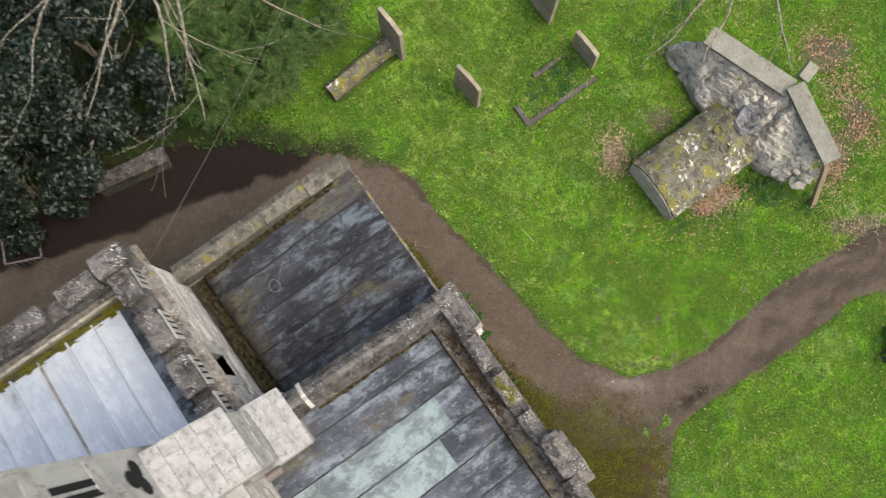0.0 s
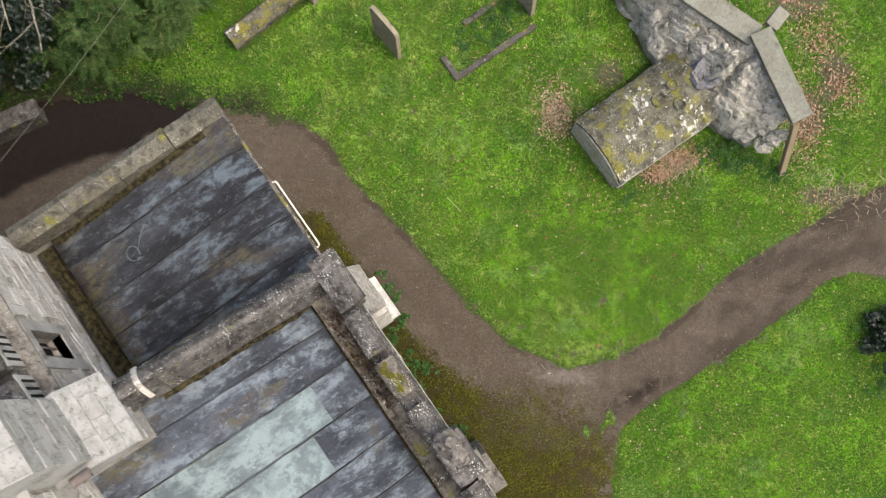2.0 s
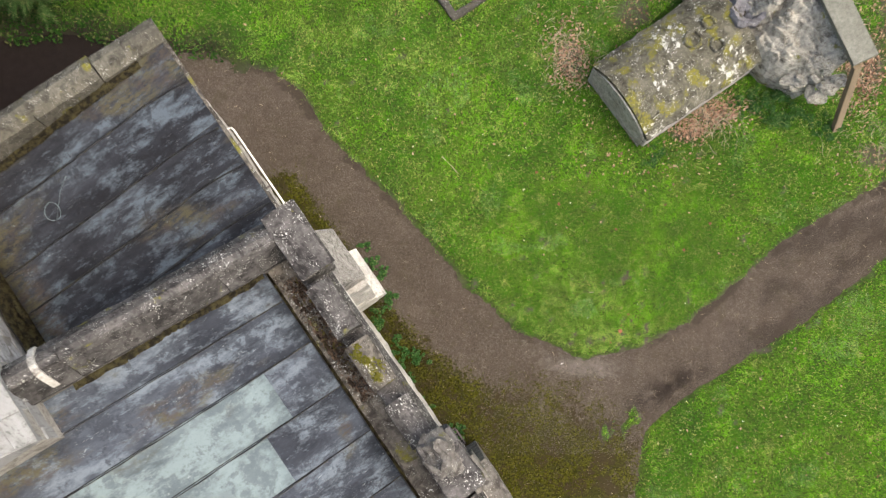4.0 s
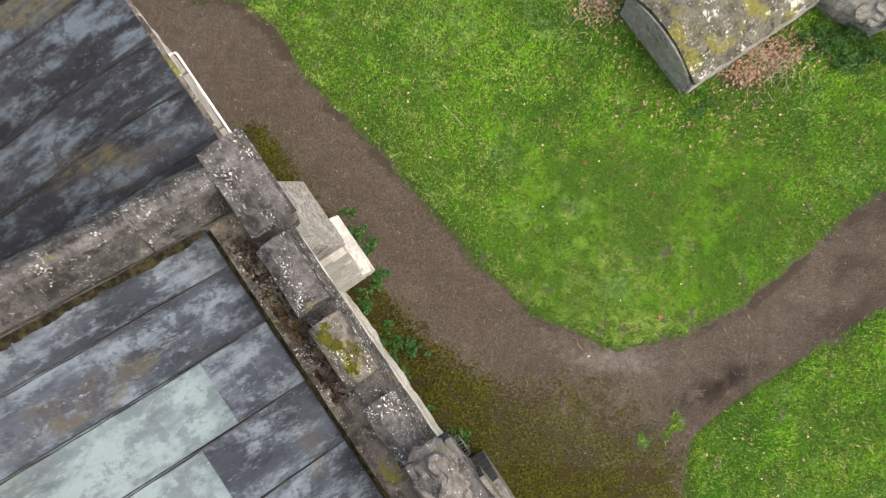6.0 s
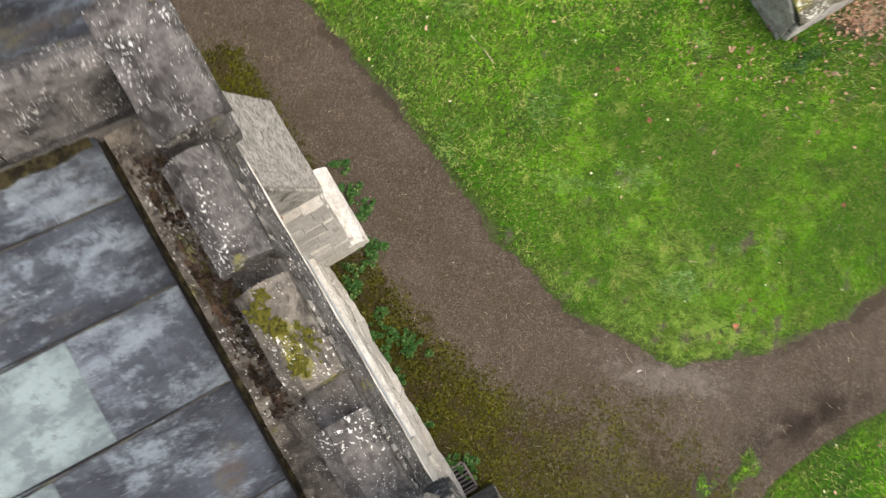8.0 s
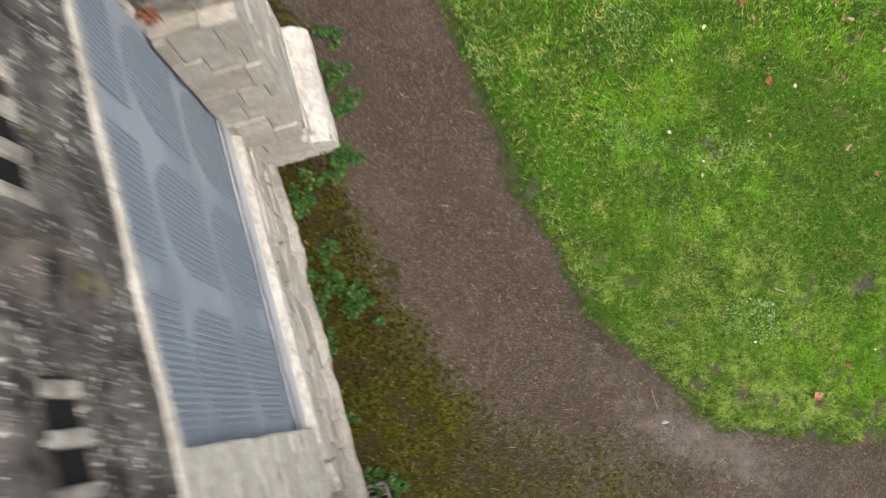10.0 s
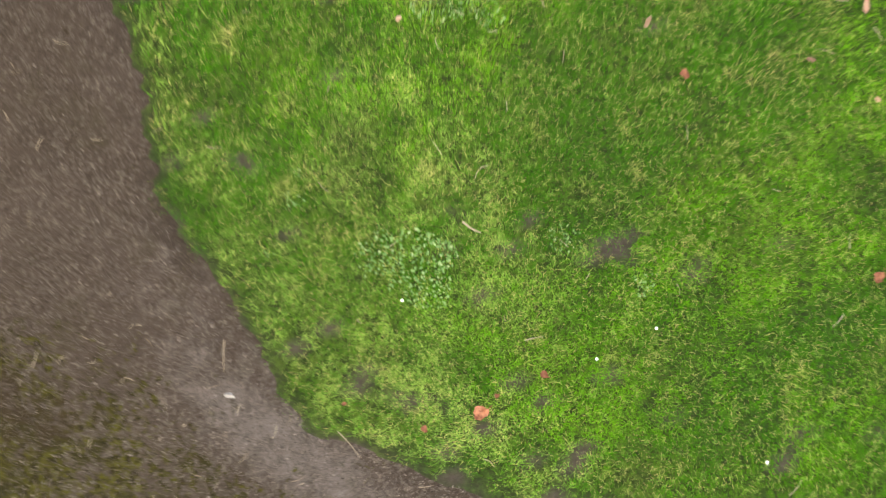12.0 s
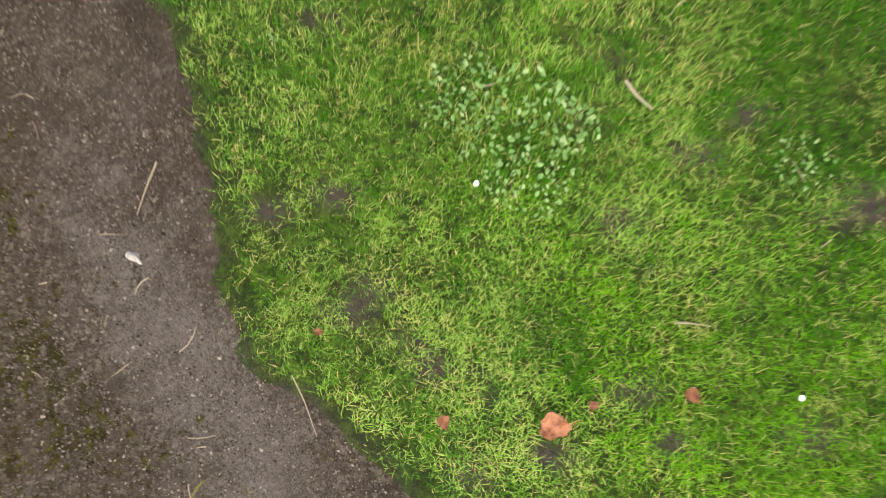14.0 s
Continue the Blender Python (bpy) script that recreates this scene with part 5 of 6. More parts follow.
def crag(name, a, b, c, d, za, zb, seed, label):
    """A broken rock face that climbs from its foot a-b (u, v) at za to its head d-c at zb, split along slanting beds."""
    bm = bmesh.new()
    nu, nv = 84, 56
    grid = []
    for j in range(nv + 1):
        row = []
        g = j / nv
        for i in range(nu + 1):
            f = i / nu
            p = Vector(a).lerp(Vector(b), f).lerp(Vector(d).lerp(Vector(c), f), g)
            q = Vector((p.x * 1.9 + p.y * 0.6, p.y * 5.5 - p.x * 1.5, seed))
            bed = noise.noise(q)
            split = abs(noise.noise(q * 2.3 + Vector((7, 3, 1))))
            lump = noise.noise(Vector((p.x * 2.2, p.y * 2.2, seed + 5)))
            chip = noise.noise(Vector((p.x * 11, p.y * 14, seed + 8)))
            rim = min(1.0, 6 * min(f, 1 - f, g + 0.03, 1.1 - g))
            h = za + (zb - za) * g ** 0.8 + 0.13 * lump + 0.09 * bed + 0.10 * (math.floor(split * 9) / 9) + 0.05 * abs(chip) + 0.03 * (math.floor(3 * noise.noise(q * 3.1)) / 3) - 0.22 * (1 - rim)
            shift = 0.05 * noise.noise(Vector((p.x * 4, p.y * 4, seed + 2)))
            row.append(bm.verts.new((p.x + shift + 0.10 * (1 - rim) * noise.noise(q * 1.7), p.y + shift - 0.12 * (1 - g) * lump, h)))
        grid.append(row)
    for p, q in zip(grid, grid[1:]):
        for i in range(nu):
            bm.faces.new((p[i], p[i + 1], q[i + 1], q[i]))
    edge = grid[0] + [r[-1] for r in grid[1:]] + grid[-1][-2::-1] + [r[0] for r in grid[-2:0:-1]]
    mid = sum((v.co for v in edge), Vector()) / len(edge)
    foot = [bm.verts.new((v.co.x + 0.06 * (mid.x - v.co.x), v.co.y + 0.06 * (mid.y - v.co.y), -0.1)) for v in edge]
    for i in range(len(edge)):
        k2 = (i + 1) % len(edge)
        bm.faces.new((edge[i], foot[i], foot[k2], edge[k2]))
    part(name, bm, ROCK, ruin, label)


crag("rock_face", (-3.02, 7.86), (-1.55, 7.62), (-1.15, 8.62), (-2.72, 8.05), 0.50, 1.34, 3.0, "grey rock face split along slanting beds")
crag("rock_face", (-0.60, 7.60), (0.62, 8.05), (0.62, 8.66), (-0.72, 8.72), 0.50, 1.40, 11.0, "")
crag("rock_face", (-1.62, 7.85), (-0.55, 7.80), (-0.50, 8.85), (-1.40, 8.80), 0.75, 1.40, 17.0, "")
heap(ruin, (0.30, 7.92), (0.80, 8.06), (0.78, 8.42), (0.40, 8.40), 0.60, 1.15, 16, 0.20)
heap(ruin, (-2.9, 7.82), (-1.7, 7.70), (-1.7, 7.8), (-2.9, 7.9), 0.12, 0.40, 14, 0.20)
for u, v, z, turn in ((0.50, 8.10, 0.62, 0.35), (0.70, 8.16, 0.52, 0.5)):
    part("broken_block", rough_block(-0.17, 0.17, -0.10, 0.10, -0.09, 0.09, 0.014, 0.06, 151 + u, 0.02), PALE_ROCK, ruin, "pale broken block")
    ruin.children[-1].matrix_basis = Matrix.Translation((u, v, z)) @ Euler((0.25, 0.1, turn)).to_matrix().to_4x4()
part("leaning_block", rough_block(-0.52, 0.50, -0.22, 0.22, -0.95, 0.30, 0.022, 0.09, 161, 0.03), PALE_ROCK, ruin, "yellowish stone block beyond the slabs")
ruin.children[-1].matrix_basis = Matrix.Translation((-0.92, 9.62, 0.80)) @ Euler((0.1, 0.12, 0.30)).to_matrix().to_4x4()
# a hollow broken basin between the faces, with white lichened lumps on its rim
bm = bmesh.new()
rings = []
for r1, z in ((0.30, 0.60), (0.28, 0.95), (0.25, 1.02), (0.19, 1.00), (0.14, 0.84), (0.02, 0.80)):
    rings.append([bm.verts.new((-0.84 + r1 * math.cos(t) * 0.85, 7.98 + r1 * math.sin(t), z + 0.03 * math.sin(3 * t))) for t in np.linspace(0, 2 * math.pi, 28, endpoint=False)])
for p, q in zip(rings, rings[1:]):
    for i in range(28):
        bm.faces.new((p[i], p[(i + 1) % 28], q[(i + 1) % 28], q[i]))
part("basin", roughen(roughen(bm, 0.15, 3.5, 3.0), 0.04, 13.0, 4.0), SLATE_ROCK, ruin, "purple-grey hollow stone")
for i in range(15):
    t = 0.4 + i * 0.21
    s2 = pick.uniform(0.10, 0.20)
    stone_at("rock", WHITE_ROCKS[i % 7] if i % 3 else ROCKS[i % 7], ruin, (-0.84 + 0.30 * math.cos(t) + pick.uniform(-0.05, 0.05), 8.02 + 0.30 * math.sin(t) + pick.uniform(-0.04, 0.06), 1.40 + pick.uniform(-0.05, 0.08)), (s2, s2 * 0.8, s2 * 0.6), (t, t * 2, t))
prop = empty("timber_prop", "weathered timber prop under the slab's end", "post")
base_at, top_at = Vector((7.55, 3.72, -0.1)), Vector((7.36, 4.32, 1.36))
m = (top_at - base_at).to_track_quat("Z", "Y").to_matrix().to_4x4()
part("post", rough_block(-0.055, 0.055, -0.045, 0.045, 0, (top_at - base_at).length, 0.004, 0.2, 3.0, 0.006), TIMBER, prop)
prop.matrix_world = Matrix.Translation(base_at) @ m


def headstone(x, y, turn, width, height, thick=0.11, lean=0.0, head=0.12, label="weathered upright headstone"):
    """A slab with an arched top that leans a little."""
    bm = bmesh.new()
    n = 12
    outline = [(-width / 2, -0.25), (width / 2, -0.25), (width / 2, height - head)]
    outline += [(width / 2 * math.cos(math.pi * i / n), height - head + head * math.sin(math.pi * i / n) ** 0.7) for i in range(1, n)] + [(-width / 2, height - head)]
    front = [bm.verts.new((px, -thick / 2, pz)) for px, pz in outline]
    rear = [bm.verts.new((px, thick / 2, pz)) for px, pz in outline]
    bm.faces.new(front)
    bm.faces.new(rear[::-1])
    k = len(outline)
    for i in range(k):
        bm.faces.new((front[i], rear[i], rear[(i + 1) % k], front[(i + 1) % k]))
    bmesh.ops.bevel(bm, geom=[e for e in bm.edges if len(e.link_faces) == 2 and e.calc_face_angle(0) > 1.2], offset=0.012, segments=1, affect="EDGES")
    bmesh.ops.triangulate(bm, faces=bm.faces)
    ob = part("headstone", bm, HEAD_STONE)
    ob.matrix_world = pose(x, y, 0.02, lean, 0, turn)
    return tagged(ob, label, "headstone", "headstones in the grass")


headstone(-1.03, 7.12, -52, 0.72, 1.62, 0.09, 0, 0.10, "tall grey headstone at the end of a body stone")
headstone(0.50, 6.10, -49, 0.70, 1.28, 0.08, 0, 0.14, "small tawny headstone leaning in the grass")
headstone(2.05, 7.92, -55, 0.66, 1.4, 0.09, -2, 0.2, "tawny headstone with a stained foot")
headstone(2.92, 6.93, -52, 0.66, 0.92, 0.09, 2, 0.08, "low headstone behind a kerbed grave")

body_stone = part("body_stone", profile_bar([(-0.19, -0.05), (-0.20, 0.16), (-0.09, 0.33), (0.09, 0.34), (0.20, 0.16), (0.19, -0.05)], -0.80, 0.80, "x", 0.1, 0.012, 120.0), TOMB_STONE)
body_stone.matrix_world = pose(-1.72, 6.62, 0, 0, 0, 40.5)
tagged(body_stone, "long coped body stone with yellow moss", "grave")

kerbs = empty("grave_kerb", "overgrown grave with a broken dark stone kerb", "grave", pose(2.15, 6.25, 0, 0, 0, 35))
for (x0, x1, y0, y1) in ((-0.80, 0.95, -0.47, -0.36), (-0.82, -0.70, -0.47, 0.05), (-0.1, 0.62, 0.30, 0.40)):
    part("kerb_stone", rough_block(x0, x1, y0, y1, -0.08, 0.11, 0.02, 0.1, 130 + x0, 0.02), KERB_STONE, kerbs)

bench = empty("fallen_slab", "mossy stone slab on a low wall under the trees", "slab", pose(-6.25, 4.42, 0, 0, 0, 25))
part("slab", rough_block(-0.8, 0.75, -0.17, 0.17, 0.42, 0.55, 0.012, 0.15, 140), SHADED_DARK_STONE, bench)
part("support", rough_block(-0.78, 0.7, -0.15, 0.12, -0.1, 0.42, 0.015, 0.2, 143), KERB_STONE, bench)

grate = empty("grave_railing", "low rusty railing round a small plot", "railing", pose(-8.4, 2.85, 0, 0, 0, 12))
for (x0, x1, y0, y1) in ((-0.38, 0.38, -0.28, -0.25), (-0.38, 0.38, 0.25, 0.28), (-0.38, -0.35, -0.28, 0.28), (0.35, 0.38, -0.28, 0.28)):
    part("rail", box(x0, x1, y0, y1, 0.38, 0.41), IRON, grate)
for i in range(7):
    for y in (-0.265, 0.265):
        part("bar", box(-0.36 + i * 0.12 - 0.008, -0.36 + i * 0.12 + 0.008, y - 0.008, y + 0.008, -0.05, 0.38), IRON, grate)


# ---- trees and shrubs ----
def leaf_cloud(name, clumps, count, size, long=1.6, seed=1, flat=0.5, droop=0.0):
    """Many small folded leaves on the shells of many clumps (x, y, z, radius)."""
    r = np.random.default_rng(seed)
    clumps = np.array(clumps)
    weight = clumps[:, 3] ** 2
    which = r.choice(len(clumps), count, p=weight / weight.sum())
    way = r.normal(size=(count, 3))
    way /= np.linalg.norm(way, axis=1)[:, None]
    way[:, 2] = np.abs(way[:, 2]) * 0.9 + way[:, 2] * 0.1
    rad = clumps[which, 3] * (0.55 + 0.5 * r.random(count) ** 0.6)
    at = clumps[which, :3] + way * rad[:, None] * np.array([1, 1, 0.8])
    normal = way * flat + r.normal(size=(count, 3)) * 0.55 + np.array([0, 0, 0.35])
    normal /= np.linalg.norm(normal, axis=1)[:, None]
    along = np.cross(normal, r.normal(size=(count, 3)))
    along /= np.linalg.norm(along, axis=1)[:, None]
    along[:, 2] -= droop
    side = np.cross(normal, along)
    s = (size * (0.6 + 0.8 * r.random(count)))[:, None]
    verts = np.stack([at - along * s * long / 2, at + side * s * 0.5 + normal * s * 0.16, at + along * s * long / 2 - normal * s * 0.12, at - side * s * 0.5 + normal * s * 0.16], 1).reshape(-1, 3)
    base = np.arange(count)[:, None] * 4
    faces = np.concatenate([base + np.array([0, 1, 2]), base + np.array([0, 2, 3])])
    return mesh_from(name, verts, faces)


def limb(start, way, length, radius, rnd, depth, out, bend=0.25, sag=0.0, kids=3):
    pts, rad, p, d = [Vector(start)], [radius], Vector(start), Vector(way).normalized()
    steps = max(4, int(length / 0.22))
    for i in range(steps):
        d = (d + Vector((rnd.gauss(0, bend), rnd.gauss(0, bend), rnd.gauss(0, bend) - sag)) * 0.4).normalized()
        p = p + d * (length / steps)
        pts.append(p.copy())
        rad.append(max(0.004, radius * (1 - 0.8 * (i + 1) / steps)))
    out.append(tube(pts, rad, 6 if radius > 0.02 else 4))
    if depth:
        for i in range(kids):
            j = int(len(pts) * rnd.uniform(0.3, 0.95)) - 1
            turn = (d + Vector((rnd.gauss(0, 0.7), rnd.gauss(0, 0.7), rnd.gauss(0, 0.45)))).normalized()
            limb(pts[j], turn, length * rnd.uniform(0.35, 0.6), max(0.006, rad[j] * 0.62), rnd, depth - 1, out, bend, sag, kids)
    return pts


def fronds(name, clumps, count, seed):
    """Feathery drooping sprays: an axis with rows of fine needles to both sides, on the shells of clumps."""
    r = np.random.default_rng(seed)
    clumps = np.array(clumps)
    weight = clumps[:, 3] ** 2
    which = r.choice(len(clumps), count, p=weight / weight.sum())
    out = r.normal(size=(count, 3))
    out[:, 2] = 0.35 + 0.5 * np.abs(out[:, 2])
    out /= np.linalg.norm(out, axis=1)[:, None]
    base = clumps[which, :3] + out * clumps[which, 3:4] * 0.6
    along = out * np.array([1, 1, 0.15]) + r.normal(0, 0.25, (count, 3))
    along /= np.linalg.norm(along, axis=1)[:, None]
    side = np.cross(along, np.array([0, 0, 1.0]))
    side /= np.linalg.norm(side, axis=1)[:, None]
    length = r.uniform(0.16, 0.38, count)
    rows = 15
    f = np.linspace(0.05, 1, rows)
    axis = base[:, None] + along[:, None] * (length[:, None] * f)[..., None]
    axis[..., 2] -= (length[:, None] * 0.35) * f**2
    verts = []
    for sign in (-1, 1):
        reach = (length[:, None] * 0.34 * (1.05 - f) + 0.012) * r.uniform(0.7, 1.2, (count, rows))
        tip = axis + (sign * side[:, None] + 0.7 * along[:, None]) * reach[..., None]
        tip[..., 2] += r.normal(0, 0.008, (count, rows)) - 0.25 * reach
        half = along[:, None] * (length[:, None] * 0.032)[..., None]
        verts.append(np.stack([axis - half, axis + half, tip], 2).reshape(-1, 3))
    verts = np.concatenate(verts)
    return mesh_from(name, verts, np.arange(len(verts)).reshape(-1, 3))


def shrub(name, label, category, x, y, radius, height, leaf_mat, leaves, leaf_size, seed, group="", long=1.6):
    """A trunk with limbs under a crown of leafy clumps of uneven outline."""
    rnd = random.Random(seed)
    ob = empty(name, label, category, pose(x, y, 0), group)
    stems = []
    for i in range(4):
        limb((rnd.uniform(-0.15, 0.15), rnd.uniform(-0.15, 0.15), -0.1), (rnd.gauss(0, 0.35), rnd.gauss(0, 0.35), 1), height * 0.8, 0.06, rnd, 1, stems, 0.3)
    part("trunk", joined(stems, "trunk"), BARK, ob)
    clumps = []
    for i in range(46):
        a, f = rnd.uniform(0, 2 * math.pi), math.sqrt(rnd.random())
        top = height * (1 - 0.65 * f**2) * rnd.uniform(0.6, 1.05)
        clumps.append((radius * f * math.cos(a), radius * f * math.sin(a), max(0.2, top - 0.2), radius * rnd.uniform(0.13, 0.27)))
    part("crown", fronds("crown", clumps, leaves // 6, seed) if name == "yew" else leaf_cloud("crown", clumps, leaves, leaf_size, long, seed), leaf_mat, ob)
    return ob


g = "evergreen shrubs beside the path"
shrub("holly", "dense dark glossy holly with pale-edged leaves", "shrub", -8.6, 5.4, 2.1, 3.4, HOLLY, 15000, 0.07, 11, g)
shrub("holly", "dense dark glossy holly with pale-edged leaves", "shrub", -6.7, 6.6, 1.7, 3.6, HOLLY, 12000, 0.07, 12, g)
shrub("holly", "dense dark glossy holly with pale-edged leaves", "shrub", -9.4, 8.2, 2.2, 4.0, HOLLY, 12000, 0.07, 13, g)
shrub("holly", "dense dark glossy holly with pale-edged leaves", "shrub", -8.3, 4.0, 1.1, 1.7, HOLLY, 7000, 0.065, 14, g)
shrub("holly", "dense dark glossy holly with pale-edged leaves", "shrub", -7.4, 9.2, 2.0, 3.6, HOLLY, 10000, 0.07, 18, g)
shrub("yew", "feathery mid-green yew under the trees", "shrub", -4.5, 6.75, 1.35, 2.4, YEW, 15000, 0.055, 15, g, 2.6)
shrub("yew", "feathery mid-green yew under the trees", "shrub", -3.3, 7.9, 1.2, 1.8, YEW, 10000, 0.05, 16, g, 2.6)
shrub("yew", "feathery mid-green yew under the trees", "shrub", -5.3, 8.7, 1.4, 2.6, YEW, 10000, 0.055, 17, g, 2.6)

rnd = random.Random(31)
tree = empty("bare_tree", "tall leafless tree with pale spreading limbs", "tree", pose(-5.3, 8.9, 0))
wood = []
limb((0, 0, -0.2), (0.05, -0.25, 1), 6.0, 0.30, rnd, 0, wood, 0.08)
part("trunk", joined(wood, "trunk"), BARK, tree, smooth=True)
for k2, (way, length, h) in enumerate((((-0.25, -1.0, 0.0), 3.4, 5.0), ((0.10, -1.0, 0.0), 3.0, 5.2), ((0.75, -0.9, 0.0), 3.8, 5.1), ((0.35, -1.0, 0.05), 3.2, 4.8), ((1.0, -0.45, 0.05), 3.6, 5.0), ((-0.7, -0.8, 0.0), 3.8, 4.9))):
    wood = []
    limb((0.2, -1.3, h), way, length, 0.045, rnd, 2, wood, 0.30, 0.01, 2)
    part("limb", joined(wood, "limb"), BARK, tree)
tree = empty("bare_tree", "leafless tree with pale branches over the monument", "tree", pose(5.5, 8.75, 0))
wood = []
limb((0, 0, -0.2), (0.0, 0.05, 1), 5.4, 0.24, rnd, 0, wood, 0.08)
part("trunk", joined(wood, "trunk"), BARK, tree, smooth=True)
for way, length, h in (((-0.45, -1.0, 0.02), 3.6, 4.6), ((-0.05, -1.0, -0.12), 3.0, 4.4), ((0.3, -1.0, 0.05), 3.0, 4.7), ((-0.9, -0.7, 0.05), 3.6, 4.8), ((0.9, -0.8, 0.0), 3.4, 4.7)):
    wood = []
    limb((-0.3, -1.1, h), way, length * 0.85, 0.042, rnd, 2, wood, 0.36, 0.02, 2)
    part("limb", joined(wood, "limb"), BARK, tree)


# ---- grass, clover, leaves ----
def scatter(n, x0, x1, y0, y1, seed):
    r = np.random.default_rng(seed)
    return r.uniform(x0, x1, n), r.uniform(y0, y1, n), r


GRAVES = [[(3.72, 4.50), (4.66, 3.52), (6.4, 4.7), (5.45, 6.0)], [(4.9, 6.2), (6.4, 4.6), (7.4, 4.4), (7.6, 6.2), (5.2, 7.3)], [(-2.5, 6.1), (-2.1, 5.9), (-0.9, 6.9), (-1.3, 7.3)]]


CLOSE = (1.9, 6.3, -0.9, 3.3)


def blades(name, x0, x1, y0, y1, per_m2, length, width, seed, three=True):
    n = int((x1 - x0) * (y1 - y0) * per_m2)
    x, y, r = scatter(n, x0, x1, y0, y1, seed)
    rim = np.minimum(np.minimum(x - CLOSE[0], CLOSE[1] - x), np.minimum(y - CLOSE[2], CLOSE[3] - y)) + 0.5 * (value_noise(x, y, 2.0, 44) - 0.5)
    close = smooth(rim, 0.0, 0.9)
    keep = r.random(n) < (close if three else 1.0 - close)
    x, y = x[keep], y[keep]
    for poly in GRAVES:
        keep = ~inside(x, y, poly)
        x, y = x[keep], y[keep]
    keep = r.random(len(x)) < 0.08 + 1.35 * fractal(x, y, 7.0, 55, 3)
    x, y = x[keep], y[keep]
    d, n = lawn_distance(x, y), len(x)
    keep = (d + 0.22 * (fractal(x, y, 14, 57, 3) - 0.5) > 0.04 + 0.05 * r.random(n)) & (r.random(n) < 0.35 + 0.65 * smooth(d, 0.02, 0.3))
    keep &= r.random(n) > 0.9 * smooth(x + 0.6 * (y - 6), -3.6, -6.0) * smooth(y, 3.5, 5.0)
    x, y = x[keep], y[keep]
    keep = r.random(len(x)) > 0.93 * np.maximum(np.maximum(bareness(x, y), shade_thin(x, y)), 0.75 * litter_ground(x, y))
    x, y = x[keep], y[keep]
    n = len(x)
    z = turf_height(x, y) - 0.004
    comb = 6.28 * fractal(x, y, 0.9, 66, 3) * 2.5
    a = comb + r.normal(0, 1.3, n)
    lean = np.radians(r.uniform(28, 82, n))
    tuft = 0.65 + 0.8 * fractal(x, y, 3.1, 77, 3)
    ln = length * (0.45 + 0.9 * r.random(n)) * tuft
    w = width * (0.6 + 0.7 * r.random(n))
    dx, dy = np.cos(a) * np.sin(lean), np.sin(a) * np.sin(lean)
    up = np.cos(lean)
    sx, sy = -np.sin(a) * w / 2, np.cos(a) * w / 2
    zero = np.zeros(n)
    p = np.stack([x, y, z], -1)
    s = np.stack([sx, sy, zero], -1)
    mid = p + np.stack([dx * 0.5 * ln, dy * 0.5 * ln, up * 0.72 * ln], -1)
    tip = p + np.stack([dx * 1.05 * ln, dy * 1.05 * ln, up * 0.85 * ln], -1)
    if three:
        verts = np.stack([p - s, p + s, mid + s * 0.8, mid - s * 0.8, tip], 1).reshape(-1, 3)
        b = np.arange(n)[:, None] * 5
        faces = np.concatenate([b + np.array([0, 1, 2]), b + np.array([0, 2, 3]), b + np.array([3, 2, 4])])
    else:
        verts = np.stack([p - s, p + s, tip], 1).reshape(-1, 3)
        b = np.arange(n)[:, None] * 3
        faces = b + np.array([0, 1, 2])
    m = mesh_from(name, verts, faces)
    edge_wear = 0.35 * smooth(lawn_distance(x, y), 0.45, 0.05) + 0.58 * np.exp(-(((x - 3.8) / 0.9) ** 2 + ((y - 0.95) / 0.7) ** 2)) - 0.62 * smooth(np.hypot(x - 3.5, y - 0.8), 0.7, 1.9) * smooth(y, 4.2, 3.0) * smooth(x, 2.4, 3.4) + 0.22 * smooth(y, 3.2, 5.0) + 0.2 * smooth(x, 2.6, 1.0) - 0.62 * smooth(y - 0.35 * x, -2.0, -2.8) - 0.6 * smooth(x, -0.6, -2.4)
    give(m, "worn", np.repeat(edge_wear, 5 if three else 3))
    return m


tagged(part("grass", blades("grass", *CLOSE, 56000, 0.027, 0.0014, 5), GRASS), "short lush green grass with dry blades", "grass", kind="stuff")
tagged(part("grass", blades("grass", -4.5, 10.3, -4.6, 9.0, 7400, 0.055, 0.0055, 6, False), GRASS), "green churchyard grass", "grass", kind="stuff")


def leaflets(name, x, y, z, size, r, sides=6, tilt=0.35, crown=-0.15):
    """Small round leaves, lying nearly flat."""
    n = len(x)
    ang = np.linspace(0, 2 * math.pi, sides, endpoint=False)
    s = size * (0.6 + 0.8 * r.random(n))
    t1, t2 = r.normal(0, tilt, n), r.normal(0, tilt, n)
    spin = r.random(n) * 6.28
    ca, sa = np.cos(ang[None] + spin[:, None]), np.sin(ang[None] + spin[:, None])
    wide = (1 + 0.35 * np.cos(2 * ang))[None]
    rx, ry = ca * s[:, None] * wide, sa * s[:, None] * wide
    ring = np.stack([x[:, None] + rx, y[:, None] + ry, z[:, None] + rx * t1[:, None] + ry * t2[:, None]], -1)
    mid = np.stack([x, y, z + crown * s], -1)[:, None]
    verts = np.concatenate([mid, ring], 1).reshape(-1, 3)
    b = np.arange(n)[:, None] * (sides + 1)
    faces = np.concatenate([b + np.array([0, 1 + i, 1 + (i + 1) % sides]) for i in range(sides)])
    return mesh_from(name, verts, faces)


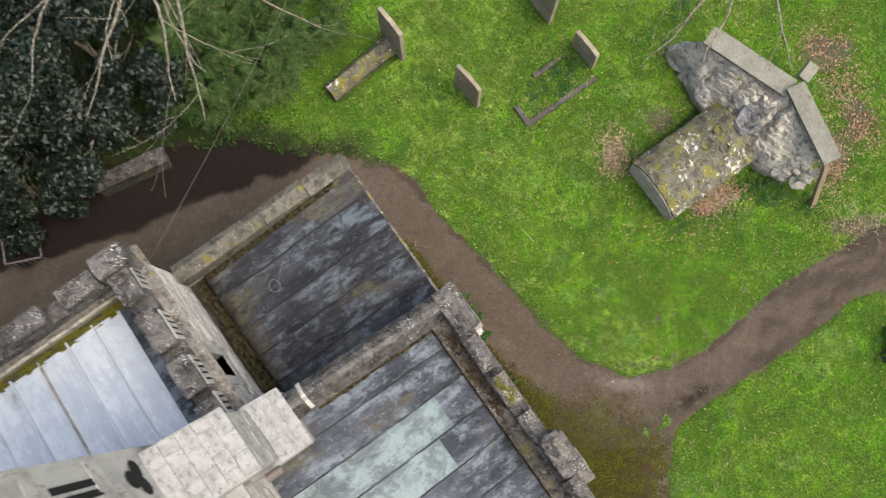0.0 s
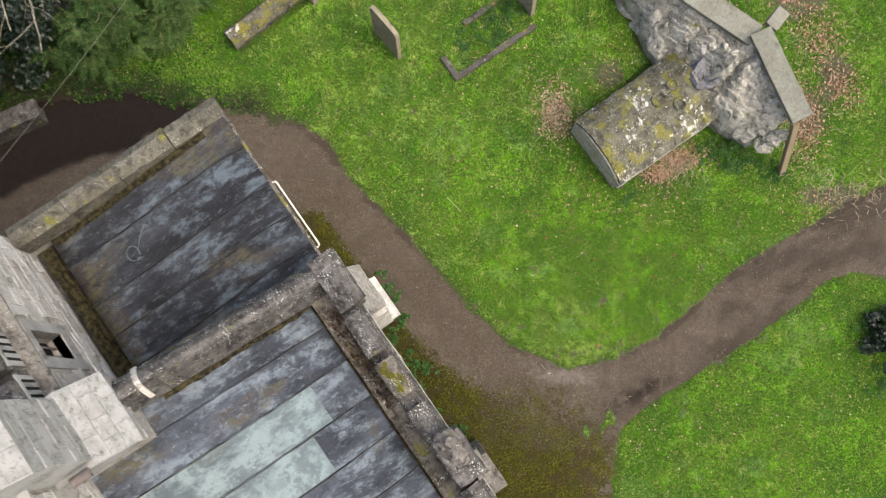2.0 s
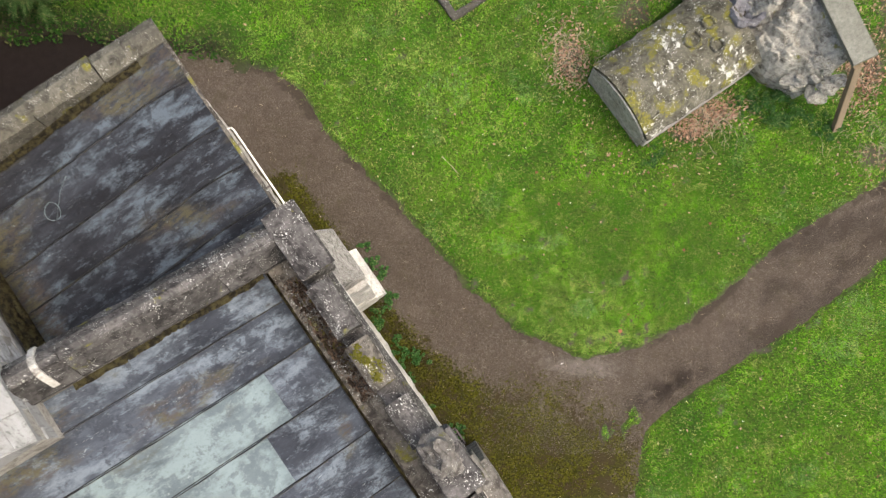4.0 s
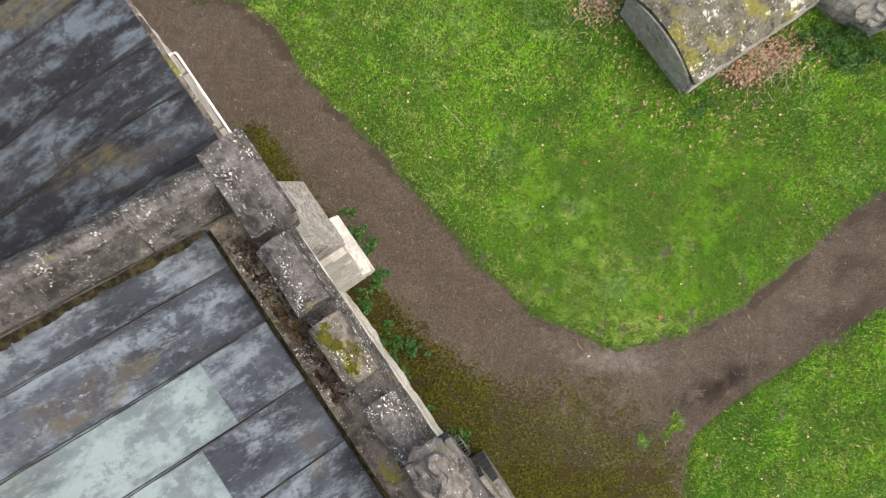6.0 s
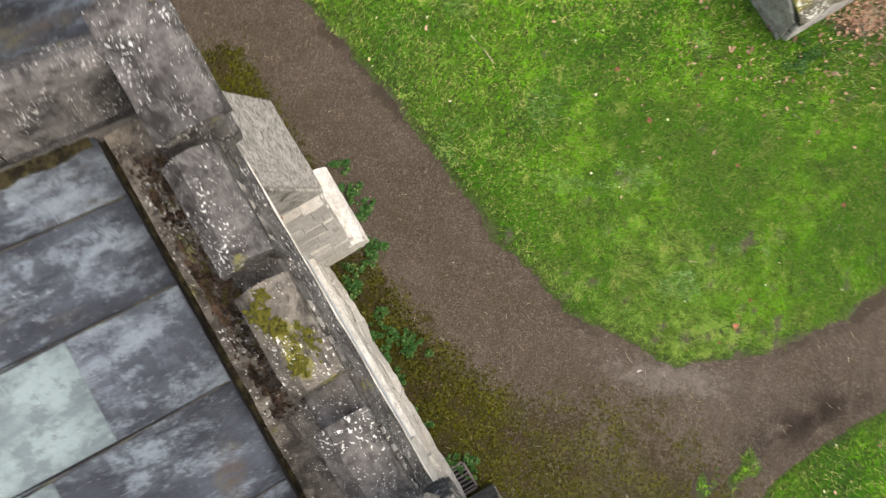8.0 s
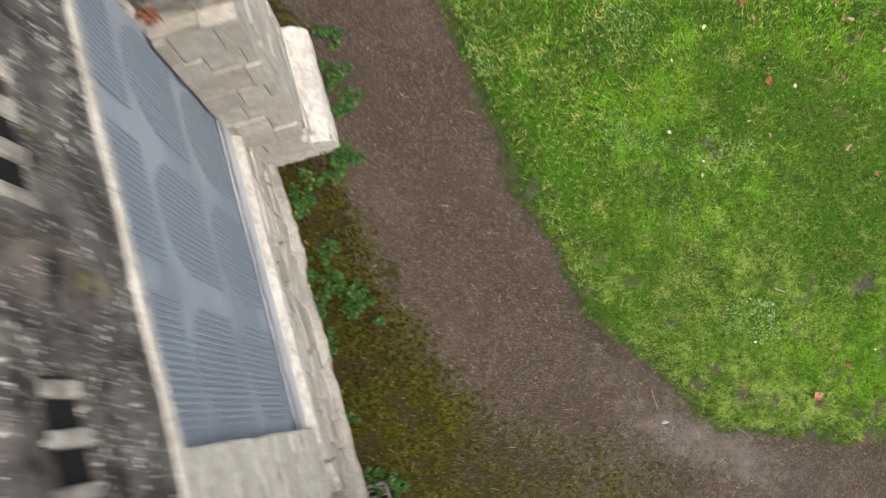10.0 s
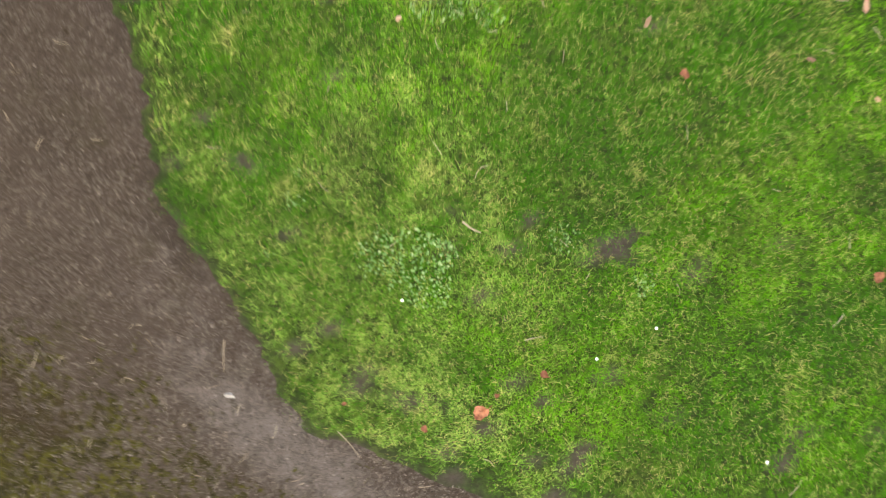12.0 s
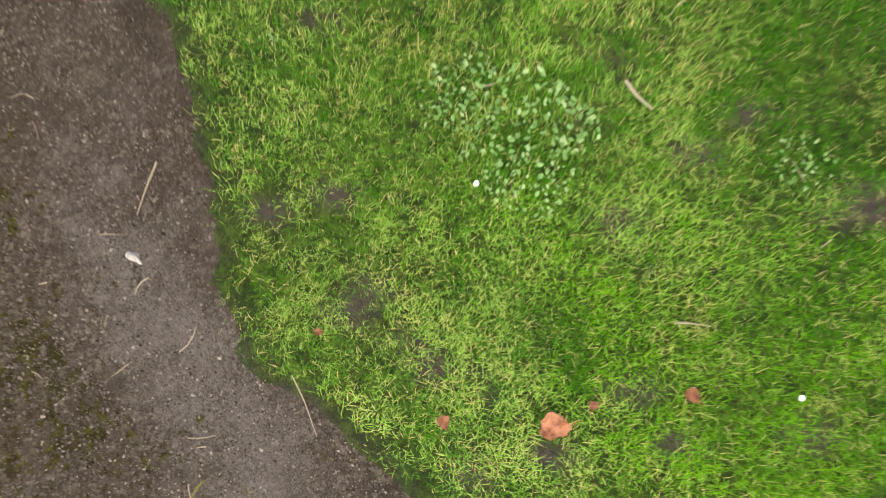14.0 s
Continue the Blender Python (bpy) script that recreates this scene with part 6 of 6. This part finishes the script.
x, y, r = scatter(420000, 0.0, 8.5, -2.5, 7.0, 8)
keep = (lawn_distance(x, y) > 0.08) & (fractal(x, y, 2.1, 88, 4) - 0.2 * np.exp(-((x - 3.9) ** 2 + (y - 0.45) ** 2) / 0.08) + 0.24 * np.exp(-((x - 3.71) ** 2 + (y - 1.17) ** 2) / 0.05) + 0.16 * np.exp(-((x - 3.84) ** 2 + (y - 0.94) ** 2) / 0.02) + 0.16 * np.exp(-((x - 4.44) ** 2 + (y - 1.13) ** 2) / 0.02) > 0.66) & (r.random(len(x)) < 0.7)
for poly in GRAVES:
    keep &= ~inside(x, y, poly)
x, y = x[keep], y[keep]
tagged(part("clover", leaflets("clover", x, y, turf_height(x, y) + 0.024 + 0.014 * r.random(len(x)), 0.0034 + 0.0022 * np.exp(-((x - 3.71) ** 2 + (y - 1.17) ** 2) / 0.06), r), CLOVER), "pale clover and daisy leaves in the lawn", "clover", kind="stuff")

# leaf litter round the tomb and monument
pts = []
for cx, cy, sx, sy, n in ((4.85, 3.3, 0.45, 0.2, 90), (3.55, 4.85, 0.18, 0.30, 420), (5.75, 4.05, 0.26, 0.14, 480), (5.35, 3.75, 0.16, 0.10, 300), (7.95, 4.7, 0.2, 0.4, 800), (8.3, 6.2, 0.25, 0.3, 500), (8.7, 5.4, 0.2, 0.25, 400), (7.9, 7.2, 0.4, 0.3, 500), (3.9, 3.7, 0.7, 0.6, 45), (6.4, 8.2, 0.7, 0.4, 200), (7.0, -0.6, 1.4, 1.0, 70), (3.5, 5.6, 1.6, 0.6, 90), (5.0, 2.6, 1.8, 0.8, 45), (1.6, 4.6, 1.6, 0.8, 34), (2.4, 6.3, 0.4, 0.4, 50), (8.3, 3.2, 0.5, 0.2, 160), (4.6, 5.5, 0.3, 0.4, 130)):
    pts += [(rng.normal(cx, sx), rng.normal(cy, sy)) for i in range(n)]
x, y = np.array(pts).T
keep = (lawn_distance(x, y) > 0.05) & (np.hypot(x - 4.1, y - 0.9) > 1.3)
for poly in GRAVES[:2]:
    keep &= ~inside(x, y, poly)
x, y = x[keep], y[keep]
tagged(part("leaf_litter", leaflets("leaf_litter", x, y, turf_height(x, y) + 0.036, 0.0135, rng, 7, 0.9), DEAD_LEAF), "scattered brown and orange fallen leaves", "leaves", kind="stuff")

x, y, r = scatter(520, -1.5, 9.5, -3.5, 7.5, 57)
keep = (lawn_distance(x, y) > 0.1) & (fractal(x, y, 0.8, 58, 3) + 0.1 * (y < 0) > 0.47) & (np.hypot(x - 4.1, y - 0.9) > 1.6)
for poly in GRAVES:
    keep &= ~inside(x, y, poly)
x, y = x[keep], y[keep]
tagged(part("leaf_litter", leaflets("leaf_litter", x, y, turf_height(x, y) + 0.042, 0.006 + 0.006 * r.random(len(x)) ** 2, r, 6, 0.5), PALE_LEAF), "pale yellow fallen leaves and petals in the grass", "leaves", kind="stuff")


def fallen_leaf(x, y, size, turn, label):
    """One curled leaf with a lobed edge."""
    bm = bmesh.new()
    rings = []
    for i, f in enumerate((0.0, 0.35, 0.7, 1.0)):
        row = []
        for j in range(20):
            a = 2 * math.pi * j / 20
            rad = size * f * (1 + (0.12 * math.cos(3 * a + turn) + 0.05 * math.cos(7 * a + 1) + 0.05 * math.cos(13 * a)) * f)
            row.append(bm.verts.new((rad * math.cos(a), rad * math.sin(a) * 0.85, 0.28 * size * f * f * (1 + math.sin(3 * a + turn)) * 0.8)))
            if i == 0:
                break
        rings.append(row)
    for j in range(20):
        bm.faces.new((rings[0][0], rings[1][j], rings[1][(j + 1) % 20]))
        for p, q in zip(rings[1:], rings[2:]):
            bm.faces.new((p[j], q[j], q[(j + 1) % 20], p[(j + 1) % 20]))
    v, f = tube([(size * 0.9, 0, 0.01), (size * 1.3, 0.1 * size, 0.012), (size * 1.7, 0.3 * size, 0.008)], [0.0015, 0.0012, 0.001], 4)
    vs = [bm.verts.new(p) for p in v]
    for q in f:
        bm.faces.new([vs[i] for i in q])
    ob = part("fallen_leaf", bm, ORANGE_LEAF if "orange" in label else RUSSET_LEAF, smooth=True)
    ob.matrix_world = pose(x, y, float(turf_height(np.array([x]), np.array([y]))[0]) + 0.030, 6, -5, turn * 57)
    return tagged(ob, label, "leaf", "fallen leaves on the lawn")


fallen_leaf(4.243, 0.685, 0.030, 1.0, "curled orange-pink fallen leaf on the grass")
for i, (x, y, s) in enumerate(((4.365, 0.932, 0.016), (4.26, 0.77, 0.010), (4.099, 0.519, 0.014), (3.795, 0.431, 0.009), (3.35, 2.57, 0.028), (3.02, 3.05, 0.025), (5.2, 1.9, 0.022), (4.2, 2.2, 0.02), (5.6, 2.3, 0.024))):
    fallen_leaf(x, y, s, i * 1.3, "small russet fallen leaf on the grass")


def daisy(x, y):
    bm = bmesh.new()
    for i in range(13):
        a = 2 * math.pi * i / 13
        q = [(0.0018, -0.0008), (0.0055, -0.0012), (0.0055, 0.0012), (0.0018, 0.0008)]
        bm.faces.new([bm.verts.new((u * math.cos(a) - v * math.sin(a), u * math.sin(a) + v * math.cos(a), 0.001 + 0.15 * u)) for u, v in q])
    ob = part("daisy", bm, PETAL)
    centre = bmesh.new()
    bmesh.ops.create_icosphere(centre, subdivisions=1, radius=0.002)
    part("centre", centre, YELLOW, ob, "yellow centre")
    ob.matrix_world = pose(x, y, float(turf_height(np.array([x]), np.array([y]))[0]) + 0.045, 10, 8, 0)
    return tagged(ob, "small white daisy in the grass", "flower", "daisies in the lawn")


first = daisy(3.765, 0.875)
for x, y in ((4.496, 1.085), (4.62, 1.30), (3.1, 1.9), (5.2, 1.1), (2.6, 3.3), (6.0, -0.6), (6.6, -0.3), (5.4, -1.2)):
    copy_thing(first, pose(x, y, float(turf_height(np.array([x]), np.array([y]))[0]) + 0.045, 10, -8, 40 * x))

# straws and twigs on the path and lawn, stone chips on the path
def straws(name, n, x0, x1, y0, y1, length, radius, seed, test):
    x, y, r = scatter(n, x0, x1, y0, y1, seed)
    keep = test(x, y, r)
    pieces = []
    for px_, py_ in zip(x[keep], y[keep]):
        a, ln = r.uniform(0, 6.28), length * r.uniform(0.4, 1.5)
        bend = r.normal(0, 0.35)
        z = 0.008 + (max(0.0, float(turf_height(np.array([px_]), np.array([py_]))[0])) if test is on_lawn else 0)
        pts = [(px_ + ln * f * math.cos(a + bend * f), py_ + ln * f * math.sin(a + bend * f), z + 0.004) for f in (0, 0.35, 0.7, 1.0)]
        pieces.append(tube(pts, [radius, radius, radius * 0.8, radius * 0.4], 4))
    return joined(pieces, name)


def on_lawn(x, y, r):
    return lawn_distance(x, y) > 0.1


def on_path(x, y, r):
    u, v = CU * x - SU * y, SU * x + CU * y
    return (lawn_distance(x, y) < -0.02) & ((v > 0.95) | (u < -4.4))


tagged(part("straws", straws("straws", 1600, -2, 9, -2.5, 5, 0.045, 0.0016, 14, on_path), STRAW), "dry straws and twigs lying on the path", "straw", kind="stuff")
tagged(part("straws", straws("straws", 500, -1, 9, -2.5, 7, 0.06, 0.0018, 15, on_lawn), STRAW), "dry straws lying in the grass", "straw", kind="stuff")
x, y, r = scatter(50000, -2.0, 8.5, -2.6, 5.0, 16)
keep = on_path(x, y, r)
near = np.hypot(x - 3.1, y + 0.1) < 1.3 + 0.5 * r.random(len(x))
keep &= near | (r.random(len(x)) < 0.12)
x, y = x[keep], y[keep]
tagged(part("gravel", leaflets("gravel", x, y, 0.004 + 0.002 * r.random(len(x)), 0.0034, r, 5, 0.3, 0.7), CHIP), "small pale stone chips on the path", "gravel", kind="stuff")

x, y, r = scatter(120000, 2.2, 4.6, -1.1, 0.65, 17)
keep = (lawn_distance(x, y) < 0.03) & (SU * x + CU * y > 0.95) & (r.random(len(x)) < 0.25 + 0.9 * fractal(x, y, 4.0, 18, 3))
x, y = x[keep], y[keep]
tagged(part("gravel", leaflets("gravel", x, y, 0.005 + 0.003 * r.random(len(x)), 0.0009 + 0.0018 * r.random(len(x)) ** 3, r, 5, 0.3, 0.7), CHIP), "fine pale grit worn into the path", "gravel", kind="stuff")


def twig(points, radius, label):
    m = joined([tube(points, [radius * f for f in np.linspace(1, 0.5, len(points))], 6)], "twig")
    return tagged(part("twig", m, STRAW), label, "twig")


twig([(3.25, 0.37, 0.012), (3.289, 0.31, 0.014), (3.32, 0.265, 0.012)], 0.0022, "pale bent twig at the path's edge")
twig([(4.235, 1.0, 0.05), (4.252, 1.02, 0.055), (4.285, 1.05, 0.05)], 0.003, "short dry stem in the grass")
twig([(3.80, 0.33, 0.014), (3.88, 0.315, 0.02), (3.953, 0.291, 0.014)], 0.0018, "thin dry stem at the path's edge")
twig([(3.79, 1.255, 0.055), (3.83, 1.25, 0.06), (3.872, 1.256, 0.055)], 0.005, "short broken stick in the grass")
twig([(1.60, 3.28, 0.05), (1.75, 3.13, 0.055), (1.84, 3.02, 0.05)], 0.010, "pale straight stick on the lawn")
bm = bmesh.new()
bmesh.ops.create_icosphere(bm, subdivisions=2, radius=0.014)
for v in bm.verts:
    v.co.x *= 1.25
    v.co.z *= 0.45
stone = part("pebble", roughen(roughen(bm, 0.010, 45), 0.004, 120), PALE_STONE)
stone.location = (3.392, 0.207, 0.008)
tagged(stone, "white pebble on the path", "stone")


# ---- weeds along the wall's foot ----
def weed(x, y, size, seed, label="leafy green weed at the wall's foot"):
    rnd = random.Random(seed)
    ob = empty("weed", label, "weed", pose(x, y, 0.0), "weeds along the church wall")
    clumps = [(rnd.gauss(0, 0.6) * size, rnd.gauss(0, 0.6) * size, size * rnd.uniform(0.10, 0.5), size * rnd.uniform(0.12, 0.38)) for i in range(16)]
    part("leaves", leaf_cloud("leaves", clumps, int(160 + 3800 * size), 0.015, 1.9, seed), WEED, ob)
    return ob


for i, (x, y, s) in enumerate(((0.64, 0.80, 0.14), (0.86, 1.16, 0.12), (0.92, 0.32, 0.10), (1.27, 0.26, 0.10), (1.10, 0.35, 0.09), (0.58, 1.68, 0.10), (1.72, -0.78, 0.09), (1.92, -0.8, 0.09), (0.80, 1.02, 0.07), (0.70, 1.45, 0.07),
                               (1.02, 0.12, 0.06), (1.30, -0.3, 0.06), (4.85, 3.35, 0.18), (6.45, 4.1, 0.3), (6.9, 3.95, 0.22), (7.4, 3.75, 0.18), (2.75, 6.65, 0.3), (5.1, 7.9, 0.3), (2.3, 6.45, 0.25), (2.5, 6.25, 0.22), (1.9, 6.2, 0.2), (6.7, 4.3, 0.3), (6.2, 4.15, 0.2), (0.98, 0.55, 0.06), (1.18, -0.05, 0.06), (1.45, -0.45, 0.06), (0.45, 1.9, 0.08), (0.74, 1.56, 0.06))):
    weed(x, y, s, 200 + i, "leafy green weed at the wall's foot" if i < 12 or i > 22 else "nettles and weeds in the grass")

shrub("holly", "small dark bush with russet leaves at its foot", "shrub", 9.4, 0.75, 0.6, 0.8, HOLLY, 2500, 0.05, 41)
weed(9.0, 1.15, 0.25, 240, "grey-green weeds beside a small bush")
weed(9.2, 0.1, 0.25, 241, "grey-green weeds beside a small bush")

# a dead fern in the corner of wall and buttress, leaf scraps in the gutter
fern = empty("dead_fern", "russet dead fern rooted in a wall joint", "fern", CHURCH @ pose(-0.49, 0.86, 2.75))
part("leaves", leaf_cloud("leaves", [(-0.02, 0, 0.0, 0.035), (0.0, 0.02, -0.04, 0.03)], 60, 0.016, 2.4, 71), RUSSET_LEAF, fern)
r = np.random.default_rng(72)
u, v = r.uniform(-0.72, 0.8, 900), r.normal(0.575, 0.05, 900)
scraps = leaflets("leaf_scraps", u, v, 4.455 + 0.025 * r.random(900), 0.007, r, 5, 1.0)
scraps.transform(CHURCH)
tagged(part("leaf_scraps", scraps, DEBRIS), "brown leaf scraps lying in the parapet gutter", "leaves", kind="stuff")

# round cover in the path, drain at the wall's foot
cover = empty("stopcock_cover", "round worn iron cover sunk in the path", "cover", pose(3.945, 0.04, -0.006))
ring = tube([(0.07 * math.cos(t), 0.07 * math.sin(t), 0) for t in np.linspace(0, 2 * math.pi, 33)], [0.009] * 33, 6)
part("rim", joined([ring], "rim"), KERB_STONE, cover, smooth=True)
drain = empty("drain", "dark iron drain grating at the wall's foot", "drain", CHURCH @ pose(1.80, 0.98, 0.0))
for x0, x1, y0, y1 in ((-0.14, 0.14, -0.09, -0.07), (-0.14, 0.14, 0.07, 0.09), (-0.14, -0.12, -0.09, 0.09), (0.12, 0.14, -0.09, 0.09)):
    part("rim", box(x0, x1, y0, y1, 0.0, 0.05), IRON, drain)
for i in range(6):
    part("bar", box(-0.10 + i * 0.04 - 0.006, -0.10 + i * 0.04 + 0.006, -0.07, 0.07, 0.03, 0.042), IRON, drain)
part("pit", box(-0.12, 0.12, -0.07, 0.07, 0.012, 0.018), SHADE_BLACK, drain)

# moss tufts on the path's mossy margin
x, y, r = scatter(60000, -1.5, 4.8, -2.4, 4.2, 26)
u, v = CU * x - SU * y, SU * x + CU * y
mask = smooth(v, 1.60 + 0.28 * np.clip(u, -0.35, 3), 1.08 + 0.16 * np.clip(u, -0.35, 3)) * smooth(u, -3.5, -2.5) + 0.6 * np.exp(-(((x - 3.9) / 0.85) ** 2 + ((y + 1.15) / 0.75) ** 2))
keep = (v > 0.92) & (lawn_distance(x, y) < 0) & (mask * (0.3 + fractal(x, y, 5.5, 91, 4)) + 0.35 * (fractal(x, y, 19, 95, 2) - 0.5) > 0.52)
x, y = x[keep], y[keep]
tagged(part("moss", leaflets("moss", x, y, 0.007 + 0.008 * r.random(len(x)), 0.0085, r, 6, 0.6, 0.5), MOSS_TUFT), "olive moss tufts along the wall's foot", "moss", kind="stuff")

# low leafy undergrowth between the path and the trees
x, y, r = scatter(52000, -10, -1.2, 3.2, 9.0, 36)
d = lawn_distance(x, y)
keep = (d > -0.06) & (r.random(len(x)) < np.clip(smooth(x + 0.6 * (y - 6), -2.4, -5.0) + 0.7 * smooth(d, 0.5, 0.05) * smooth(x, -1.2, -2.2), 0, 1)) & (fractal(x, y, 3.0, 97, 3) > 0.50)
x, y = x[keep], y[keep]
tagged(part("undergrowth", leaflets("undergrowth", x, y, 0.02 + 0.06 * r.random(len(x)), 0.017, r, 6, 0.6), IVY), "low leafy undergrowth at the edge of the path", "undergrowth", kind="stuff")

# dry stems heaped beside the tomb and along the far path's edge
def dry_heap(cx, cy, sx, sy, n, seed):
    r = np.random.default_rng(seed)
    pieces = []
    for i in range(n):
        x, y, a, ln = r.normal(cx, sx), r.normal(cy, sy), r.uniform(0, 6.28), r.uniform(0.08, 0.25)
        pts = [(x + ln * f * math.cos(a + 0.5 * f), y + ln * f * math.sin(a + 0.5 * f), 0.05 + 0.05 * math.sin(3 * f) * r.random()) for f in (0, 0.33, 0.66, 1.0)]
        pieces.append(tube(pts, [0.003, 0.003, 0.0025, 0.0015], 4))
    return joined(pieces, "dry_stems")


for cx, cy, sx, sy, n, seed in ((5.60, 3.90, 0.24, 0.16, 260, 51), (3.50, 4.90, 0.2, 0.28, 240, 52), (8.0, 4.8, 0.25, 0.45, 160, 55), (8.6, 3.5, 0.6, 0.25, 200, 53), (8.4, 6.4, 0.5, 0.5, 90, 54)):
    tagged(part("dry_stems", dry_heap(cx, cy, sx, sy, n, seed), STRAW), "tangle of pale dry stems on the grass", "straw", kind="stuff")
